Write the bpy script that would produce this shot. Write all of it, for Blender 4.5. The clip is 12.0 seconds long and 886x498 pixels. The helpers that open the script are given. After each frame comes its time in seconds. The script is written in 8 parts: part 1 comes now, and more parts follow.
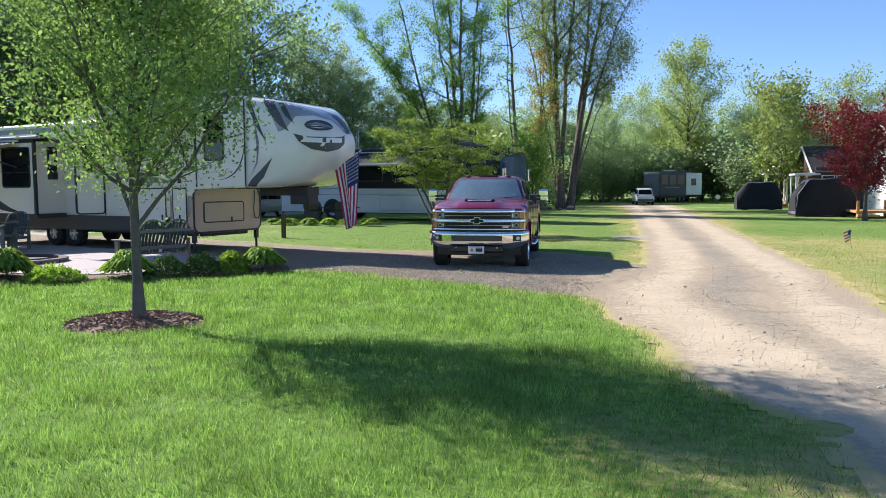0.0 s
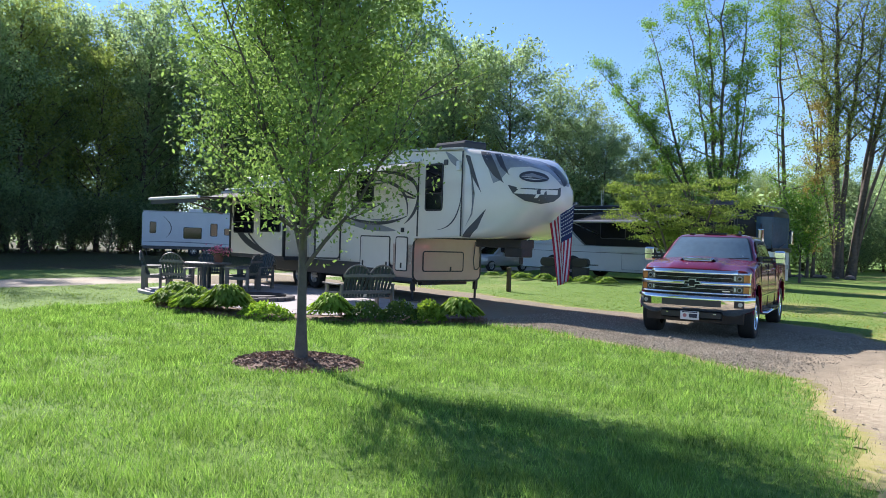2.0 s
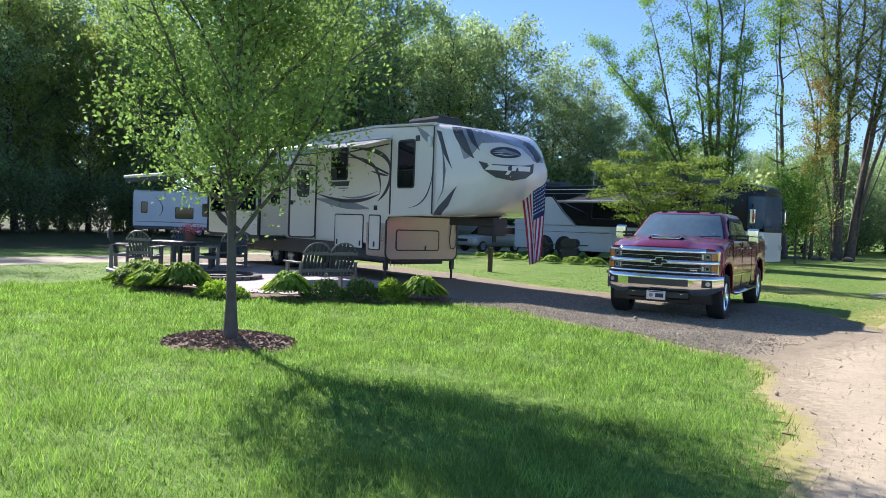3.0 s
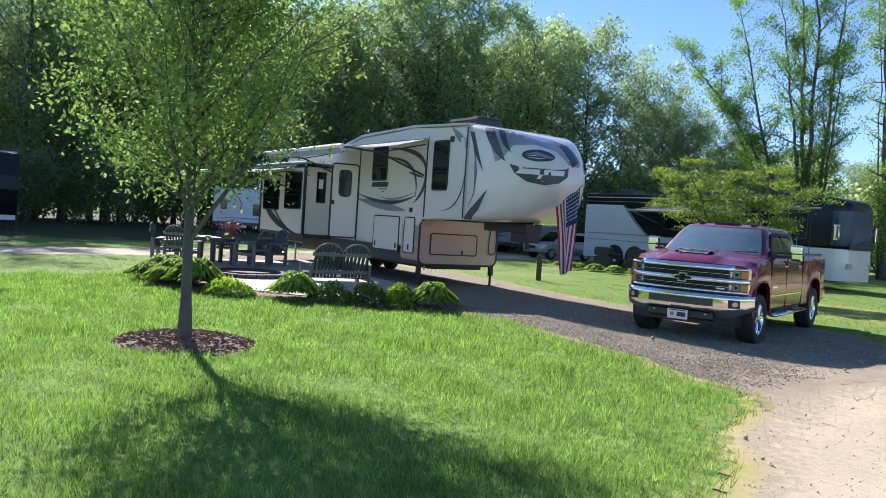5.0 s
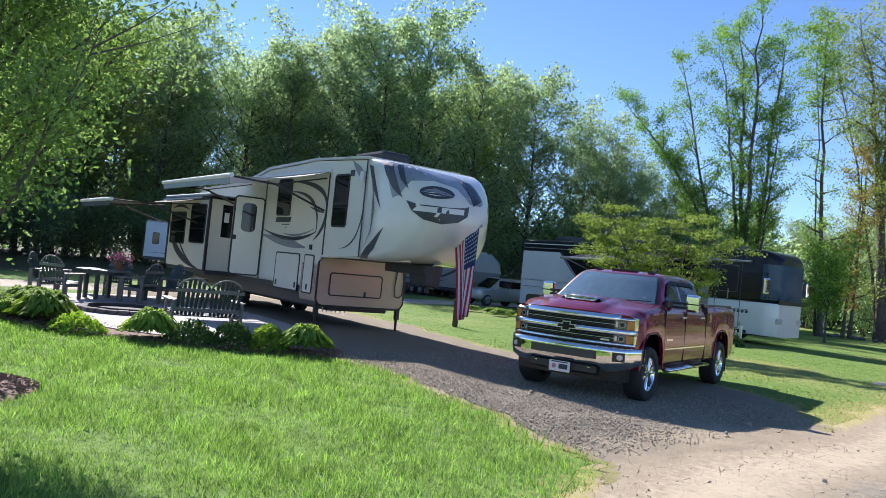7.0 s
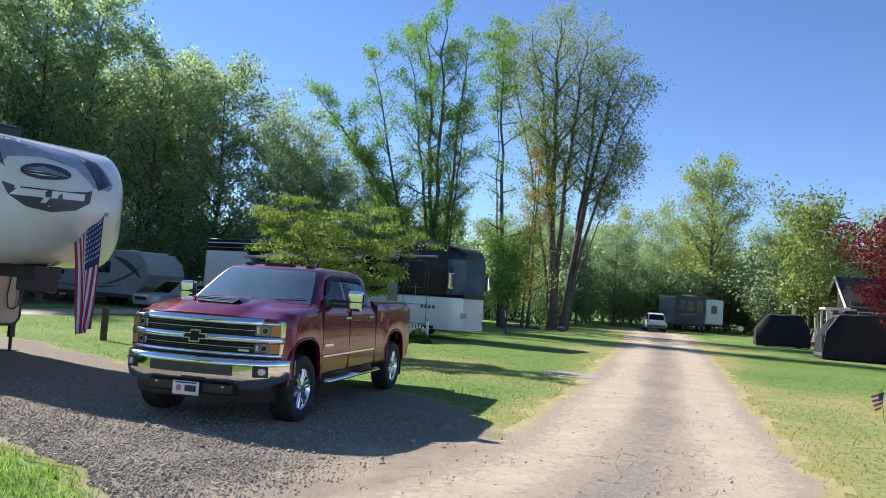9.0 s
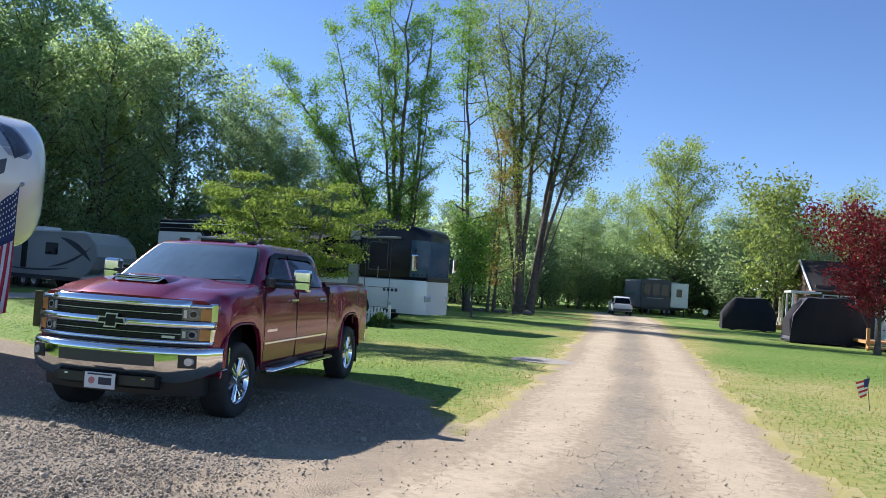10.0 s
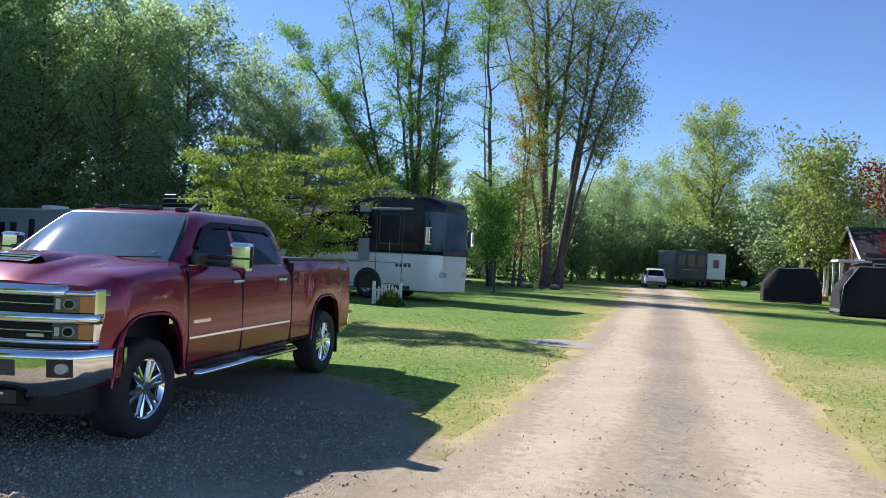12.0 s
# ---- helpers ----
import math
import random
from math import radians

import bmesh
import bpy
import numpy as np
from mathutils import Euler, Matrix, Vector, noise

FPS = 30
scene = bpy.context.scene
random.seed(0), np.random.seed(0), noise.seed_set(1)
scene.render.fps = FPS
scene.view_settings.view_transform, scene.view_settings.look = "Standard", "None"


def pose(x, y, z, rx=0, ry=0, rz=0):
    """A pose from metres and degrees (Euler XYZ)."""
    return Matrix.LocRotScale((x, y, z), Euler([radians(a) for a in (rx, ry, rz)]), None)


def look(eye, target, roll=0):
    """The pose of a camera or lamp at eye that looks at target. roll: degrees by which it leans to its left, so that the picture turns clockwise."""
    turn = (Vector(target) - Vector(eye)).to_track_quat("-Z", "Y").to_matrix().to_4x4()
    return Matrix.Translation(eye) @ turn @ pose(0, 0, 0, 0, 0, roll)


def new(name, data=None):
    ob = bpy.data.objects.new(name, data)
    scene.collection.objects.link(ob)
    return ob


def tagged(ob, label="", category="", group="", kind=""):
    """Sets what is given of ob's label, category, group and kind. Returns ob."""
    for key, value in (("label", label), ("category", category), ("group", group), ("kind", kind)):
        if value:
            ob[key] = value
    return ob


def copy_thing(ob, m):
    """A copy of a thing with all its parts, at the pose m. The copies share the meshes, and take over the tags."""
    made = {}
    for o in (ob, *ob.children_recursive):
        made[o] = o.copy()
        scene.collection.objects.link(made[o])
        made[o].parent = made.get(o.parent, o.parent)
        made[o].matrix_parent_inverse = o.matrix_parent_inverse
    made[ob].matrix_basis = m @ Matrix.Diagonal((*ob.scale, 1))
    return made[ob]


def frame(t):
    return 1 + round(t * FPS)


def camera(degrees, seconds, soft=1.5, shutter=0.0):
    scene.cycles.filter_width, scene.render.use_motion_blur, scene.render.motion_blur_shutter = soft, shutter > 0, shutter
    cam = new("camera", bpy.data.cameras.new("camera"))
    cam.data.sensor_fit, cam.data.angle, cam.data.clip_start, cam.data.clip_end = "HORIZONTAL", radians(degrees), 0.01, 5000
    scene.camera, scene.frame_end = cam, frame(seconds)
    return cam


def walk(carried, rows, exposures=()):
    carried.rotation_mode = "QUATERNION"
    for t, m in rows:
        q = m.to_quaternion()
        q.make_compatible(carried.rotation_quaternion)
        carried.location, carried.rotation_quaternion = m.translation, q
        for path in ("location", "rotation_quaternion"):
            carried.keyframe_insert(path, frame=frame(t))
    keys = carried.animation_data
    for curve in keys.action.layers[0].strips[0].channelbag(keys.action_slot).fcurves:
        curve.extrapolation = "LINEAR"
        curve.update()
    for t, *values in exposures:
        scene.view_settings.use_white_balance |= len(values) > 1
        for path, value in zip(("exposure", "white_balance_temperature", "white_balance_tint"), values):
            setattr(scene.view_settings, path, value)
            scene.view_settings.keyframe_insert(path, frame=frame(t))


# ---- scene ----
cam = camera(59.7, 12.0, 0.5)

PATH = [
    (0, (1.084, -0.238, 1.73), (0.499, 1.668, 1.567), -0.2),
    (0.5, (1.302, 0.014, 1.764), (0.41, 1.802, 1.697), 1.6),
    (1, (1.393, 0.386, 1.738), (0.331, 2.08, 1.73), 1.5),
    (1.5, (1.557, 0.702, 1.703), (0.418, 2.346, 1.707), 2.2),
    (2, (1.81, 1.038, 1.642), (0.621, 2.646, 1.619), 1.9),
    (2.5, (1.995, 1.504, 1.586), (0.81, 3.115, 1.52), 1.5),
    (3, (2.217, 1.919, 1.574), (1.017, 3.517, 1.504), 2.0),
    (3.2, (2.332, 2.109, 1.604), (1.119, 3.698, 1.535), 1.8),
    (4.8, (2.871, 3.281, 1.645), (1.508, 4.743, 1.572), 3.8),
    (5, (2.904, 3.44, 1.642), (1.519, 4.88, 1.571), 3.9),
    (5.5, (3.034, 3.88, 1.681), (1.622, 5.296, 1.633), 3.1),
    (6, (3.158, 4.302, 1.695), (1.719, 5.69, 1.667), 3.0),
    (6.5, (3.227, 4.699, 1.69), (1.802, 6.102, 1.683), 4.5),
    (7, (3.187, 5.23, 1.651), (1.866, 6.731, 1.705), 5.7),
    (7.5, (3.216, 5.767, 1.671), (2.105, 7.427, 1.767), 5.9),
    (7.7, (3.185, 5.992, 1.662), (2.163, 7.708, 1.772), 5.6),
    (9.3, (2.684, 7.907, 1.658), (2.042, 9.798, 1.776), 3.3),
    (9.5, (2.612, 8.129, 1.647), (1.99, 10.027, 1.76), 3.1),
    (10, (2.524, 8.624, 1.606), (1.927, 10.531, 1.693), 3.8),
    (10.5, (2.455, 9.162, 1.607), (1.815, 11.055, 1.668), 2.8),
    (11, (2.405, 9.736, 1.619), (1.719, 11.614, 1.67), 2.2),
    (11.5, (2.424, 10.288, 1.649), (1.671, 12.141, 1.689), 1.7),
    (12, (2.362, 10.822, 1.621), (1.692, 12.706, 1.638), 2.9),
]
walk(cam, [(t, look(eye, target, roll)) for t, eye, target, roll in PATH],
     [(0.0, 0.98, 6250, 17), (5.0, 1.05, 6250, 18), (6.5, 1.0, 6150, 18), (8.5, 0.84, 6150, 18), (12.0, 0.83, 6150, 18)])

# ---- light ----
SUN_EL, SUN_DIR = radians(34.6), Vector((-0.95, 0.313, 0.0)).normalized()
world = bpy.data.worlds.new("sky")
scene.world = world
world.use_nodes = True
wn = world.node_tree.nodes
sky = wn.new("ShaderNodeTexSky")
sky.sky_type, sky.sun_disc = "NISHITA", False
sky.sun_elevation = SUN_EL
sky.sun_rotation = math.atan2(SUN_DIR.x, SUN_DIR.y)
sky.altitude = 1200.0
sky.air_density, sky.dust_density, sky.ozone_density = 1.0, 0.0, 6.0
wn["Background"].inputs["Strength"].default_value = 0.092
world.node_tree.links.new(sky.outputs[0], wn["Background"].inputs["Color"])
sun = new("sun", bpy.data.lights.new("sun", "SUN"))
sun.data.energy, sun.data.angle, sun.data.color = 5.0, radians(0.53), (1.0, 0.95, 0.87)
to_sun = SUN_DIR * math.cos(SUN_EL) + Vector((0, 0, math.sin(SUN_EL)))
sun.matrix_world = look(to_sun * 50, (0, 0, 0))

# ---- materials ----
def material(name, col, rough=0.5, metal=0.0, col2=None, scale=4.0, amount=0.6, bump=0.0, bump_scale=60.0, coat=0.0,
             island=None, random_col=None, detail_scale=None):
    """Principled surface: two-scale noise between two colours, fine relief, optional random colour per island or object."""
    m = bpy.data.materials.new(name)
    m.use_nodes = True
    nt = m.node_tree
    b = nt.nodes["Principled BSDF"]
    b.inputs["Roughness"].default_value, b.inputs["Metallic"].default_value = rough, metal
    b.inputs["Coat Weight"].default_value, b.inputs["Coat Roughness"].default_value = coat, 0.04
    tc = nt.nodes.new("ShaderNodeTexCoord")
    col2 = col2 or tuple(c * 0.8 for c in col)

    def noise_at(s, detail=4.0):
        n = nt.nodes.new("ShaderNodeTexNoise")
        n.inputs["Scale"].default_value, n.inputs["Detail"].default_value = s, detail
        nt.links.new(tc.outputs["Object"], n.inputs["Vector"])
        return n.outputs["Fac"]

    def mixed(fac, a, c, blend="MIX"):
        x = nt.nodes.new("ShaderNodeMix")
        x.data_type, x.blend_type = "RGBA", blend
        for sock, v in ((x.inputs["Factor"], fac), (x.inputs["A"], a), (x.inputs["B"], c)):
            if isinstance(v, (tuple, float)):
                sock.default_value = (*v, 1) if isinstance(v, tuple) else v
            else:
                nt.links.new(v, sock)
        return x.outputs["Result"]

    def stretched(sock, lo, hi):
        r = nt.nodes.new("ShaderNodeMapRange")
        r.inputs["From Min"].default_value, r.inputs["From Max"].default_value = lo, hi
        nt.links.new(sock, r.inputs["Value"])
        return r.outputs["Result"]

    big = stretched(noise_at(scale), 0.35, 0.65)
    small = stretched(noise_at(detail_scale or scale * 9, 3.0), 0.3, 0.7)
    a = nt.nodes.new("ShaderNodeMath")
    a.operation = "MULTIPLY_ADD"
    nt.links.new(big, a.inputs[0])
    a.inputs[1].default_value = 0.6
    b2 = nt.nodes.new("ShaderNodeMath")
    b2.operation = "MULTIPLY"
    nt.links.new(small, b2.inputs[0])
    b2.inputs[1].default_value = 0.4
    nt.links.new(b2.outputs[0], a.inputs[2])
    f = nt.nodes.new("ShaderNodeMath")
    f.operation = "MULTIPLY"
    nt.links.new(a.outputs[0], f.inputs[0])
    f.inputs[1].default_value = amount
    out = mixed(f.outputs[0], col, col2)
    if island:
        g = nt.nodes.new("ShaderNodeNewGeometry")
        out = mixed(g.outputs["Random Per Island"], out, island)
    if random_col:
        o = nt.nodes.new("ShaderNodeObjectInfo")
        out = mixed(o.outputs["Random"], out, random_col)
    nt.links.new(out, b.inputs["Base Color"])
    if bump:
        bp = nt.nodes.new("ShaderNodeBump")
        bp.inputs["Strength"].default_value, bp.inputs["Distance"].default_value = bump, 0.02
        nt.links.new(noise_at(bump_scale, 5.0), bp.inputs["Height"])
        nt.links.new(bp.outputs[0], b.inputs["Normal"])

    return m


def leaf_material(name, col, col2, through_share=0.45, glow=(1.15, 1.25, 0.55), patch=0.0):
    """Leaves: diffuse with light passing through, colour varied leaf by leaf and tree by tree."""
    m = bpy.data.materials.new(name)
    m.use_nodes = True
    nt = m.node_tree
    for n in list(nt.nodes):
        nt.nodes.remove(n)
    g, oi = nt.nodes.new("ShaderNodeNewGeometry"), nt.nodes.new("ShaderNodeObjectInfo")
    mx = nt.nodes.new("ShaderNodeMix")
    mx.data_type = "RGBA"
    mx.inputs["A"].default_value, mx.inputs["B"].default_value = (*col, 1), (*col2, 1)
    nt.links.new(g.outputs["Random Per Island"], mx.inputs["Factor"])
    hs = nt.nodes.new("ShaderNodeHueSaturation")
    mr = nt.nodes.new("ShaderNodeMapRange")
    mr.inputs["To Min"].default_value, mr.inputs["To Max"].default_value = 0.8, 1.2
    nt.links.new(oi.outputs["Random"], mr.inputs["Value"])
    if patch:
        tc = nt.nodes.new("ShaderNodeTexCoord")
        n1 = nt.nodes.new("ShaderNodeTexNoise")
        n1.inputs["Scale"].default_value, n1.inputs["Detail"].default_value = patch, 5.0
        nt.links.new(tc.outputs["Object"], n1.inputs["Vector"])
        nt.links.new(n1.outputs["Fac"], mr.inputs["Value"])
        mr.inputs["From Min"].default_value, mr.inputs["From Max"].default_value = 0.3, 0.7
        mr.inputs["To Min"].default_value, mr.inputs["To Max"].default_value = 0.68, 1.42
    nt.links.new(mr.outputs[0], hs.inputs["Value"])
    nt.links.new(mx.outputs["Result"], hs.inputs["Color"])
    d = nt.nodes.new("ShaderNodeBsdfPrincipled")
    d.inputs["Roughness"].default_value = 0.7
    d.inputs["Specular IOR Level"].default_value = 0.15
    nt.links.new(hs.outputs[0], d.inputs["Base Color"])
    tint = nt.nodes.new("ShaderNodeMix")
    tint.data_type, tint.blend_type = "RGBA", "MULTIPLY"
    tint.inputs["Factor"].default_value = 1.0
    tint.inputs["B"].default_value = (*glow, 1)
    nt.links.new(hs.outputs[0], tint.inputs["A"])
    t = nt.nodes.new("ShaderNodeBsdfTranslucent")
    nt.links.new(tint.outputs["Result"], t.inputs["Color"])
    s = nt.nodes.new("ShaderNodeMixShader")
    s.inputs[0].default_value = through_share
    nt.links.new(d.outputs[0], s.inputs[1])
    nt.links.new(t.outputs[0], s.inputs[2])
    o = nt.nodes.new("ShaderNodeOutputMaterial")
    nt.links.new(s.outputs[0], o.inputs["Surface"])
    return m


M = {}
M["cream"] = material("gelcoat", (0.82, 0.78, 0.68), 0.28, col2=(0.74, 0.70, 0.60), scale=0.6, amount=0.6, coat=0.3)
M["cap"] = material("front cap gelcoat", (0.78, 0.74, 0.67), 0.16, col2=(0.70, 0.66, 0.58), scale=0.5, amount=0.6, coat=0.6)
M["bronze"] = material("champagne panel", (0.60, 0.44, 0.34), 0.2, col2=(0.52, 0.37, 0.28), scale=0.7, amount=0.6, coat=0.5)
M["roof"] = material("roof membrane", (0.62, 0.62, 0.60), 0.5, col2=(0.45, 0.45, 0.43), scale=1.5)
M["black"] = material("black plastic", (0.018, 0.018, 0.02), 0.4, col2=(0.03, 0.03, 0.03), scale=6)
M["charcoal"] = material("charcoal vinyl", (0.05, 0.052, 0.06), 0.35, col2=(0.075, 0.075, 0.08), scale=2)
M["silver"] = material("silver vinyl", (0.28, 0.29, 0.31), 0.3, col2=(0.2, 0.2, 0.22), scale=2)
M["smoke"] = material("pale smoky vinyl", (0.36, 0.37, 0.39), 0.25, col2=(0.22, 0.23, 0.25), scale=1.6, amount=0.9, coat=0.4)
M["glass"] = material("dark tinted glass", (0.008, 0.009, 0.011), 0.05, col2=(0.013, 0.013, 0.016), scale=1.0)
# blue-grey base colour stands in for sky mirrored in the truck's windshield
M["windshield"] = material("windshield glass with painted sky tint", (0.115, 0.175, 0.21), 0.03, col2=(0.045, 0.065, 0.08), scale=0.9, coat=1.0)
M["coach glass"] = material("tinted coach glass", (0.006, 0.007, 0.01), 0.22, col2=(0.012, 0.013, 0.018), scale=0.8)
# blue in the base colour imitates a reflection on the coach's dark front glass
M["coach windshield"] = material("coach windshield, blue reflection in colour", (0.05, 0.095, 0.155), 0.14, col2=(0.016, 0.03, 0.05), scale=0.7)
M["paint"] = material("deep red metallic paint", (0.26, 0.004, 0.036), 0.27, 0.45, col2=(0.19, 0.003, 0.028), scale=1.2, coat=0.7)
M["chrome"] = material("chrome", (0.86, 0.86, 0.85), 0.07, 1.0, col2=(0.78, 0.78, 0.77), scale=3)
M["steel"] = material("brushed aluminium", (0.6, 0.6, 0.6), 0.32, 1.0, col2=(0.5, 0.5, 0.5), scale=8)
M["iron"] = material("painted steel", (0.03, 0.03, 0.032), 0.55, col2=(0.06, 0.05, 0.04), scale=8, bump=0.1)
M["tyre"] = material("tyre rubber", (0.016, 0.016, 0.016), 0.75, col2=(0.035, 0.033, 0.03), scale=9, bump=0.3, bump_scale=120)
M["amber"] = material("amber lens", (0.55, 0.22, 0.05), 0.2, col2=(0.34, 0.13, 0.04), scale=25, coat=0.3)
M["redlens"] = material("red lens", (0.4, 0.01, 0.01), 0.12, col2=(0.3, 0.01, 0.01), scale=20, coat=0.8)
M["lamphouse"] = material("smoked lamp housing", (0.07, 0.068, 0.066), 0.2, 0.5, col2=(0.18, 0.175, 0.17), scale=22, amount=0.8, coat=1.0)
M["lens"] = material("clear lamp lens", (0.6, 0.61, 0.62), 0.12, 0.25, col2=(0.40, 0.41, 0.43), scale=30, amount=0.9, coat=1.0)
M["white"] = material("white enamel", (0.78, 0.78, 0.77), 0.35, col2=(0.68, 0.68, 0.66), scale=2)
M["plate"] = material("number plate", (0.72, 0.72, 0.74), 0.3, col2=(0.6, 0.6, 0.62), scale=20)
M["ink"] = material("dark ink", (0.03, 0.03, 0.06), 0.5)
M["pinkish"] = material("pink badge", (0.5, 0.2, 0.2), 0.5)
M["fabric"] = material("awning fabric", (0.36, 0.40, 0.44), 0.7, col2=(0.24, 0.26, 0.29), scale=1.2, bump=0.1)
M["darkfabric"] = material("dark awning fabric", (0.06, 0.065, 0.07), 0.75, col2=(0.1, 0.1, 0.11), scale=1.2, bump=0.1)
M["concrete"] = material("patio concrete", (0.44, 0.40, 0.39), 0.85, col2=(0.33, 0.30, 0.29), scale=1.5, bump=0.25, random_col=(0.40, 0.36, 0.34))
M["mulch"] = material("bark mulch", (0.26, 0.175, 0.125), 0.95, col2=(0.13, 0.08, 0.055), scale=14, amount=1.0, bump=1.0, bump_scale=45, island=(0.29, 0.19, 0.135))
M["bark"] = material("grey-brown bark", (0.16, 0.13, 0.105), 0.92, col2=(0.07, 0.055, 0.045), scale=5, amount=1.0, bump=0.9, bump_scale=26)
M["youngbark"] = material("smooth young bark", (0.14, 0.12, 0.11), 0.85, col2=(0.08, 0.065, 0.06), scale=9, amount=0.9, bump=0.4, bump_scale=50)
M["poly"] = material("weathered teal-grey poly lumber", (0.05, 0.068, 0.068), 0.5, col2=(0.03, 0.042, 0.042), scale=6, bump=0.15)
M["polylight"] = material("pale grey poly lumber", (0.18, 0.165, 0.145), 0.55, col2=(0.11, 0.10, 0.09), scale=6, bump=0.15)
M["stone"] = material("ring stone", (0.13, 0.115, 0.11), 0.9, col2=(0.07, 0.065, 0.06), scale=6, bump=0.6, bump_scale=30, random_col=(0.17, 0.15, 0.14))
M["flower"] = leaf_material("pink petals", (0.7, 0.12, 0.2), (0.8, 0.3, 0.38), 0.3, (1, 1, 1))
M["pot"] = material("clay pot", (0.25, 0.1, 0.06), 0.8)
M["cover"] = material("black vehicle cover cloth", (0.010, 0.010, 0.014), 0.95, col2=(0.018, 0.018, 0.024), scale=1.5, bump=0.5, bump_scale=4)
M["greycloth"] = material("grey cover cloth", (0.24, 0.24, 0.29), 0.7, col2=(0.18, 0.18, 0.21), scale=1.5, bump=0.4, bump_scale=5)
M["siding"] = material("brown house siding", (0.12, 0.075, 0.06), 0.8, col2=(0.09, 0.055, 0.045), scale=3)
M["shingle"] = material("dark roof shingles", (0.07, 0.065, 0.065), 0.9, col2=(0.04, 0.04, 0.04), scale=8, bump=0.4)
M["timber"] = material("new deck timber", (0.5, 0.27, 0.1), 0.75, col2=(0.38, 0.2, 0.08), scale=5, bump=0.2)
M["old timber"] = material("old post timber", (0.1, 0.075, 0.05), 0.9, col2=(0.05, 0.04, 0.03), scale=7, bump=0.4)
M["navy"] = material("flag navy cloth", (0.03, 0.04, 0.15), 0.8, col2=(0.025, 0.03, 0.11), scale=12)
M["flagred"] = material("flag red cloth", (0.5, 0.03, 0.06), 0.8, col2=(0.4, 0.025, 0.05), scale=12)
M["flagwhite"] = material("flag white cloth", (0.75, 0.73, 0.75), 0.8, col2=(0.62, 0.6, 0.62), scale=12)
# own colour of the parked car; on the trailer it stands for shade
M["greyvan"] = material("pale grey car paint, shaded trailer wall", (0.42, 0.42, 0.41), 0.3, 0.3, col2=(0.34, 0.34, 0.33), scale=1, coat=0.8)
M["coach white"] = material("coach white paint", (0.72, 0.72, 0.72), 0.22, col2=(0.64, 0.64, 0.65), scale=0.6, coat=0.6)
M["coach black"] = material("coach black paint", (0.008, 0.008, 0.011), 0.3, col2=(0.013, 0.013, 0.017), scale=0.8, coat=0.15)
for k in ("coach black", "coach glass", "coach windshield"):
    M[k].node_tree.nodes["Principled BSDF"].inputs["Specular IOR Level"].default_value = 0.22
M["teal"] = material("teal tarpaulin", (0.06, 0.35, 0.3), 0.6)
M["gravestone"] = material("pale stone pad", (0.36, 0.33, 0.28), 0.9, col2=(0.26, 0.24, 0.2), scale=5, bump=0.3)
LEAF = {
    "young": leaf_material("young tree leaves", (0.15, 0.225, 0.07), (0.28, 0.365, 0.135), 0.5, (1.0, 1.15, 0.75)),
    "woods": leaf_material("woodland leaves", (0.16, 0.225, 0.125), (0.36, 0.43, 0.25), 0.7, (1.3, 1.45, 1.15)),
    "light": leaf_material("spring leaves", (0.19, 0.235, 0.075), (0.35, 0.39, 0.155), 0.6, (1.15, 1.3, 0.8)),
    "poplar": leaf_material("glossy tall tree leaves", (0.12, 0.225, 0.05), (0.31, 0.43, 0.12), 0.6, (1.0, 1.25, 0.6)),
    "maple": leaf_material("yellow-green lacy leaves", (0.12, 0.19, 0.045), (0.35, 0.425, 0.135), 0.55, (1.1, 1.2, 0.65)),
    "rust": leaf_material("rusty young leaves", (0.20, 0.16, 0.06), (0.30, 0.26, 0.10), 0.5, (1.2, 1.1, 0.7)),
    "pale": leaf_material("pale spring leaves", (0.22, 0.28, 0.10), (0.40, 0.45, 0.19), 0.55, (1.0, 1.15, 0.7)),
    "red": leaf_material("burgundy leaves", (0.10, 0.015, 0.022), (0.2, 0.04, 0.05), 0.4, (1.4, 0.6, 0.6)),
    "hosta": leaf_material("hosta leaves", (0.17, 0.28, 0.035), (0.34, 0.46, 0.08), 0.4),
    "cover": leaf_material("ground cover leaves", (0.06, 0.12, 0.035), (0.13, 0.2, 0.06), 0.35),
    "grass": leaf_material("lawn blades", (0.075, 0.165, 0.03), (0.33, 0.475, 0.135), 0.5, (1.1, 1.2, 0.75), 2.6),
    "verge": leaf_material("verge grass blades", (0.12, 0.195, 0.04), (0.25, 0.335, 0.095), 0.5, (1.1, 1.2, 0.7), 2.2),
    "straw": leaf_material("dry verge blades", (0.36, 0.35, 0.09), (0.48, 0.41, 0.17), 0.35, (1.1, 1.1, 0.6)),
}

# ---- mesh helpers ----
def part(name, bm, mat, parent=None, label="", smooth=False):
    """Links a bmesh as one mesh object under a thing or a part."""
    bmesh.ops.recalc_face_normals(bm, faces=bm.faces)
    me = bpy.data.meshes.new(name)
    bm.to_mesh(me)
    bm.free()
    if smooth:
        for p in me.polygons:
            p.use_smooth = True
    me.materials.append(mat if not isinstance(mat, str) else M[mat])
    ob = new(name, me)
    ob.parent = parent
    return tagged(ob, label)


def raw(name, verts, faces, mat, parent=None, label="", smooth=False, kind=""):
    """Links plain vertex and face arrays as one mesh object."""
    me = bpy.data.meshes.new(name)
    me.from_pydata([tuple(v) for v in verts], [], faces)
    me.update()
    if smooth:
        for p in me.polygons:
            p.use_smooth = True
    me.materials.append(mat if not isinstance(mat, str) else M[mat])
    ob = new(name, me)
    ob.parent = parent
    return tagged(ob, label, kind=kind)


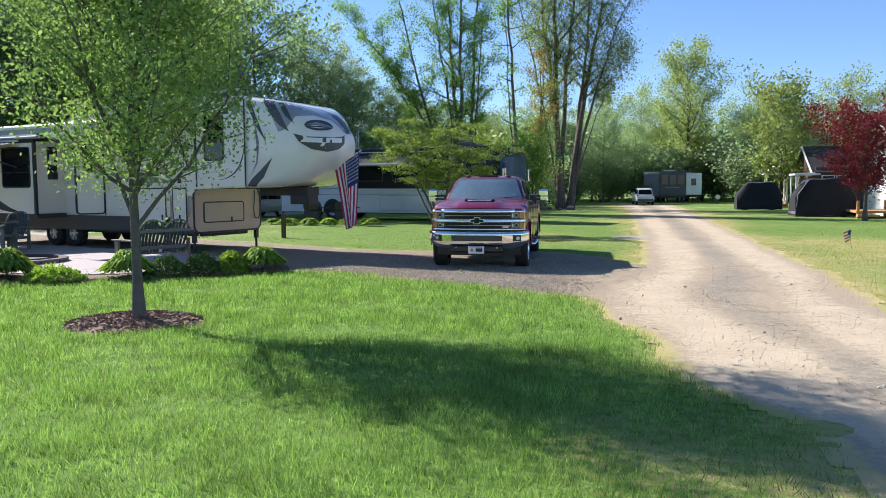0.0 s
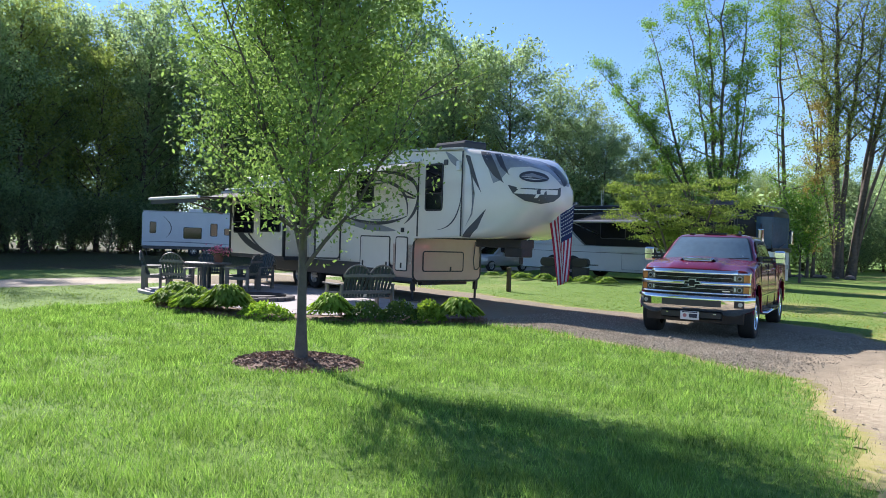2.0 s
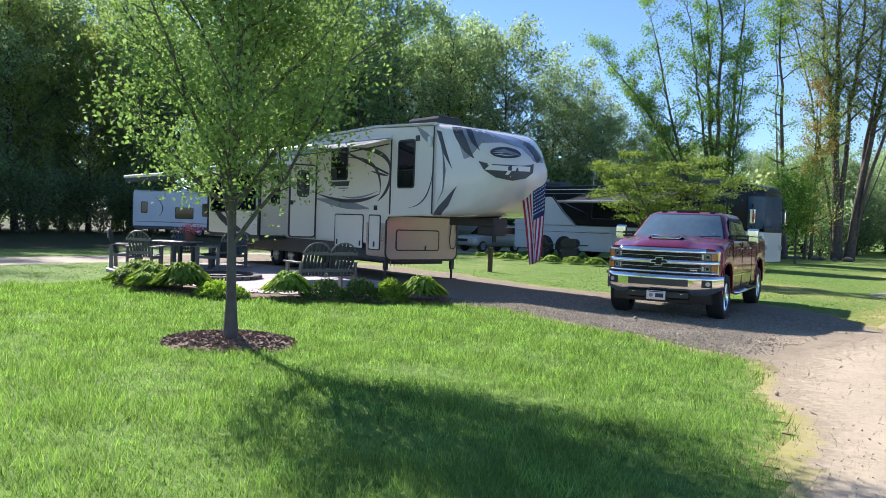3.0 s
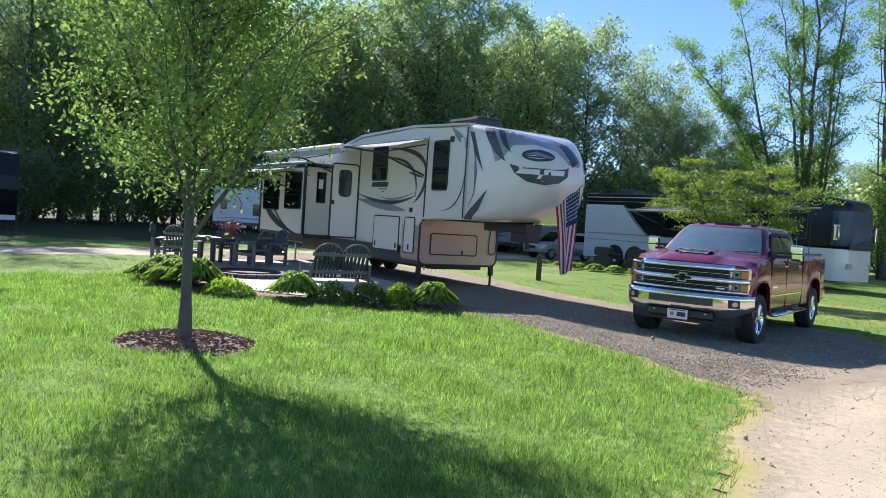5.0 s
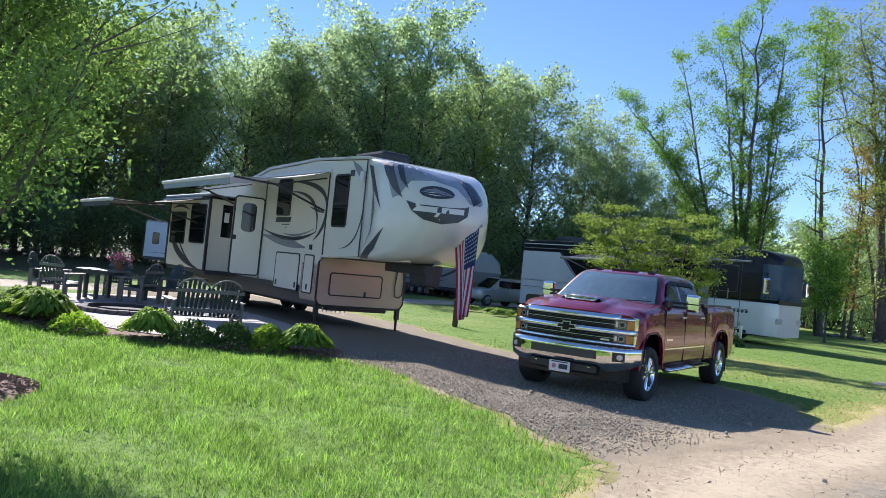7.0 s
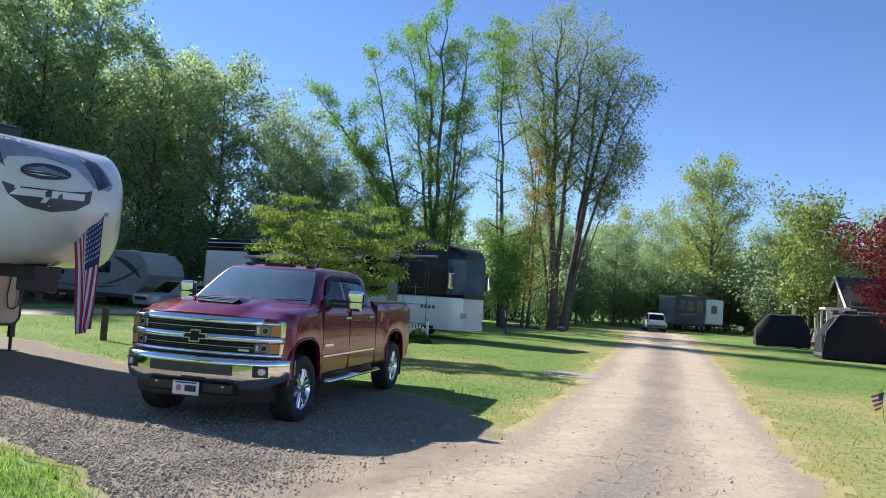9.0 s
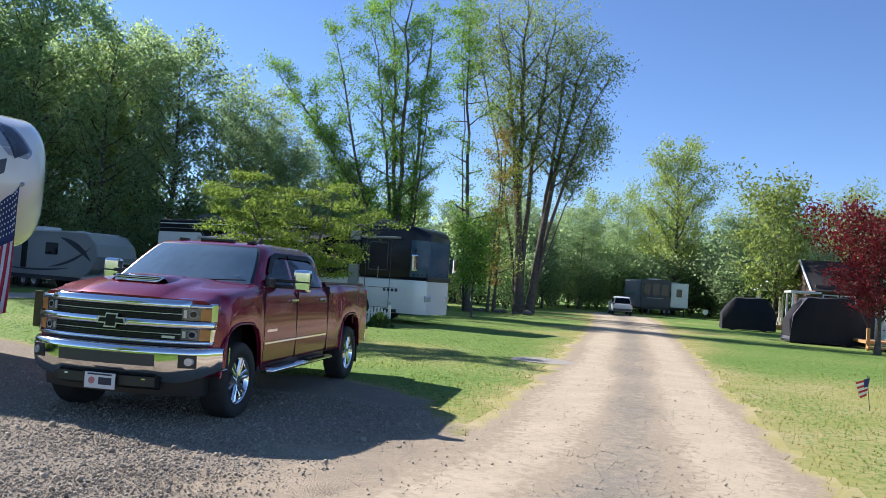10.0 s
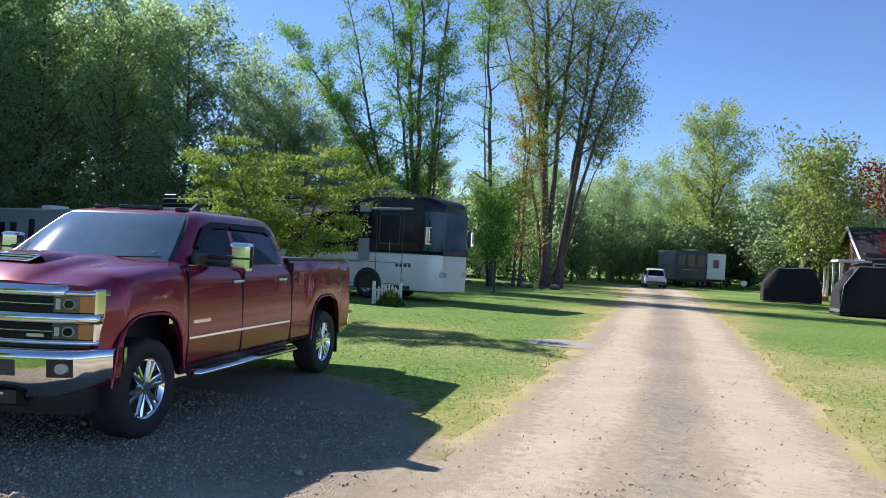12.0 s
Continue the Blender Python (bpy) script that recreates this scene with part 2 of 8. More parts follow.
def quads(name, v, n, mat, parent=None, label="", kind=""):
    """A mesh of loose polygons with n corners each, from an array of corners in order."""
    v = np.asarray(v, dtype=np.float32).reshape(-1, 3)
    me = bpy.data.meshes.new(name)
    k = len(v) // n
    me.vertices.add(len(v))
    me.vertices.foreach_set("co", v.ravel())
    me.loops.add(len(v))
    me.loops.foreach_set("vertex_index", np.arange(len(v), dtype=np.int32))
    me.polygons.add(k)
    me.polygons.foreach_set("loop_start", np.arange(0, len(v), n, dtype=np.int32))
    me.update()
    me.validate()
    me.materials.append(mat)
    ob = new(name, me)
    ob.parent = parent
    return tagged(ob, label, kind=kind)


def thing(name, m, label, category, group=""):
    ob = new(name)
    ob.empty_display_size = 0.2
    ob.matrix_world = m
    return tagged(ob, label, category, group)


def box_in(bm, x0, x1, y0, y1, z0, z1, bev=0.0):
    r = bmesh.ops.create_cube(bm, size=1.0, matrix=Matrix.Translation(((x0 + x1) / 2, (y0 + y1) / 2, (z0 + z1) / 2))
                              @ Matrix.Diagonal((abs(x1 - x0), abs(y1 - y0), abs(z1 - z0), 1)))
    if bev:
        es = {e for v in r["verts"] for e in v.link_edges}
        bmesh.ops.bevel(bm, geom=list(es), offset=bev, segments=2, affect="EDGES", profile=0.6)
    return bm


def box(x0, x1, y0, y1, z0, z1, bev=0.0):
    return box_in(bmesh.new(), x0, x1, y0, y1, z0, z1, bev)


def rod_in(bm, a, b, r, r2=None, n=8):
    a, b = Vector(a), Vector(b)
    d = b - a
    bmesh.ops.create_cone(bm, cap_ends=True, segments=n, radius1=r, radius2=r if r2 is None else r2, depth=d.length,
                          matrix=Matrix.Translation((a + b) / 2) @ d.to_track_quat("Z", "Y").to_matrix().to_4x4())
    return bm


def rod(a, b, r, r2=None, n=8):
    return rod_in(bmesh.new(), a, b, r, r2, n)


def loft(rings, close_ring=False, caps=False):
    bm = bmesh.new()
    vs = [[bm.verts.new(p) for p in ring] for ring in rings]
    n = len(rings[0])
    for i in range(len(vs) - 1):
        for j in range(n if close_ring else n - 1):
            k = (j + 1) % n
            bm.faces.new((vs[i][j], vs[i][k], vs[i + 1][k], vs[i + 1][j]))
    if caps:
        bm.faces.new(vs[0])
        bm.faces.new(list(reversed(vs[-1])))
    return bm


def slab(outline, y0, y1, bev=0.0):
    """An outline in x, z given thickness from y0 to y1."""
    bm = bmesh.new()
    a = [bm.verts.new((x, y0, z)) for x, z in outline]
    b = [bm.verts.new((x, y1, z)) for x, z in outline]
    n = len(a)
    bm.faces.new(a)
    bm.faces.new(list(reversed(b)))
    for i in range(n):
        j = (i + 1) % n
        bm.faces.new((a[j], a[i], b[i], b[j]))
    if bev:
        es = [e for e in bm.edges if (e.verts[0].co.y == e.verts[1].co.y)]
        bmesh.ops.bevel(bm, geom=es, offset=bev, segments=2, affect="EDGES")
    return bm


def rounded(x0, x1, z0, z1, r, n=4):
    pts = []
    for cx, cz, a0 in ((x1 - r, z1 - r, 0), (x0 + r, z1 - r, 90), (x0 + r, z0 + r, 180), (x1 - r, z0 + r, 270)):
        for i in range(n + 1):
            a = radians(a0 + 90 * i / n)
            pts.append((cx + r * math.cos(a), cz + r * math.sin(a)))
    return pts


def frame_slab(x0, x1, z0, z1, r, w, y0, y1):
    """A rounded rectangular frame w wide, from y0 to y1 deep."""
    a, b = rounded(x0, x1, z0, z1, r), rounded(x0 + w, x1 - w, z0 + w, z1 - w, max(r - w, 0.01))
    bm = bmesh.new()
    L = [[bm.verts.new((x, y, z)) for x, z in o] for o, y in ((a, y0), (b, y0), (b, y1), (a, y1))]
    n = len(a)
    for s in range(4):
        for i in range(n):
            j = (i + 1) % n
            bm.faces.new((L[s][i], L[s][j], L[(s + 1) % 4][j], L[(s + 1) % 4][i]))
    return bm


def swoosh(pts, w, y, thick=0.004):
    """A tapering band along points in x, z, laid on a wall at y."""
    n = len(pts)
    up, dn = [], []
    for i, (x, z) in enumerate(pts):
        a, b = pts[max(i - 1, 0)], pts[min(i + 1, n - 1)]
        d = Vector((b[0] - a[0], b[1] - a[1])).normalized()
        t = i / (n - 1)
        h = w * (math.sin(math.pi * min(max(t, 0.03), 0.97)) ** 0.8) / 2
        up.append((x - d.y * h, z + d.x * h))
        dn.append((x + d.y * h, z - d.x * h))
    return slab(up + dn[::-1], y - thick, y + thick)


def curve_pts(a, b, c, n=14):
    """Points of a quadratic curve from a to c drawn towards b."""
    return [((1 - t) ** 2 * a[0] + 2 * t * (1 - t) * b[0] + t * t * c[0], (1 - t) ** 2 * a[1] + 2 * t * (1 - t) * b[1] + t * t * c[1])
            for t in [i / (n - 1) for i in range(n)]]


def tubes(lines, sides=6):
    """One vertex and face list for tapered tubes along polylines of (point, radius)."""
    V, F = [], []
    for line in lines:
        base = len(V)
        for i, (p, r) in enumerate(line):
            a, b = line[max(i - 1, 0)][0], line[min(i + 1, len(line) - 1)][0]
            d = (b - a)
            d = d.normalized() if d.length > 1e-6 else Vector((0, 0, 1))
            s = d.orthogonal().normalized()
            s2 = d.cross(s)
            for k in range(sides):
                an = 2 * math.pi * k / sides
                V.append(p + (s * math.cos(an) + s2 * math.sin(an)) * r)
        for i in range(len(line) - 1):
            for k in range(sides):
                k2 = (k + 1) % sides
                F.append((base + i * sides + k, base + i * sides + k2, base + (i + 1) * sides + k2, base + (i + 1) * sides + k))
    return V, F


def wheel(parent, name, m, r, w, spokes=8, rim_share=0.62, rim_mat="chrome"):
    """A wheel with its axle along y; the outer face looks to +y."""
    ob = new(name)
    ob.parent = parent
    ob.matrix_local = m
    prof = [(r * rim_share, -w * 0.5), (r * 0.93, -w * 0.5), (r * 0.985, -w * 0.4), (r, -w * 0.25), (r, w * 0.25), (r * 0.985, w * 0.4), (r * 0.93, w * 0.5), (r * rim_share, w * 0.47), (r * rim_share * 0.96, w * 0.3)]
    n = 36
    rings = [[(q * math.cos(2 * math.pi * i / n), y, q * math.sin(2 * math.pi * i / n)) for q, y in prof] for i in range(n + 1)]
    part("tyre", loft(rings), "tyre", ob, "black rubber tyre", True)
    bm = bmesh.new()
    R = r * rim_share
    prof = [(R, w * 0.46), (R * 0.93, w * 0.42), (R * 0.88, w * 0.2), (R * 0.88, -w * 0.3)]
    rings = [[(q * math.cos(2 * math.pi * i / n), y, q * math.sin(2 * math.pi * i / n)) for q, y in prof] for i in range(n + 1)]
    rim = part("rim", loft(rings), rim_mat, ob, "bright metal wheel rim", True)
    for i in range(spokes):
        a = 2 * math.pi * i / spokes
        bm = bmesh.new()
        for s in (-1, 1):
            d0, d1 = a + s * 0.2, a + s * 0.15
            p0 = (R * 0.2 * math.cos(d0), w * 0.34, R * 0.2 * math.sin(d0))
            p1 = (R * 0.92 * math.cos(d1), w * 0.38, R * 0.92 * math.sin(d1))
            rod_in(bm, p0, p1, R * 0.10, R * 0.075, 6)
        part("spoke", bm, rim_mat, rim)
    hub = rod((0, w * 0.2, 0), (0, w * 0.44, 0), R * 0.26, R * 0.2, 14)
    part("hub_cap", hub, rim_mat, rim)
    part("brake_disc", rod((0, -w * 0.1, 0), (0, w * 0.02, 0), R * 0.86, None, 24), "iron", rim)
    return ob

# ---- ground ----
ROAD_L = [(-8, 4.6), (0, 3.3), (3.5, 2.75), (5.3, 2.15), (6.15, 1.74), (6.7, 1.24), (8.4, 0.98), (9.5, 0.5), (10.8, 0.0), (12, -0.2), (13, -0.2), (16.3, 0.34), (21.3, 0.22), (27.2, -0.2), (42.6, -1.3), (60, -2.9), (75, -5.0)]
ROAD_R = [(-8, 7.4), (0, 5.6), (5, 4.6), (12, 3.83), (16, 3.89), (18, 3.69), (22, 3.42), (29, 3.1), (48, 1.95), (60, 1.2), (68, 0.3), (75, -2.0)]
DRIVE_N = [(-23, 17.2), (-17, 15.5), (-11, 14.8), (-8.9, 14.1), (-6.6, 13.84), (-5.35, 13.9), (-3.7, 13.33), (-2.43, 12.83), (-1.2, 12.1), (-0.3, 11.9), (0.5, 10.5)]
DRIVE_F = [(-23, 22.5), (-16, 21.8), (-11.7, 21.1), (-9.5, 20.0), (-7.7, 19.3), (-6.6, 19.0), (-4.5, 19.3), (-2.5, 19.75), (-1.6, 19.45), (-0.7, 18.5), (-0.1, 17.4), (0.5, 16.4)]


def line_at(rows, q):
    return np.interp(q, [r[0] for r in rows], [r[1] for r in rows])


def wobble(x, y, f, seed=0.0):
    """Cheap smooth noise for arrays, about -1 to 1."""
    s = np.zeros_like(x)
    rng = np.random.RandomState(int(seed * 10) + 5)
    for k in range(7):
        a, p = rng.uniform(0, 2 * np.pi), rng.uniform(0, 6.28)
        g = f * rng.uniform(0.6, 1.9)
        s = s + np.sin(g * (x * np.cos(a) + y * np.sin(a)) + p + 1.3 * np.sin(g * 0.7 * (y * np.cos(a) - x * np.sin(a))))
    return s / 3.2


def road_depth(x, y):
    """How far inside the road's edges, in metres; negative outside."""
    w = 0.10 * wobble(x, y, 2.2, 1) + 0.06 * wobble(x, y, 7, 2)
    return np.minimum(x - line_at(ROAD_L, y), line_at(ROAD_R, y) - x) + w - np.maximum(0, y - 74)


def drive_depth(x, y):
    w = 0.09 * wobble(x, y, 2.5, 3) + 0.05 * wobble(x, y, 8, 4)
    d = np.minimum(y - line_at(DRIVE_N, x), line_at(DRIVE_F, x) - y)
    return np.minimum(np.minimum(d, x + 22.5), 0.9 - x) + w


def side_lane(x, y):
    """The pale lane along the woods: depth inside."""
    c = -21.3 - 0.06 * (y - 11)
    return 1.7 - np.abs(x - c) + 0.15 * wobble(x, y, 1.5, 6)


def grid_mesh(name, x0, x1, y0, y1, step, z, keep=None):
    xs, ys = np.arange(x0, x1 + 1e-6, step), np.arange(y0, y1 + 1e-6, step)
    X, Y = np.meshgrid(xs, ys)
    nx, ny = len(xs), len(ys)
    I = np.arange(nx * ny).reshape(ny, nx)
    F = np.stack([I[:-1, :-1], I[:-1, 1:], I[1:, 1:], I[1:, :-1]], -1).reshape(-1, 4)
    X, Y = X.ravel(), Y.ravel()
    if keep is not None:
        k = keep(X, Y)
        F = F[k[F].any(axis=1)]
        used = np.unique(F)
        back = np.full(len(X), -1)
        back[used] = np.arange(len(used))
        F, X, Y = back[F], X[used], Y[used]
    Z = z(X, Y) if callable(z) else np.full(len(X), z)
    me = bpy.data.meshes.new(name)
    me.from_pydata(np.stack([X, Y, Z], 1).tolist(), [], F.tolist())
    me.update()
    for p in me.polygons:
        p.use_smooth = True
    return me, X, Y


def attribute(me, name, values):
    a = me.attributes.new(name, "FLOAT", "POINT")
    a.data.foreach_set("value", np.asarray(values, dtype=np.float32))


def ground_material(name, layers, bump, bump_scale):
    """Layers: attribute or None, colour, second colour, noise scale. Later layers lie over earlier ones by their attribute."""
    m = bpy.data.materials.new(name)
    m.use_nodes = True
    nt = m.node_tree
    b = nt.nodes["Principled BSDF"]
    b.inputs["Roughness"].default_value = 0.95
    b.inputs["Specular IOR Level"].default_value = 0.2
    tc = nt.nodes.new("ShaderNodeTexCoord")

    def noise_of(s, lo, hi, detail=5.0):
        n = nt.nodes.new("ShaderNodeTexNoise")
        n.inputs["Scale"].default_value, n.inputs["Detail"].default_value = s, detail
        nt.links.new(tc.outputs["Object"], n.inputs["Vector"])
        r = nt.nodes.new("ShaderNodeMapRange")
        r.inputs["From Min"].default_value, r.inputs["From Max"].default_value = lo, hi
        nt.links.new(n.outputs["Fac"], r.inputs["Value"])
        return r.outputs[0]

    def mix(f, a, c):
        x = nt.nodes.new("ShaderNodeMix")
        x.data_type = "RGBA"
        for sock, v in ((x.inputs["Factor"], f), (x.inputs["A"], a), (x.inputs["B"], c)):
            if isinstance(v, tuple):
                sock.default_value = (*v, 1)
            else:
                nt.links.new(v, sock)
        return x.outputs["Result"]

    out = None
    for att, c1, c2, c3, s in layers:
        fine = mix(noise_of(s * 12, 0.32, 0.68), c1, c2)
        col = mix(noise_of(s, 0.42, 0.7), fine, c3)
        if att:
            at = nt.nodes.new("ShaderNodeAttribute")
            at.attribute_name = att
            ad = nt.nodes.new("ShaderNodeMath")
            ad.operation = "MULTIPLY_ADD"
            nt.links.new(noise_of(9.0, 0.25, 0.75), ad.inputs[0])
            ad.inputs[1].default_value = 0.8
            nt.links.new(at.outputs["Fac"], ad.inputs[2])
            r = nt.nodes.new("ShaderNodeMapRange")
            r.inputs["From Min"].default_value, r.inputs["From Max"].default_value = 0.7, 1.1
            nt.links.new(ad.outputs[0], r.inputs["Value"])
            out = mix(r.outputs[0], out, col)
        else:
            out = col
    nt.links.new(out, b.inputs["Base Color"])
    bp = nt.nodes.new("ShaderNodeBump")
    bp.inputs["Strength"].default_value, bp.inputs["Distance"].default_value = bump, 0.03
    n = nt.nodes.new("ShaderNodeTexNoise")
    n.inputs["Scale"].default_value, n.inputs["Detail"].default_value = bump_scale, 6.0
    nt.links.new(tc.outputs["Object"], n.inputs["Vector"])
    nt.links.new(n.outputs["Fac"], bp.inputs["Height"])
    nt.links.new(bp.outputs[0], b.inputs["Normal"])
    return m


GRASS = (None, (0.07, 0.15, 0.025), (0.20, 0.305, 0.065), (0.14, 0.23, 0.045), 0.6)
STRAW = ("straw", (0.33, 0.305, 0.10), (0.25, 0.275, 0.07), (0.40, 0.34, 0.16), 0.9)


def straw_mask(x, y):
    r, d = road_depth(x, y), drive_depth(x, y)
    near = np.maximum(np.where(r < 0, np.exp(r / np.where((x < 2.2) & (y > 2.5) & (y < 13), 0.28, 0.95)), 1), 0.85 * np.where(d < 0, np.exp(d / 0.35), 1))
    right = np.where(x > 2.0, 0.15 + 0.42 * wobble(x, y, 0.45, 8), 0.0)
    far = np.where((y > 21) & (x < 1), 0.16 + 0.34 * wobble(x, y, 0.6, 9), 0.0)
    lawn = np.where((x > 0.2) & (y < 6), 0.25 + 0.25 * wobble(x, y, 1.3, 10), 0.0)
    return np.clip(near * 0.85 + right + far + lawn, 0, 1)


def lift(x, y):
    return 0.012 * wobble(x, y, 0.9, 11)


me, X, Y = grid_mesh("ground", -34, 20, -8, 80, 0.5, 0.0)
outer = new("ground", me)
tagged(outer, "mown green lawn with dry yellow patches", "ground", kind="structure")
attribute(me, "straw", straw_mask(X, Y))
attribute(me, "lane", np.clip(side_lane(X, Y) * 1.6 + 0.2, 0, 1))
attribute(me, "leafmould", np.clip((-26.5 - X) / 3, 0, 1))
bm = bmesh.new()
bm.from_mesh(me)
x0, x1, y0, y1 = -34, 20, -8, 80
edge = [v for v in bm.verts if abs(v.co.x - x0) < 1e-4 or abs(v.co.x - x1) < 1e-4 or abs(v.co.y - y0) < 1e-4 or abs(v.co.y - y1) < 1e-4]
R = 1500
c = {k: bm.verts.new(k + (0,)) for k in ((-R, -R), (R, -R), (R, R), (-R, R))}
side = {k: sorted([v for v in edge if f(v)], key=g) for k, f, g in (
    ("s", lambda v: abs(v.co.y - y0) < 1e-4, lambda v: v.co.x), ("n", lambda v: abs(v.co.y - y1) < 1e-4, lambda v: -v.co.x),
    ("e", lambda v: abs(v.co.x - x1) < 1e-4, lambda v: v.co.y), ("w", lambda v: abs(v.co.x - x0) < 1e-4, lambda v: -v.co.y))}
for k, a, b in (("s", (-R, -R), (R, -R)), ("e", (R, -R), (R, R)), ("n", (R, R), (-R, R)), ("w", (-R, R), (-R, -R))):
    L = side[k]
    for i in range(len(L) - 1):
        bm.faces.new((L[i + 1], L[i], c[a] if i < len(L) // 2 else c[b]))
    h = len(L) // 2
    bm.faces.new((L[h], c[a], c[b]))
bmesh.ops.recalc_face_normals(bm, faces=bm.faces)
bm.to_mesh(me)
bm.free()
me.materials.append(ground_material("lawn soil", [GRASS, STRAW,
    ("lane", (0.46, 0.40, 0.31), (0.38, 0.33, 0.25), (0.5, 0.44, 0.35), 0.8),
    ("leafmould", (0.10, 0.085, 0.05), (0.05, 0.05, 0.02), (0.07, 0.09, 0.03), 0.7)], 0.7, 30))

me, X, Y = grid_mesh("road", -8, 8, -8, 76, 0.125, lambda x, y: 0.006 + 0.008 * np.clip(road_depth(x, y), 0, 1) + 0.006 * wobble(x, y, 3, 12), lambda x, y: road_depth(x, y) > -0.05)
rd = road_depth(X, Y)
u = (X - line_at(ROAD_L, Y)) / (line_at(ROAD_R, Y) - line_at(ROAD_L, Y))
track = np.exp(-((u - 0.24) / 0.15) ** 2) + np.exp(-((u - 0.78) / 0.14) ** 2)
attribute(me, "edge", np.clip(0.75 - rd / 0.3, 0, 1) * np.clip(-drive_depth(X, Y) / 0.5, 0, 1))
attribute(me, "loose", np.clip(0.75 - rd / 0.55, 0, 1) * np.clip(0.4 + drive_depth(X, Y) / 0.5, 0, 1))
attribute(me, "track", np.clip(0.92 * track + 0.22 * wobble(X, Y, 0.8, 13) + np.where(Y < 11, 0.2, 0), 0, 1))
attribute(me, "grit", np.clip(0.66 * np.exp(-((u - 0.5) / 0.13) ** 2) + 0.16 * wobble(X, Y, 1.6, 14), 0, 1))
me.materials.append(ground_material("sandy gravel road", [
    (None, (0.33, 0.27, 0.18), (0.44, 0.36, 0.25), (0.375, 0.305, 0.21), 2.6),
    ("track", (0.53, 0.44, 0.30), (0.43, 0.36, 0.25), (0.56, 0.465, 0.325), 1.6),
    ("grit", (0.22, 0.195, 0.15), (0.35, 0.305, 0.235), (0.25, 0.225, 0.16), 3.5),
    ("loose", (0.36, 0.295, 0.20), (0.27, 0.225, 0.16), (0.33, 0.27, 0.185), 2.0),
    ("edge", (0.42, 0.36, 0.13), (0.35, 0.34, 0.10), (0.50, 0.41, 0.24), 1.0)], 0.55, 75))
tagged(new("road", me), "pale sandy gravel road with two worn wheel tracks", "road", kind="structure")

me, X, Y = grid_mesh("driveway", -23, 1.2, 10, 23, 0.125, lambda x, y: 0.004 + 0.008 * np.clip(drive_depth(x, y), 0, 1) + 0.005 * wobble(x, y, 3, 15) - 0.03 * np.clip(road_depth(x, y) - 0.05, 0, 0.5), lambda x, y: (drive_depth(x, y) > -0.05) & (road_depth(x, y) < 0.6))
dd = drive_depth(X, Y)
attribute(me, "edge", np.clip(0.7 - dd / 0.25, 0, 1))
attribute(me, "sand", np.clip(0.95 + road_depth(X, Y) * 0.55 + 0.2 * wobble(X, Y, 1.2, 16) + 0.2 * wobble(X, Y, 5, 17), 0, 1))
me.materials.append(ground_material("grey driveway gravel", [
    (None, (0.20, 0.166, 0.118), (0.35, 0.30, 0.222), (0.26, 0.22, 0.16), 3.0),
    ("sand", (0.36, 0.295, 0.20), (0.28, 0.235, 0.165), (0.42, 0.34, 0.235), 1.5),
    ("edge", (0.30, 0.27, 0.10), (0.25, 0.245, 0.08), (0.38, 0.33, 0.2), 1.0)], 0.8, 60))
tagged(new("driveway", me), "grey crushed gravel driveway under truck and camper", "driveway", kind="structure")

# ---- fifth-wheel camper ----
def superring(s, w, z0, z1, r, n=6):
    """A rounded upright section at s: half width w about y = 1.22, from z0 to z1."""
    r = min(r, w * 0.98, (z1 - z0) / 2 * 0.98)
    return [(s, 1.22 + y, z) for y, z in rounded(-w, w, z0, z1, r, n)]


CAMPER = pose(-10.45, 16.79, 0, 0, 0, -12.9)


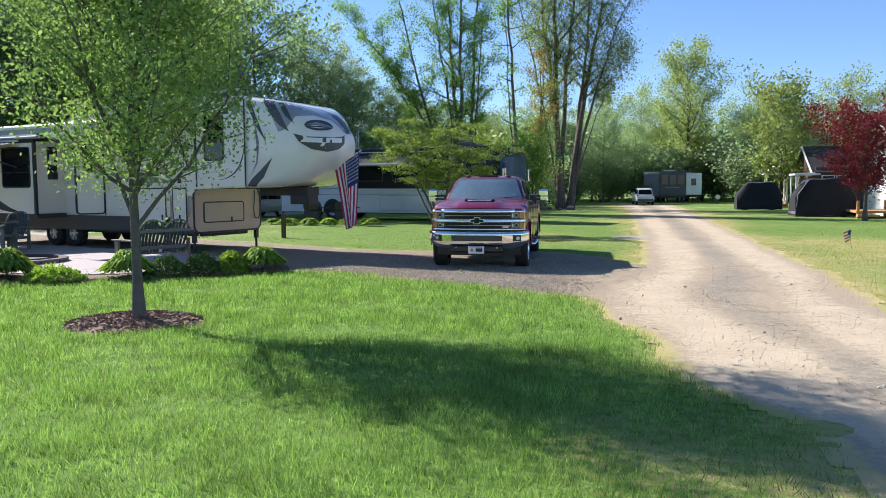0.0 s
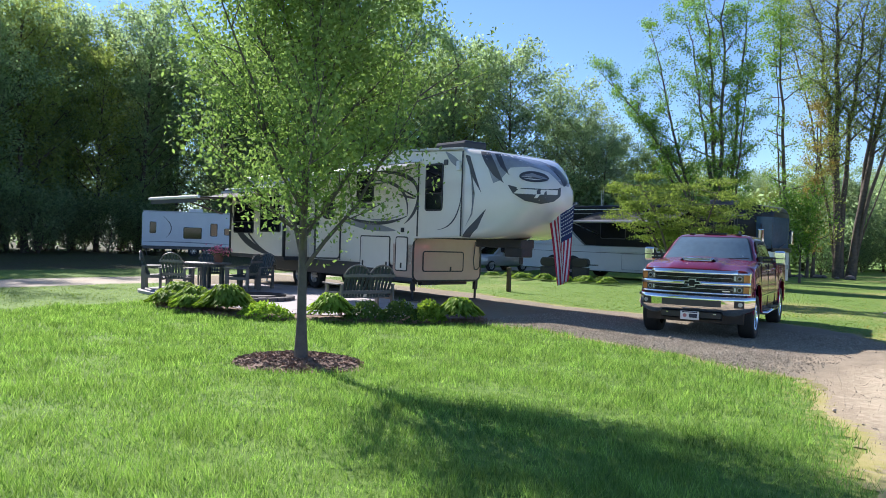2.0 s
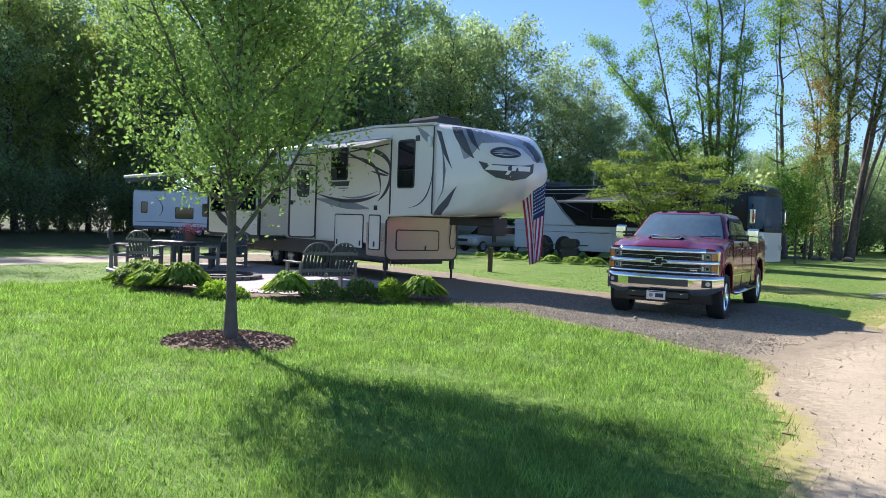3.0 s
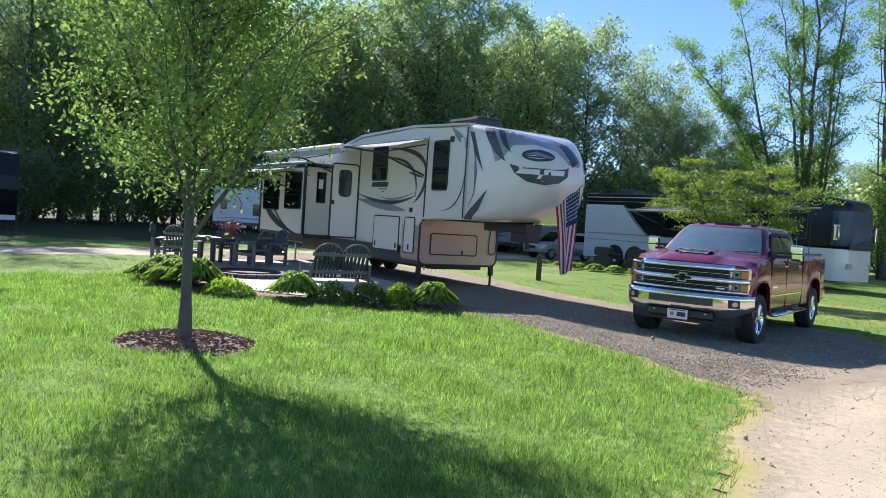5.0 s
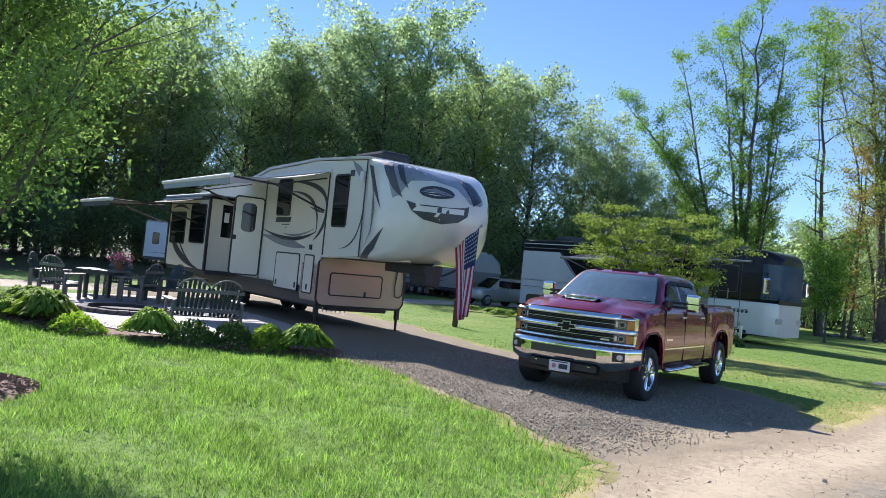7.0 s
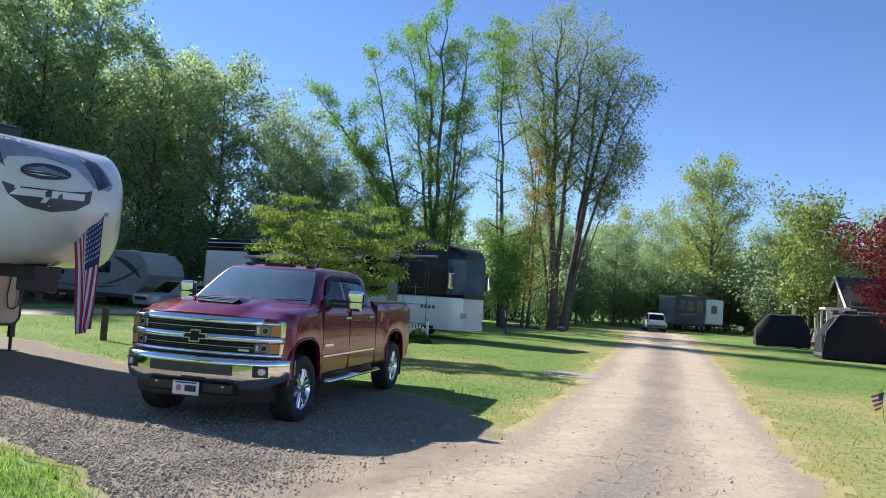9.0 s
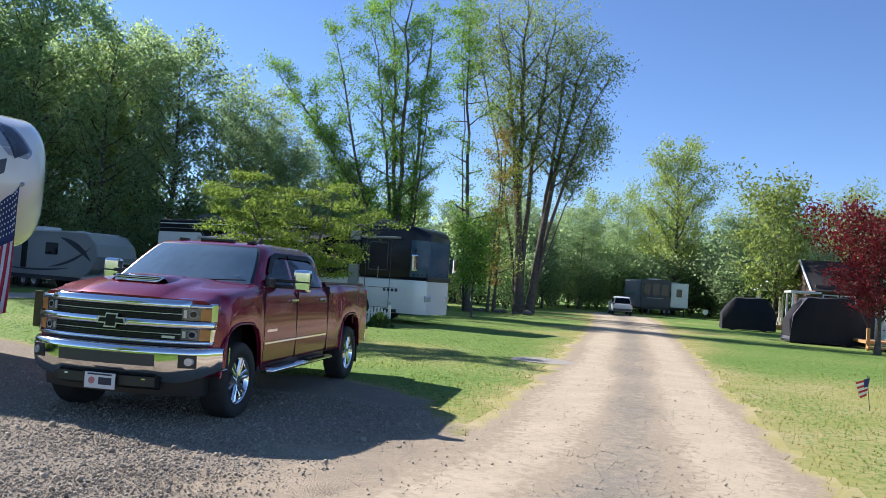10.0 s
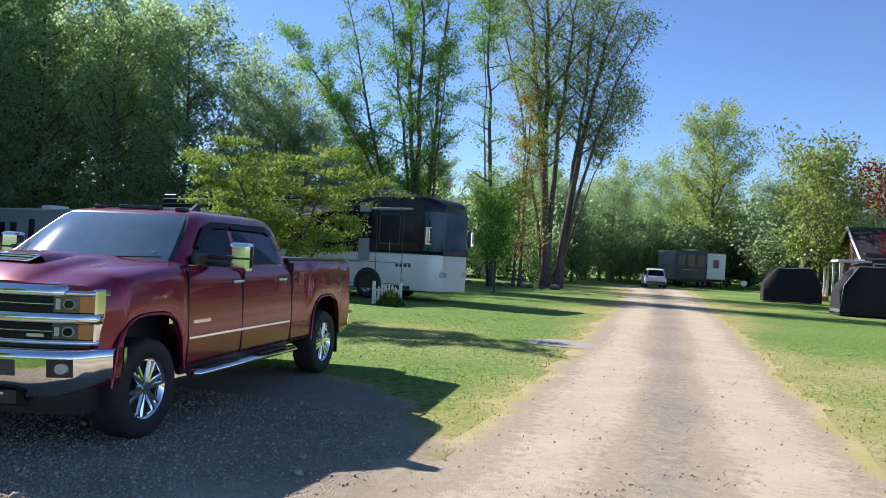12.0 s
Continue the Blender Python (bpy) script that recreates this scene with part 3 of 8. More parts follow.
def camper():
    t = thing("fifth_wheel_camper", CAMPER, "cream fifth-wheel camper with black swooshes, slide-out and extended awnings", "camper")
    outline = [(-9.5, 0.92), (-0.47, 0.92), (-0.47, 1.71), (1.42, 1.71), (1.42, 3.86), (-1.0, 3.96), (-3.9, 3.88), (-5.6, 3.52), (-9.5, 3.46)]
    body = part("body", slab(outline, 0.0, 2.44, 0.05), "cream", t, "cream fibreglass side walls")
    part("roof_skin", slab([(-9.5, 3.47), (-5.6, 3.53), (-3.9, 3.89), (-1.0, 3.97), (1.42, 3.87), (1.42, 3.93), (-1.0, 4.03), (-3.9, 3.95), (-5.6, 3.59), (-9.5, 3.53)], -0.04, 2.48, 0.02), "roof", t, "pale roof edge moulding")
    # front cap
    rings = []
    for i in range(15):
        q = i / 14
        rings.append(superring(1.40 + 1.98 * q, 1.23 * (1 - 0.50 * q ** 3.2), 1.70 + 0.10 * q ** 2 + 0.52 * q ** 5, 3.90 - 0.24 * q - 0.52 * q ** 4, 0.10 + 0.55 * q ** 1.5))
    rings.append(superring(3.46, 0.46, 2.45, 2.98, 0.25))
    rings.append(superring(3.48, 0.1, 2.6, 2.8, 0.1))
    cap = part("front_cap", loft(rings, True, True), "cap", t, "glossy pearl moulded front cap", True)
    # champagne front wall under the overhang, with its hatch
    front = Matrix(((0, 1, 0, -0.44), (1, 0, 0, 0), (0, 0, 1, 0), (0, 0, 0, 1)))

    def on_front(name, bm, mat, parent, label=""):
        bm.transform(front)
        return part(name, bm, mat, parent, label)
    fw = on_front("front_wall", slab(rounded(0.0, 2.44, 0.53, 1.70, 0.2), -0.9, 0.0, 0.02), "bronze", t, "champagne front wall under the overhang")
    on_front("front_edge_trim", frame_slab(-0.012, 2.452, 0.52, 1.71, 0.2, 0.04, -0.02, 0.012), "black", fw, "black edge trim")
    on_front("hatch", slab(rounded(0.34, 1.76, 0.80, 1.32, 0.07), 0.0, 0.016), "bronze", fw)
    on_front("hatch_seal", frame_slab(0.32, 1.78, 0.78, 1.34, 0.08, 0.032, -0.004, 0.02), "black", fw, "black hatch seal")
    on_front("hatch_latch", box(1.28, 1.33, 0.016, 0.03, 0.80, 0.92, 0.005), "black", fw)
    pts = [(2.36, 0.02, 1.62), (2.38, 0.04, 1.25), (2.36, 0.04, 0.92), (2.28, 0.04, 0.84), (2.17, 0.04, 0.86), (2.13, 0.04, 1.1), (2.18, 0.03, 1.45), (2.2, 0.02, 1.62)]
    cable = bmesh.new()
    for a, b in zip(pts, pts[1:]):
        rod_in(cable, a, b, 0.014, None, 6)
    on_front("cable_loop", cable, "black", fw, "hanging black cable loop")
    # dark underside and frame
    part("skirt", box(-7.9, -0.5, 0.04, 2.40, 0.50, 0.935, 0.03), "charcoal", t, "dark lower skirt")
    part("rear_skirt", box(-9.45, -7.9, 0.04, 2.40, 0.62, 0.935, 0.03), "charcoal", t)
    part("chassis", box(-9.3, -0.55, 0.4, 2.04, 0.42, 0.55, 0.02), "iron", t, "dark steel chassis")
    for x in (-6.6, -5.65):
        for y, turn in ((0.28, 180), (2.16, 0)):
            wheel(t, "wheel", pose(x, y, 0.385, 0, 0, turn), 0.385, 0.22, 6, 0.55, "steel")
    part("axle", rod((-6.6, 0.4, 0.385), (-6.6, 2.05, 0.385), 0.05), "iron", t)
    # pin box and landing legs
    pin = bmesh.new()
    box_in(pin, 0.9, 2.5, 0.98, 1.46, 1.50, 1.72, 0.03)
    box_in(pin, 1.9, 2.5, 1.02, 1.42, 1.28, 1.55, 0.04)
    rod_in(pin, (2.3, 1.22, 1.12), (2.3, 1.22, 1.3), 0.05, None, 12)
    part("pin_box", pin, "iron", t, "black hitch pin box")
    for y in (0.10, 2.36):
        leg = bmesh.new()
        box_in(leg, -0.60, -0.50, y - 0.05, y + 0.05, 0.28, 0.62)
        rod_in(leg, (-0.55, y, 0.02), (-0.55, y, 0.4), 0.033, None, 10)
        box_in(leg, -0.67, -0.43, y - 0.11, y + 0.11, 0.0, 0.025)
        part("landing_leg", leg, "iron", t, "steel landing leg with foot plate")
    for x in (-8.8,):
        leg = bmesh.new()
        rod_in(leg, (x, 0.2, 0.02), (x, 0.2, 0.55), 0.035, None, 10)
        box_in(leg, x - 0.11, x + 0.11, 0.09, 0.31, 0.0, 0.025)
        part("stabiliser", leg, "steel", t)
    steps = bmesh.new()
    for i in range(6):
        rod_in(steps, (-0.6, 0.3 + 0.12 * i, 0.38), (-0.6, 0.3 + 0.12 * i, 0.52), 0.016, None, 6)
    box_in(steps, -0.63, -0.57, 0.2, 1.05, 0.50, 0.56)
    part("under_rack", steps, "steel", t)

    # side openings: s0, s1, z0, z1
    def window(s0, s1, z0, z1, y=0.0, rr=0.09, split=True):
        w = part("window", slab(rounded(s0, s1, z0, z1, rr), y - 0.012, y + 0.03), "glass", t, "dark tinted window")
        part("window_frame", frame_slab(s0 - 0.025, s1 + 0.025, z0 - 0.025, z1 + 0.025, rr, 0.04, y - 0.02, y + 0.02), "black", w)
        if split:
            part("sash_bar", box(s0 + 0.02, s1 - 0.02, y - 0.018, y - 0.008, z0 + 0.36 * (z1 - z0), z0 + 0.36 * (z1 - z0) + 0.025), "black", w)
        return w
    window(0.02, 0.66, 2.40, 3.56)
    window(-3.12, -2.32, 2.66, 3.56)
    # entry doorway, a black sheet for its unlit inside, with the door swung out
    part("doorway", slab(rounded(-4.75, -3.98, 1.00, 3.06, 0.1), -0.012, 0.02), "black", t, "doorway with unlit inside as a black sheet")
    door = new("entry_door")
    door.parent = t
    door.matrix_local = pose(-3.95, -0.02, 0, 0, 0, 90 - 9)
    tagged(door, "open cream entry door with a tinted window")
    part("door_panel", slab(rounded(-0.78, 0.0, 1.00, 3.08, 0.1), -0.02, 0.02), "cream", door)
    part("door_edge", frame_slab(-0.80, 0.02, 0.98, 3.10, 0.11, 0.04, -0.026, 0.026), "black", door, "black door edge")
    part("door_window", slab(rounded(-0.58, -0.20, 2.15, 2.92, 0.12), -0.03, 0.03), "glass", door, "tinted door window")
    part("door_handle", box(-0.76, -0.68, -0.05, 0.05, 1.92, 2.04, 0.01), "black", door)
    # hatches
    for s0, s1, z0, z1 in ((-2.85, -1.48, 0.80, 1.68), (-1.18, -0.70, 0.80, 1.68)):
        h = part("luggage_hatch", slab(rounded(s0, s1, z0, z1, 0.06), -0.014, 0.01), "cream", t, "cream luggage hatch")
        part("hatch_seal", frame_slab(s0 - 0.025, s1 + 0.025, z0 - 0.025, z1 + 0.025, 0.07, 0.03, -0.018, 0.008), "black", h)
        for x in ((s0 + 0.12, s1 - 0.12) if s1 - s0 > 1 else (s0 + 0.24,)):
            part("hatch_latch", box(x - 0.03, x + 0.03, -0.028, -0.012, z0 + 0.06, z0 + 0.2, 0.005), "black", h)
    part("outlet_cover", box(-0.98, -0.86, -0.03, 0.01, 1.82, 1.94, 0.01), "black", t)
    part("porch_light", box(1.24, 1.36, -0.09, 0.0, 3.36, 3.60, 0.03), "white", t, "white oval porch light")
    part("speaker", box(0.70, 0.86, -0.03, 0.0, 3.52, 3.66, 0.02), "charcoal", t)
    # panel joints
    for s, z0, z1 in ((-0.30, 1.72, 3.62), (-3.93, 0.95, 3.65), (1.40, 1.75, 3.84)):
        part("wall_joint", box(s - 0.022, s + 0.022, -0.014, 0.004, z0, z1), "black", t, "black wall joint strip")
    # swooshes along the wall
    for a, b, c, w, mm in (
        ((-3.9, 2.28), (-2.0, 1.85), (-0.75, 2.25), 0.10, "charcoal"), ((-3.9, 2.12), (-2.4, 1.95), (-1.25, 1.86), 0.22, "silver"),
        ((-2.3, 3.25), (-0.6, 3.2), (-0.75, 2.25), 0.09, "charcoal"), ((-2.6, 2.2), (-1.8, 2.05), (-0.85, 2.32), 0.05, "silver"),
        ((-2.2, 3.5), (-0.15, 3.4), (-0.35, 2.75), 0.12, "charcoal"), ((-0.35, 2.9), (-0.2, 2.4), (-0.85, 2.05), 0.10, "charcoal"),
        ((-1.2, 2.85), (-0.7, 2.75), (-0.4, 2.7), 0.06, "charcoal"), ((-5.7, 2.32), (-4.7, 2.2), (-4.0, 2.0), 0.05, "silver"),
        ((0.5, 1.90), (1.35, 1.95), (1.39, 2.9), 0.035, "charcoal"),
        ((0.75, 3.86), (1.15, 3.55), (1.38, 3.45), 0.18, "silver")):
        part("swoosh", swoosh(curve_pts(a, b, c), w, -0.006), mm, t, "dark curved decal stripe")
    # lettering shown as plain bars
    for x0, x1, z0, z1 in ((-3.15, -2.2, 2.47, 2.60), (-2.75, -2.25, 2.40, 2.425), (-2.55, -2.4, 2.33, 2.35)):
        part("marking_bar", slab([(x0, z0), (x1 - 0.05, z0), (x1, z1), (x0 + 0.05, z1)], -0.009, 0.002), "charcoal", t)
    # slide-out at the rear
    so = part("slide_out", box(-9.42, -5.72, -0.90, 0.1, 0.98, 3.02, 0.03), "cream", t, "cream slide-out room with dark windows")
    for s in (-9.42, -5.72):
        part("corner_trim", box(s - 0.05, s + 0.05, -0.93, -0.86, 0.95, 3.05, 0.01), "black", so, "black corner trim")
    part("top_trim", box(-9.47, -5.67, -0.94, -0.86, 2.98, 3.06, 0.01), "black", so)
    part("slide_bottom", box(-9.40, -5.74, -0.86, 0.05, 0.86, 0.985, 0.01), "charcoal", so)
    window(-9.15, -7.75, 1.68, 2.62, -0.90)
    window(-7.25, -5.95, 1.74, 2.84, -0.90)
    part("end_window", box(-5.735, -5.70, -0.52, -0.22, 1.95, 2.88, 0.004), "glass", so, "narrow dark end window")
    part("paper_note", box(-5.70, -5.694, -0.46, -0.32, 2.38, 2.66), "white", so, "white paper behind the glass")
    for a, b, c, w in (((-9.35, 2.35), (-8.9, 1.3), (-6.3, 0.98), 0.24), ((-8.6, 2.4), (-8.4, 1.5), (-6.6, 1.02), 0.07), ((-9.1, 2.75), (-8.4, 2.95), (-7.5, 2.7), 0.1)):
        part("swoosh", swoosh(curve_pts(a, b, c), w, -0.905), "charcoal", so)
    topper = bmesh.new()
    box_in(topper, -9.6, -5.5, -0.98, 0.0, 3.10, 3.13)
    rod_in(topper, (-9.7, -0.98, 3.12), (-5.4, -0.98, 3.12), 0.045, None, 10)
    part("slide_topper", topper, "fabric", so, "grey slide-out topper awning")
    # awnings: wall from s0 to s1 at y, z; roller out at y2, z2
    def awning(s0, s1, y, z, y2, z2, mat, arms):
        rings = []
        for i in range(9):
            q = i / 8
            yy, zz = y + (y2 - y) * q, z + (z2 - z) * q - 0.10 * math.sin(math.pi * q)
            rings.append([(s0 + (s1 - s0) * j / 10, yy, zz - 0.03 * math.sin(math.pi * j / 10) * math.sin(math.pi * q)) for j in range(11)])
        bm = loft(rings)
        bmesh.ops.solidify(bm, geom=bm.faces, thickness=0.012)
        a = part("awning", bm, mat, t, "extended awning with grey fabric and roller", True)
        part("roller", rod((s0 - 0.12, y2, z2), (s1 + 0.12, y2, z2), 0.05, None, 12), "white", a, "white awning roller")
        part("valance", box(s0, s1, y2 - 0.012, y2 + 0.012, z2 - 0.17, z2 - 0.02), mat, a)
        part("wall_rail", box(s0 - 0.05, s1 + 0.05, y - 0.05, y, z, z + 0.06), "white", a)
        for s, low in arms:
            arm = bmesh.new()
            mid = (s, (y + y2) / 2 - 0.1, (low + z2) / 2 + 0.2)
            rod_in(arm, (s, y - 0.03, low), mid, 0.025, None, 6)
            rod_in(arm, mid, (s, y2, z2), 0.022, None, 6)
            rod_in(arm, (s, y - 0.03, z - 0.15), mid, 0.016, None, 6)
            part("awning_arm", arm, "iron", a, "dark folding awning arm")
        return a
    awning(-5.05, -0.25, -0.02, 3.66, -2.40, 3.22, "fabric", ((-0.35, 2.75), (-4.95, 2.75)))
    awning(-10.1, -6.4, -0.92, 3.02, -3.40, 2.68, "darkfabric", ((-6.5, 2.3), (-10.0, 2.3)))
    # roof units
    ac = bmesh.new()
    box_in(ac, -0.75, 0.55, 0.85, 1.6, 3.96, 4.27, 0.07)
    part("air_conditioner", ac, "black", t, "black rooftop air conditioner")
    part("ac_base", box(-0.85, 0.65, 0.8, 1.65, 3.92, 4.0, 0.02), "charcoal", t)
    part("roof_vent", box(-4.6, -4.0, 0.9, 1.5, 3.85, 4.02, 0.05), "white", t)
    part("roof_vent", box(-7.6, -7.0, 0.9, 1.5, 3.5, 3.66, 0.05), "white", t)
    part("tail_ladder", rod((-9.6, 0.5, 0.8), (-9.6, 0.5, 3.5), 0.02), "steel", t)

    # decals wrapped round the front cap: points in degrees round the nose and metres up
    from mathutils.bvhtree import BVHTree
    me = cap.data
    tree = BVHTree.FromPolygons([v.co.copy() for v in me.vertices], [tuple(p.vertices) for p in me.polygons])

    def wrapped(name, outline, mat, label="", off=0.006):
        bm = bmesh.new()
        vs = [bm.verts.new((a / 60.0, 0, z)) for a, z in outline]
        bm.faces.new(vs)
        bmesh.ops.triangulate(bm, faces=bm.faces)
        for _ in range(4):
            bmesh.ops.subdivide_edges(bm, edges=[e for e in bm.edges if e.calc_length() > 0.09], cuts=1)
            bmesh.ops.triangulate(bm, faces=[f for f in bm.faces if len(f.verts) > 3])
        for v in bm.verts:
            a, z = radians(v.co.x * 60.0), v.co.z
            d = Vector((math.cos(a), math.sin(a), 0))
            o = Vector((1.45, 1.22, z))
            hit = tree.ray_cast(o + d * 4, -d)
            v.co = (hit[0] + hit[1] * off) if hit[0] else o + d * 1.2
        return part(name, bm, mat, cap, label, True)
    wrapped("cap_mask", [(-66, 3.78), (-40, 3.73), (-15, 3.66), (4, 3.62), (14, 3.5), (16, 3.15), (10, 3.0), (2, 3.02), (-4, 3.32), (-20, 3.42), (-36, 3.38), (-44, 3.08), (-50, 3.02), (-56, 3.4)], "smoke", "smoky grey cap graphic")
    wrapped("cap_fang", [(-66, 3.79), (-55, 3.77), (-48, 3.45), (-41, 3.02), (-50, 3.2), (-59, 3.5)], "charcoal", "black pointed graphic", 0.009)
    wrapped("cap_fang", [(-50, 3.72), (-44, 3.7), (-40, 3.4), (-37, 3.2), (-44, 3.4)], "charcoal", "", 0.009)
    wrapped("cap_fang", [(3, 3.55), (12, 3.48), (14, 3.15), (4, 2.98), (5, 3.28)], "charcoal", "", 0.009)
    wrapped("emblem", [(-19 + 11 * math.cos(a), 3.18 + 0.13 * math.sin(a)) for a in [2 * math.pi * i / 20 for i in range(20)]], "charcoal", "dark oval emblem", 0.012)
    wrapped("emblem_mark", [(-28, 3.2), (-20, 3.26), (-12, 3.18), (-9, 3.12), (-15, 3.13), (-20, 3.18)], "silver", "", 0.016)
    wrapped("badge_field", [(-38, 2.98), (-30, 2.91), (-12, 2.89), (-2, 2.93), (1, 2.97), (0, 2.76), (-6, 2.62), (-16, 2.55), (-26, 2.61), (-34, 2.78)], "charcoal", "dark crescent badge", 0.012)
    wrapped("badge_bar", [(-33.5, 2.78), (-20, 2.76), (-3, 2.78), (-2.5, 2.89), (-20, 2.87), (-30, 2.89)], "cap", "pale bar across the badge", 0.018)
    wrapped("badge_bar", [(-31.5, 2.88), (-29, 2.88), (-28.5, 2.97), (-31, 2.97)], "cap", "", 0.019)
    wrapped("badge_bar", [(-20.5, 2.68), (-18.5, 2.68), (-17, 2.77), (-19, 2.77)], "cap", "", 0.019)
    wrapped("emblem_mark", [(-27, 3.13), (-20, 3.10), (-14, 3.11), (-20, 3.125)], "cap", "", 0.017)
    wrapped("emblem_mark", [(-29, 3.17), (-22, 3.155), (-18, 3.165), (-22, 3.175)], "cap", "", 0.017)
    wrapped("cap_blade", [(-88, 3.74), (-80, 3.7), (-62, 2.78), (-76, 3.2)], "charcoal", "black blade graphic")
    wrapped("cap_blade", [(-90, 1.74), (-78, 1.73), (-66, 1.95), (-56, 2.42), (-70, 2.12), (-82, 1.92)], "charcoal", "black blade graphic")
    wrapped("cap_line", [(-84, 2.0), (-74, 2.3), (-71, 2.75), (-76, 3.25), (-82, 3.5), (-77, 3.25), (-73, 2.75), (-76, 2.3), (-85, 1.96)], "silver", "")
    return t


camper()

# flag on a slanting pole at the hitch
def flag():
    t = thing("flag", CAMPER @ pose(2.55, 1.2, 1.74), "striped national flag hanging from a slanting pole", "flag")
    tip = Vector((1.42, 0, 0.83))
    part("flagpole", rod((-0.2, 0, -0.12), tip, 0.014, None, 8), "white", t, "thin white pole")
    part("finial", rod(tip, tip + Vector((0.03, 0, 0.02)), 0.03, None, 8), "steel", t)
    # cloth hung from the pole: q along the pole, h down
    def at(q, h):
        top = tip * (0.99 - 0.52 * q)
        fall = 1.78 - 0.32 * q
        x = top.x * (1 - 0.70 * h) + (tip.x - 0.22) * 0.70 * h
        fold = math.sin(q * 9 + h * 2.2) * 0.05 * (0.3 + h)
        return Vector((x, fold - 0.02, top.z - h * fall))
    n, m = 26, 24
    canton = None
    groups = {"navy": [], "flagred": [], "flagwhite": []}
    for i in range(n):
        for j in range(m):
            q, h = i / n, j / m
            if q < 7 / 13 and h < 0.40:
                k = "navy"
            else:
                k = "flagred" if int(q * 13 + 0.001) % 2 == 0 else "flagwhite"
            groups[k].append([at(q, h), at(q + 1 / n, h), at(q + 1 / n, h + 1 / m), at(q, h + 1 / m)])
    for k, nm, lb in (("navy", "canton", "navy star field"), ("flagred", "red_stripes", "red stripes"), ("flagwhite", "white_stripes", "white stripes")):
        bm = bmesh.new()
        for c in groups[k]:
            bm.faces.new([bm.verts.new(p) for p in c])
        bmesh.ops.remove_doubles(bm, verts=bm.verts, dist=0.0005)
        bmesh.ops.solidify(bm, geom=bm.faces, thickness=0.004)
        made = part(nm, bm, k, t, lb, True)
        canton = made if k == "navy" else canton
    for i in range(7):
        for j in range(7):
            bm = bmesh.new()
            p = at(0.04 + 0.07 * i, 0.04 + 0.05 * j)
            bmesh.ops.create_circle(bm, cap_ends=True, segments=5, radius=0.018, matrix=Matrix.Translation(p + Vector((0, -0.012, 0))) @ Matrix.Rotation(radians(90), 4, "X"))
            part("star", bm, "flagwhite", canton)
    return t


flag()

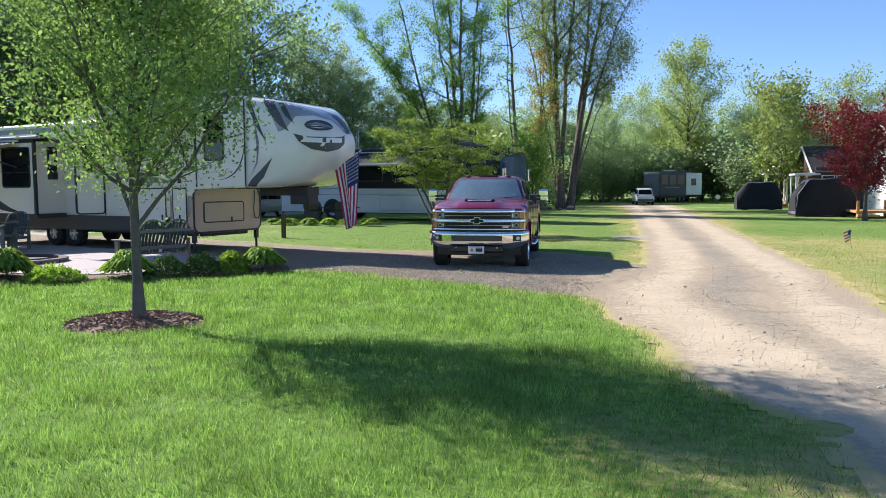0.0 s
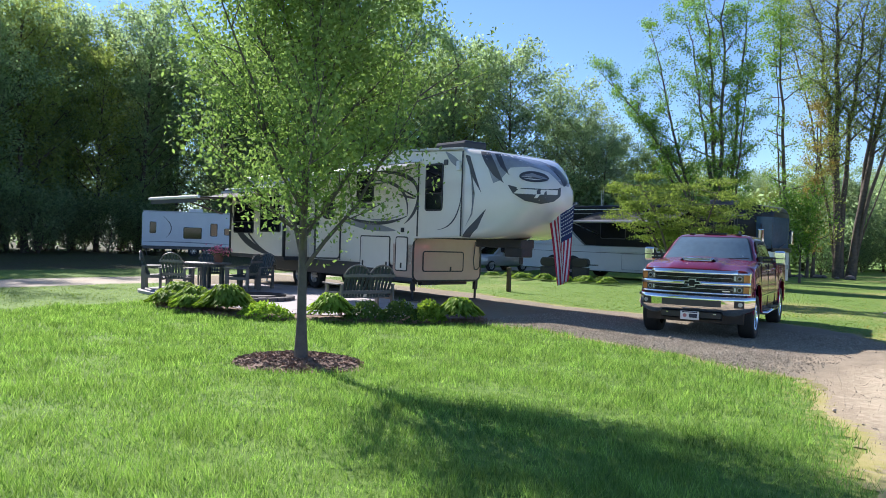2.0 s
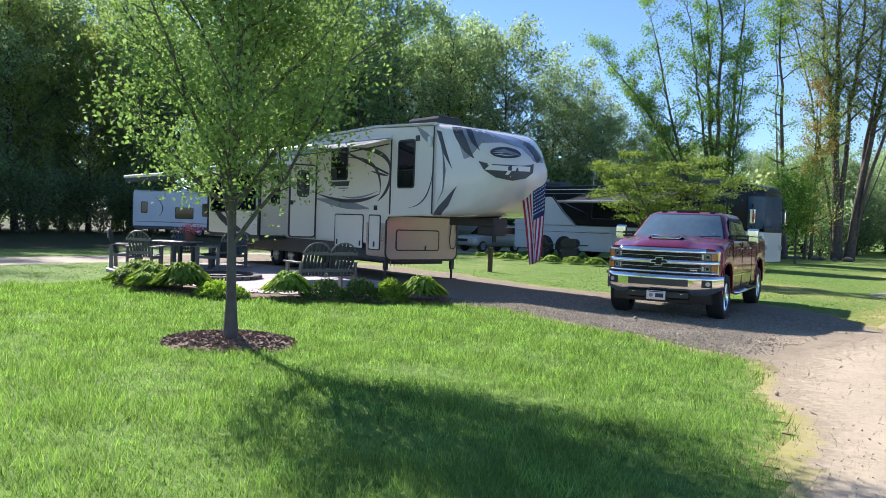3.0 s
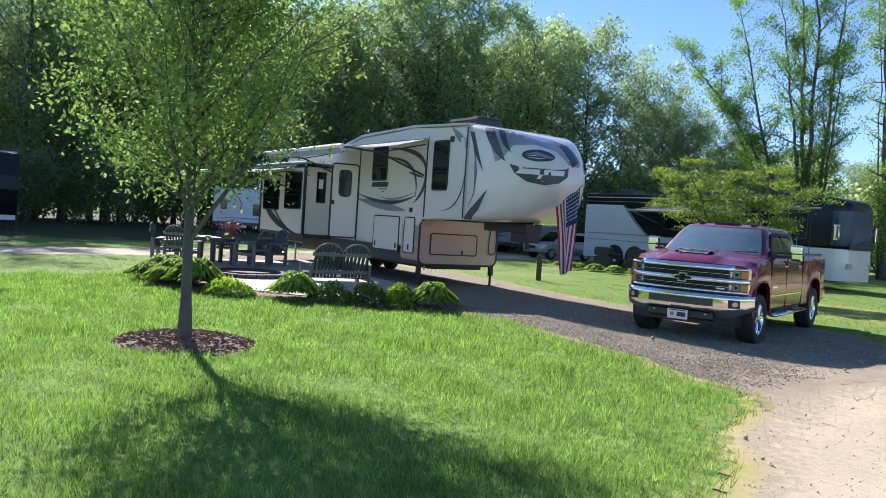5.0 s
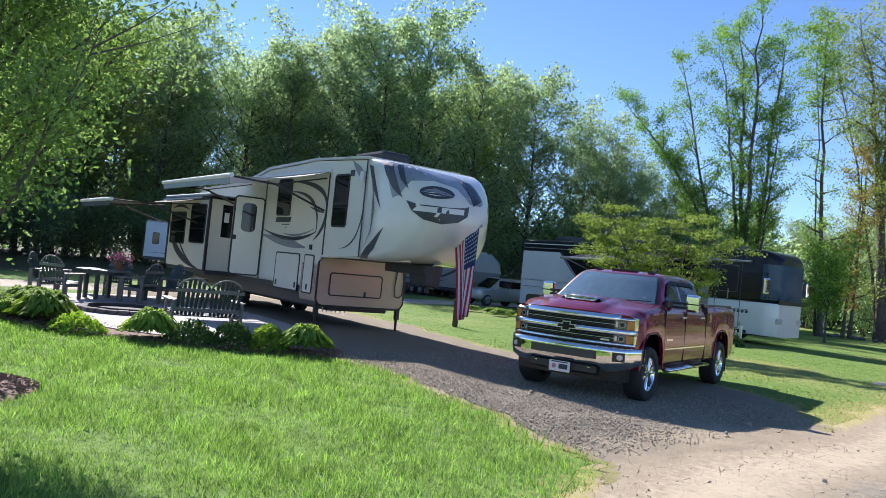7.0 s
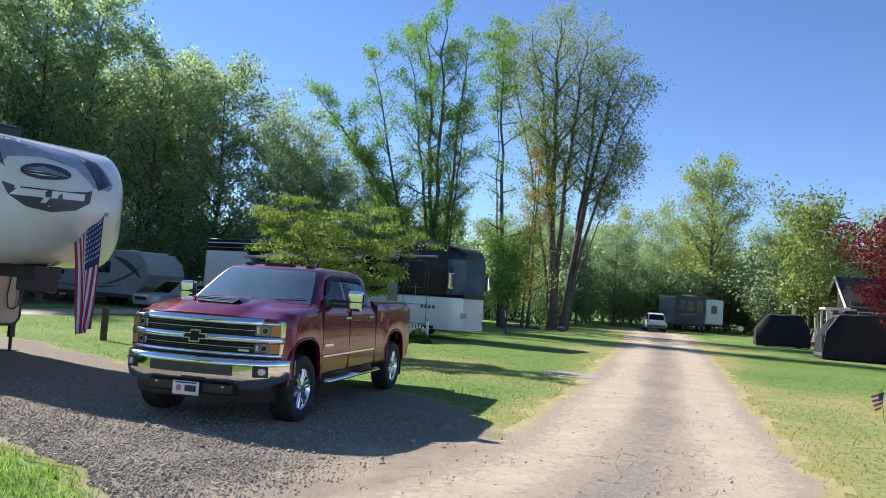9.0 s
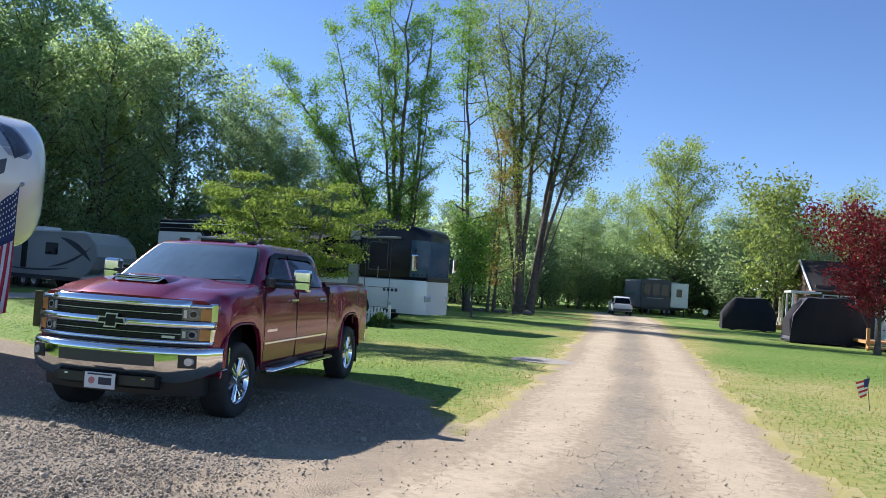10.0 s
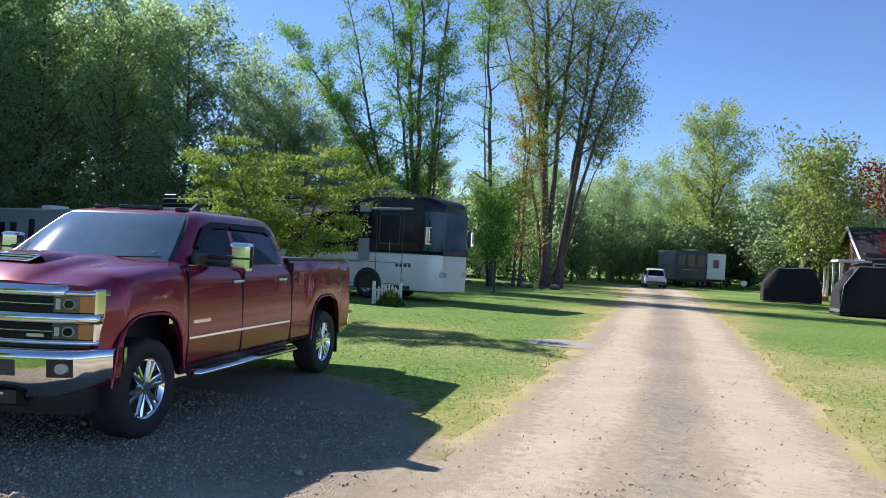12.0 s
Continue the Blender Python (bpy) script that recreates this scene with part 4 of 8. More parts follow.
# ---- pickup truck: x forward, y to its left, origin under the middle of the wheelbase ----
def truck():
    fwd = Vector((0.122, -0.9925, 0)).normalized()
    t = thing("pickup_truck", Matrix.Translation((-3.22, 17.836, 0)) @ Matrix.Rotation(math.atan2(fwd.y, fwd.x), 4, "Z"), "deep red crew-cab pickup truck with chrome front", "truck")
    WB, R, XF, XR = 1.96, 0.41, 2.80, -2.88

    def bend(bm):
        """Rounds the nose in plan: the further out, the further back."""
        for v in bm.verts:
            s = min(max((v.co.x - 2.2) / 0.5, 0), 1)
            v.co.x -= 0.21 * s * s * (3 - 2 * s) * min(abs(v.co.y) / 0.95, 1.12) ** 2.6
        return bm

    def bar(y0, y1, prof, n=18, closed=True):
        """A bent bar across the nose from y0 to y1 with a profile of x, z."""
        rows = [[(x, y0 + (y1 - y0) * i / n, z) for x, z in prof] for i in range(n + 1)]
        return bend(loft(rows, closed, closed))

    def arch(x):
        z = 0.50
        for cx in (WB, -WB):
            q = abs(x - cx) / 0.50
            if q < 1:
                z = max(z, 0.42 + 0.60 * (1 - q ** 3.2) ** (1 / 2.6))
        return z

    def belt(x):
        if x > 1.45:
            return 1.425 - 0.165 * ((x - 1.45) / (XF - 1.45)) ** 1.35
        return 1.425 if x > -0.87 else 1.475

    def width(x):
        return 1.0 - (0.03 * ((x - 2.3) / 0.5) ** 2 if x > 2.3 else 0)

    def crown(x, f):
        """Height of the hood over the fender line at a share f of the half width."""
        nose = min(1, max(0, (XF + 0.02 - x) / 0.34)) ** 0.55
        dome = 0.040 * min(1, max(0, (0.50 - f) / 0.07)) * min(1, max(0.0, (x - 1.5) / 0.5))
        return (0.055 * (1 - f ** 2.4) + dome) * nose

    xs = sorted(set([XF, XF - 0.02, XF - 0.06, XF - 0.14, XF - 0.25, 2.3, 2.0, 1.75, 1.5, 1.41, 1.39, 1.0, 0.6, 0.2, -0.2, -0.6, -0.86, -0.88, -1.2, -2.6, XR + 0.06, XR]
                    + [c + 0.4999 * math.cos(math.pi * i / 16) for c in (WB, -WB) for i in range(17)]), reverse=True)

    def ring(x):
        zb, zt, w = arch(x), belt(x), width(x)
        near = min(abs(x - WB), abs(x + WB))
        bulge = max(0, 1 - near / 0.8) ** 0.7 * 0.03
        pts = []
        for q, dy in ((0, -0.05), (0.06, -0.012), (0.3, 0.0), (0.55, -0.004), (0.72, -0.010), (0.84, -0.014), (0.92, -0.034), (0.97, -0.058), (1.0, -0.095)):
            z = zb + (zt - zb) * q
            pts.append((x, w + dy + bulge * (1 - q), z))
        if x > 1.40:
            for f in (0.86, 0.74, 0.60, 0.51, 0.47, 0.42, 0.25, 0):
                pts.append((x, w * f, zt + crown(x, f)))
        else:
            for f in (0.885, 0.87, 0.60, 0.51, 0.47, 0.42, 0.25, 0):
                pts.append((x, w * f, zt - (0.03 if f < 0.88 else 0)))
        return pts
    for name, lo, hi in (("front_body", 1.395, 9), ("cab_body", -0.87, 1.405), ("bed", -9, -0.875)):
        rings = []
        for x in [x for x in xs if lo <= x <= hi]:
            half = ring(x)
            rings.append(half + [(a, -b, c) for a, b, c in reversed(half[:-1])])
        bm = loft(rings)
        if name != "cab_body":
            bm.faces.new([bm.verts.new(p) for p in (rings[0] if name == "front_body" else rings[-1])])
        if name == "front_body":
            bend(bm)
        ob = part(name, bm, "paint", t, "deep red metallic paint", True)
        ob.data.set_sharp_from_angle(angle=radians(28))
    part("bed_cover", box(XR + 0.06, -0.90, -0.86, 0.86, 1.452, 1.492, 0.012), "charcoal", t, "flat dark bed cover")
    for s in (1, -1):
        part("bed_cap", box(XR + 0.02, -0.89, s * 0.845, s * 0.915, 1.470, 1.502, 0.012), "black", t)
    part("underbody", box(XR + 0.15, XF - 0.5, -0.70, 0.70, 0.40, 0.60, 0.02), "iron", t, "dark underbody")
    part("inner_front", box(WB - 0.6, WB + 0.54, -0.715, 0.715, 0.45, 1.12), "black", t)
    part("inner_rear", box(-WB - 0.6, -WB + 0.6, -0.70, 0.70, 0.45, 1.12), "black", t)

    # cab above the doors: height, front middle, rear, half width, bow of the front
    levels = np.array([(1.38, 1.74, -0.855, 0.925, 0.22), (1.46, 1.63, -0.86, 0.895, 0.21), (1.60, 1.43, -0.85, 0.845, 0.19), (1.75, 1.22, -0.82, 0.785, 0.17),
                       (1.85, 1.07, -0.78, 0.735, 0.15), (1.905, 0.94, -0.72, 0.685, 0.13), (1.94, 0.74, -0.60, 0.59, 0.10), (1.958, 0.5, -0.35, 0.36, 0.05)])

    def gh(z):
        return [float(np.interp(z, levels[:, 0], levels[:, k])) for k in (1, 2, 3, 4)]

    def plan(z):
        f, r, w, c = gh(z)
        pts = [(f - c * abs(1 - 2 * i / 10) ** 2.2, w * 0.965 * (1 - 2 * i / 10)) for i in range(11)]
        a, b = f - c - 0.10, r + 0.07
        side = [(a + (b - a) * i / 8, -w) for i in range(9)]
        return [(x, y, z) for x, y in pts + side + [(r, -w * 0.93), (r - 0.02, 0), (r, w * 0.93)] + [(x, -y) for x, y in reversed(side)]]
    gre = part("cab_roof", loft([plan(z) for z in (1.38, 1.46, 1.53, 1.60, 1.68, 1.75, 1.80, 1.85, 1.88, 1.905, 1.925, 1.94, 1.95, 1.958)], True, True), "paint", t, "deep red cab pillars and roof", True)
    gre.data.set_sharp_from_angle(angle=radians(38))

    def side_panel(pts, s, name, mat="glass", off=0.006, label=""):
        """A thin panel on the side of the cab from points x, z."""
        bm = bmesh.new()
        bm.faces.new([bm.verts.new((x, s * (gh(z)[2] + off), z)) for x, z in pts])
        bmesh.ops.solidify(bm, geom=bm.faces, thickness=0.008)
        return part(name, bm, mat, gre, label)
    FRONT = [(1.30, 1.425), (0.41, 1.425), (0.39, 1.815), (0.70, 1.81), (0.86, 1.76), (1.05, 1.62)]
    REAR = [(0.30, 1.425), (-0.58, 1.425), (-0.68, 1.46), (-0.66, 1.62), (-0.56, 1.80), (-0.48, 1.815), (0.30, 1.818)]
    for s in (1, -1):
        for pts, nm in ((FRONT, "front_window"), (REAR, "rear_window")):
            cx, cz = sum(p[0] for p in pts) / len(pts), sum(p[1] for p in pts) / len(pts)
            side_panel([(cx + (x - cx) * 1.05, cz + (z - cz) * 1.09) for x, z in pts], s, "window_seal", "black", 0.004)
            side_panel(pts, s, nm, "glass", 0.010, "dark side window")
        side_panel([(1.12, 1.60), (0.89, 1.785), (0.71, 1.838), (0.36, 1.842), (0.36, 1.785), (0.69, 1.775), (0.85, 1.72), (1.06, 1.56)], s, "window_visor", "black", 0.030, "smoked rain visor")
        side_panel([(0.32, 1.842), (-0.50, 1.838), (-0.60, 1.80), (-0.62, 1.74), (-0.46, 1.772), (0.32, 1.785)], s, "window_visor", "black", 0.030, "smoked rain visor")
        part("sill_chrome", box(-0.66, 1.30, s * 0.902, s * 0.922, 1.408, 1.424), "chrome", gre, "chrome window sill strip")

    def front_panel(z0, z1, inset, name, mat, off, label):
        rows = []
        for i in range(11):
            z = z0 + (z1 - z0) * i / 10
            f, r, w, c = gh(z)
            rows.append([(f - c * abs(y / (w * 0.965)) ** 2.2 + off, y, z + 0.006) for y in [(w - inset) * (1 - 2 * j / 14) for j in range(15)]])
        return part(name, loft(rows), mat, gre, label, True)
    front_panel(1.405, 1.885, 0.055, "windshield_seal", "black", 0.006, "")
    # pane whose colour carries the sky reflection
    front_panel(1.43, 1.868, 0.085, "windshield", "windshield", 0.013, "windshield with blue-grey sky reflection in its colour")
    part("back_window", box(-0.885, -0.86, -0.62, 0.62, 1.50, 1.80, 0.004), "glass", gre)
    part("sticker", box(1.44, 1.452, 0.50, 0.66, 1.485, 1.53), "plate", gre, "pale windshield sticker")
    for y, w in ((-0.46, 0.05), (0.0, 0.22), (0.46, 0.05)):
        part("roof_marker", box(0.66, 0.76, y - w, y + w, 1.93 if w < 0.1 else 1.938, 1.962 if w < 0.1 else 1.972, 0.008), "black", gre, "small roof marker lamp")
    fin = slab([(0.30, 1.945), (0.50, 1.945), (0.36, 2.03), (0.33, 2.03)], 0.40, 0.43)
    part("antenna", fin, "black", gre, "black shark-fin antenna")
    part("cowl", loft([[(1.80 - 0.24 * abs(q) ** 2.2 + dx, 0.84 * q, 1.440 + dz) for dx, dz in ((-0.16, 0.012), (0.0, 0.004), (0.01, -0.03))] for q in [i / 8 - 1 for i in range(17)]]), "black", t, "black cowl under the windshield")
    for y in (-0.15, 0.5):
        part("wiper", rod((1.72, y - 0.2, 1.465), (1.52, y + 0.28, 1.485), 0.008, None, 5), "black", gre)

    # hood scoop
    def hood(x):
        return belt(x) + crown(x, 0.0)
    rings = []
    for x, w, up in ((1.70, 0.20, -0.01), (1.95, 0.25, 0.024), (2.2, 0.28, 0.046), (2.34, 0.285, 0.052), (2.40, 0.285, 0.046)):
        z = hood(x)
        rings.append([(x, -w - 0.06, z - 0.02), (x, -w, z + up * 0.8), (x, -w * 0.5, z + up), (x, w * 0.5, z + up), (x, w, z + up * 0.8), (x, w + 0.06, z - 0.02)])
    scoop = part("hood_scoop", loft(rings), "paint", t, "raised red hood scoop", True)
    z0, z1 = hood(2.46) - 0.002, hood(2.40) + 0.046
    corners = [(2.395, -0.275, z1 + 0.004), (2.395, 0.275, z1 + 0.004), (2.47, 0.235, z0 + 0.012), (2.47, -0.235, z0 + 0.012)]
    rim = bmesh.new()
    for a, b in zip(corners, corners[1:] + corners[:1]):
        rod_in(rim, a, b, 0.010, None, 8)
    part("scoop_rim", rim, "chrome", scoop, "chrome scoop rim", True)
    mouth = loft([[(2.402, -0.262, z1 - 0.002), (2.402, 0.262, z1 - 0.002)], [(2.466, -0.225, z0 + 0.010), (2.466, 0.225, z0 + 0.010)]])
    bmesh.ops.solidify(mouth, geom=mouth.faces, thickness=-0.012)
    part("scoop_mouth", mouth, "coach black", scoop, "black scoop opening")
    for i in range(2):
        q = 0.34 + 0.33 * i
        x, z = 2.402 + 0.064 * q, z1 + (z0 - z1) * q
        part("scoop_slat", box(x - 0.002, x + 0.016, -0.24, 0.24, z + 0.004, z + 0.013), "steel", scoop)

    # nose
    X = XF
    part("grille_back", bar(-0.92, 0.92, [(X - 0.06, 0.80), (X + 0.004, 0.80), (X + 0.004, 1.20), (X - 0.06, 1.20)]), "coach black", t, "black grille insert")
    g = new("grille")
    g.parent = t
    tagged(g, "black grille with wide chrome bars")
    part("chrome_bar", bar(-0.76, 0.76, [(X - 0.10, 1.185), (X + 0.035, 1.180), (X + 0.045, 1.20), (X + 0.025, 1.245), (X - 0.03, 1.278), (X - 0.12, 1.285)]), "chrome", g, "tall upper chrome grille bar", True)
    for s in (1, -1):
        part("chrome_bar_end", bar(s * 0.76, s * 0.965, [(X - 0.12, 1.188), (X + 0.030, 1.188), (X + 0.030, 1.215), (X - 0.02, 1.235), (X - 0.12, 1.24)], 6), "chrome", g, "", True)
    part("chrome_bar", bar(-0.97, 0.97, [(X - 0.05, 0.980), (X + 0.03, 0.978), (X + 0.048, 1.00), (X + 0.040, 1.048), (X + 0.02, 1.058), (X - 0.05, 1.058)]), "chrome", g, "wide middle chrome grille bar", True)
    part("chrome_bar", bar(-0.97, 0.97, [(X - 0.05, 0.828), (X + 0.03, 0.826), (X + 0.038, 0.843), (X + 0.02, 0.862), (X - 0.05, 0.862)]), "chrome", g, "narrow lower chrome grille bar", True)
    for z, mm, h in ((0.890, "coach black", 0.012), (0.921, "steel", 0.004), (0.950, "coach black", 0.012), (1.088, "coach black", 0.012), (1.120, "steel", 0.004), (1.152, "coach black", 0.012)):
        part("grille_slat", bar(-0.69, 0.69, [(X - 0.02, z - h), (X + 0.022, z - h * 0.7), (X + 0.022, z + h * 0.7), (X - 0.02, z + h)]), mm, g)
    bow = slab([(-0.155, 0.985), (-0.065, 0.985), (-0.075, 0.948), (0.055, 0.948), (0.065, 0.985), (0.165, 0.985), (0.145, 1.052), (0.065, 1.052), (0.075, 1.09), (-0.055, 1.09), (-0.065, 1.052), (-0.145, 1.052)], X + 0.05, X + 0.062)
    turn = Matrix(((0, 1, 0, 0), (1, 0, 0, 0), (0, 0, 1, 0), (0, 0, 0, 1)))
    bow.transform(turn)
    part("badge_edge", bow, "steel", g, "chrome badge edge")
    bow = slab([(-0.135, 0.998), (-0.05, 0.998), (-0.058, 0.962), (0.045, 0.962), (0.052, 0.998), (0.145, 0.998), (0.13, 1.04), (0.05, 1.04), (0.058, 1.076), (-0.045, 1.076), (-0.052, 1.04), (-0.12, 1.04)], X + 0.058, X + 0.067)
    bow.transform(turn)
    part("badge", bow, "coach black", g, "dark cross-shaped badge")
    part("trim_mark", bend(box(X + 0.024, X + 0.03, 0.52, 0.64, 0.878, 0.902)), "steel", g)
    for s in (1, -1):
        h = new("headlight")
        h.parent = t
        tagged(h, "stacked clear headlight with amber corner")
        for z0, z1 in ((1.064, 1.184), (0.868, 0.974)):
            zc = (z0 + z1) / 2
            prof = [(X - 0.06, z0), (X + 0.022, z0), (X + 0.022, z1), (X - 0.06, z1)]
            part("lamp_housing", bar(s * 0.69, s * 0.858, prof, 8), "lamphouse", h, "smoked lamp housing")
            part("amber_lens", bar(s * 0.858, s * 0.955, [(a + 0.004 if a > X else a, b) for a, b in prof], 6), "amber", h, "amber corner lens")
            part("lamp_ring", bend(rod((X - 0.02, s * 0.795, zc), (X + 0.030, s * 0.795, zc), 0.044, 0.040, 20)), "silver", h)
            part("lamp_eye", bend(rod((X - 0.02, s * 0.795, zc), (X + 0.036, s * 0.795, zc), 0.036, 0.028, 16)), "glass", h, "dark projector lens")
            part("reflector", bend(box(X + 0.016, X + 0.027, s * 0.705, s * 0.735, z0 + 0.02, z1 - 0.02, 0.003)), "lens", h)
        part("bezel", bar(s * 0.952, s * 0.968, [(X - 0.06, 0.83), (X + 0.03, 0.83), (X + 0.03, 1.225), (X - 0.06, 1.225)], 2), "chrome", h, "chrome headlight surround")
    # bumper
    rows = []
    for j in range(33):
        q = j / 16 - 1
        a = abs(q)
        low = 0.50 - 0.05 * min(1, max(0, (a - 0.50) / 0.06)) + 0.13 * max(0, (a - 0.70) / 0.30) ** 1.3
        x = X + 0.135 - 0.16 * max(0, a - 0.9) / 0.1
        rows.append([(x - 0.2, 1.045 * q, 0.79), (x - 0.04, 1.045 * q, 0.795), (x - 0.006, 1.045 * q, 0.775), (x, 1.045 * q, 0.735), (x - 0.012, 1.045 * q, 0.60), (x - 0.04, 1.045 * q, low), (x - 0.2, 1.045 * q, low - 0.01)])
    bump = part("front_bumper", bend(loft(rows)), "chrome", t, "heavy chrome front bumper", True)
    for s in (1, -1):
        wing = loft([[(2.62, s * 1.045, 0.79), (2.62, s * 1.045, 0.60)], [(2.50, s * 1.04, 0.79), (2.50, s * 1.04, 0.63)], [(2.42, s * 1.03, 0.785), (2.43, s * 1.03, 0.70)]])
        bmesh.ops.solidify(wing, geom=wing.faces, thickness=0.02)
        part("bumper_wing", bend(wing), "chrome", bump)
        part("fog_recess", bar(s * 0.735, s * 0.895, [(X + 0.03, 0.595), (X + 0.131, 0.60), (X + 0.139, 0.73), (X + 0.03, 0.735)], 4), "black", bump, "black fog lamp recess")
        part("fog_lamp", bend(rod((X + 0.10, s * 0.835, 0.665), (X + 0.155, s * 0.835, 0.665), 0.042, 0.038, 16)), "lens", bump, "round fog lamp")
        part("tow_hook", box(X + 0.03, X + 0.09, s * 0.40 - 0.04, s * 0.40 + 0.04, 0.462, 0.482, 0.006), "chrome", t)
    part("bumper_insert", bar(-0.52, 0.52, [(X + 0.05, 0.60), (X + 0.131, 0.605), (X + 0.140, 0.72), (X + 0.05, 0.73)]), "charcoal", bump, "dark mesh bumper insert")
    part("lower_lip", bar(-0.53, 0.53, [(X + 0.05, 0.49), (X + 0.112, 0.495), (X + 0.112, 0.40), (X + 0.0, 0.36)]), "black", t, "black lower valance")
    part("air_dam", bar(-0.86, 0.86, [(X - 0.30, 0.30), (X - 0.06, 0.30), (X - 0.02, 0.50), (X - 0.30, 0.50)]), "black", t, "black lower air dam")
    pl = part("number_plate", box(X + 0.15, X + 0.162, -0.165, 0.165, 0.355, 0.51, 0.008), "plate", t, "white number plate")
    part("plate_bar", box(X + 0.162, X + 0.165, -0.01, 0.13, 0.395, 0.465), "ink", pl)
    part("plate_dot", rod((X + 0.161, -0.085, 0.43), (X + 0.165, -0.085, 0.43), 0.035, None, 12), "pinkish", pl)
    part("plate_strip", box(X + 0.162, X + 0.165, -0.13, 0.13, 0.485, 0.500), "ink", pl)

    # sides
    for s in (1, -1):
        part("body_moulding", box(-0.80, 1.38, s * 0.985, s * 1.012, 0.752, 0.782, 0.006), "chrome", t, "chrome door moulding")
        for x, z0 in ((1.40, 0.78), (0.36, 0.53), (-0.866, 0.53)):
            part("door_gap", box(x - 0.006, x + 0.006, s * 0.975, s * 1.001, z0, 1.385), "black", t)
        part("cab_gap", box(-0.892, -0.866, s * 0.88, s * 0.992, 0.52, 1.44), "black", t)
        for x in (0.50, -0.56):
            part("handle_cup", box(x - 0.09, x + 0.09, s * 0.97, s * 0.994, 1.215, 1.275, 0.01), "black", t)
            part("door_handle", box(x - 0.10, x + 0.10, s * 0.985, s * 1.022, 1.245, 1.275, 0.012), "chrome", t, "chrome door handle")
        part("fender_badge", box(1.02, 1.32, s * 0.99, s * 1.008, 0.895, 0.925), "chrome", t)
        part("filler_cap", box(-1.22, -1.04, s * 0.97, s * 0.996, 1.18, 1.34, 0.02), "paint", t)
        step = rod((-0.82, 0, 0), (1.34, 0, 0), 0.06, None, 14)
        step.transform(Matrix.Translation((0, s * 1.04, 0.45)) @ Matrix.Diagonal((1, 1.25, 0.6, 1)))
        for x in (-0.6, 0.3, 1.1):
            box_in(step, x - 0.03, x + 0.03, s * 0.7, s * 1.02, 0.43, 0.47)
        part("side_step", step, "chrome", t, "chrome oval side step", True)
        for x in (0.95, -0.2):
            part("step_pad", box(x - 0.40, x + 0.30, s * 1.00, s * 1.09, 0.483, 0.496, 0.005), "black", t, "black step pad")
        part("rocker", box(-0.86, 1.42, s * 0.90, s * 0.965, 0.44, 0.56, 0.02), "black", t)
        mir = new("mirror")
        mir.parent = t
        tagged(mir, "large chrome towing mirror")
        part("mirror_foot", box(1.04, 1.26, s * 0.90, s * 0.965, 1.42, 1.53, 0.02), "black", mir)
        for z in (1.43, 1.50):
            part("mirror_arm", box(0.96, 1.06, s * 0.93, s * 1.20, z - 0.02, z + 0.022, 0.012), "black", mir, "black mirror arm")
        part("mirror_shell", box(0.90, 1.03, s * 1.16, s * 1.36, 1.375, 1.645, 0.035), "chrome", mir, "chrome mirror shell")
        part("mirror_band", box(0.905, 1.036, s * 1.155, s * 1.365, 1.488, 1.506, 0.004), "black", mir)
        part("mirror_glass", box(0.888, 0.902, s * 1.18, s * 1.34, 1.40, 1.62), "glass", mir)
        for x in (WB, -WB):
            pts = []
            for i in range(21):
                q = 2 * i / 20 - 1
                pts.append((Vector((x + 0.50 * q, s * 1.012, 0.42 + 0.60 * (1 - min(abs(q), 0.999) ** 3.2) ** (1 / 2.6))), 0.014))
            raw("arch_lip", *tubes([pts], 6), "paint", t, "", True)
        part("tail_light", box(XR - 0.012, XR + 0.09, s * 0.82, s * 0.985, 1.00, 1.40, 0.02), "redlens", t, "red tail light")
        part("mud_flap", box(-WB - 0.54, -WB - 0.51, s * 0.70, s * 0.99, 0.22, 0.62), "black", t)
    for x in (WB, -WB):
        for s in (1, -1):
            wheel(t, "wheel", pose(x, s * 0.865, R, 0, 12, 0 if s > 0 else 180), R, 0.28, 6, 0.61)
        part("axle", rod((x, -0.8, R), (x, 0.8, R), 0.06), "iron", t)
    part("rear_bumper", box(XR - 0.20, XR + 0.02, -1.0, 1.0, 0.56, 0.76, 0.03), "chrome", t, "chrome rear bumper")
    part("tailgate_panel", box(XR - 0.02, XR + 0.01, -0.78, 0.78, 0.80, 1.46, 0.02), "paint", t)
    part("hitch_step", box(XR - 0.3, XR - 0.1, -0.9, 0.9, 0.62, 0.66, 0.01), "black", t)
    return t


truck()

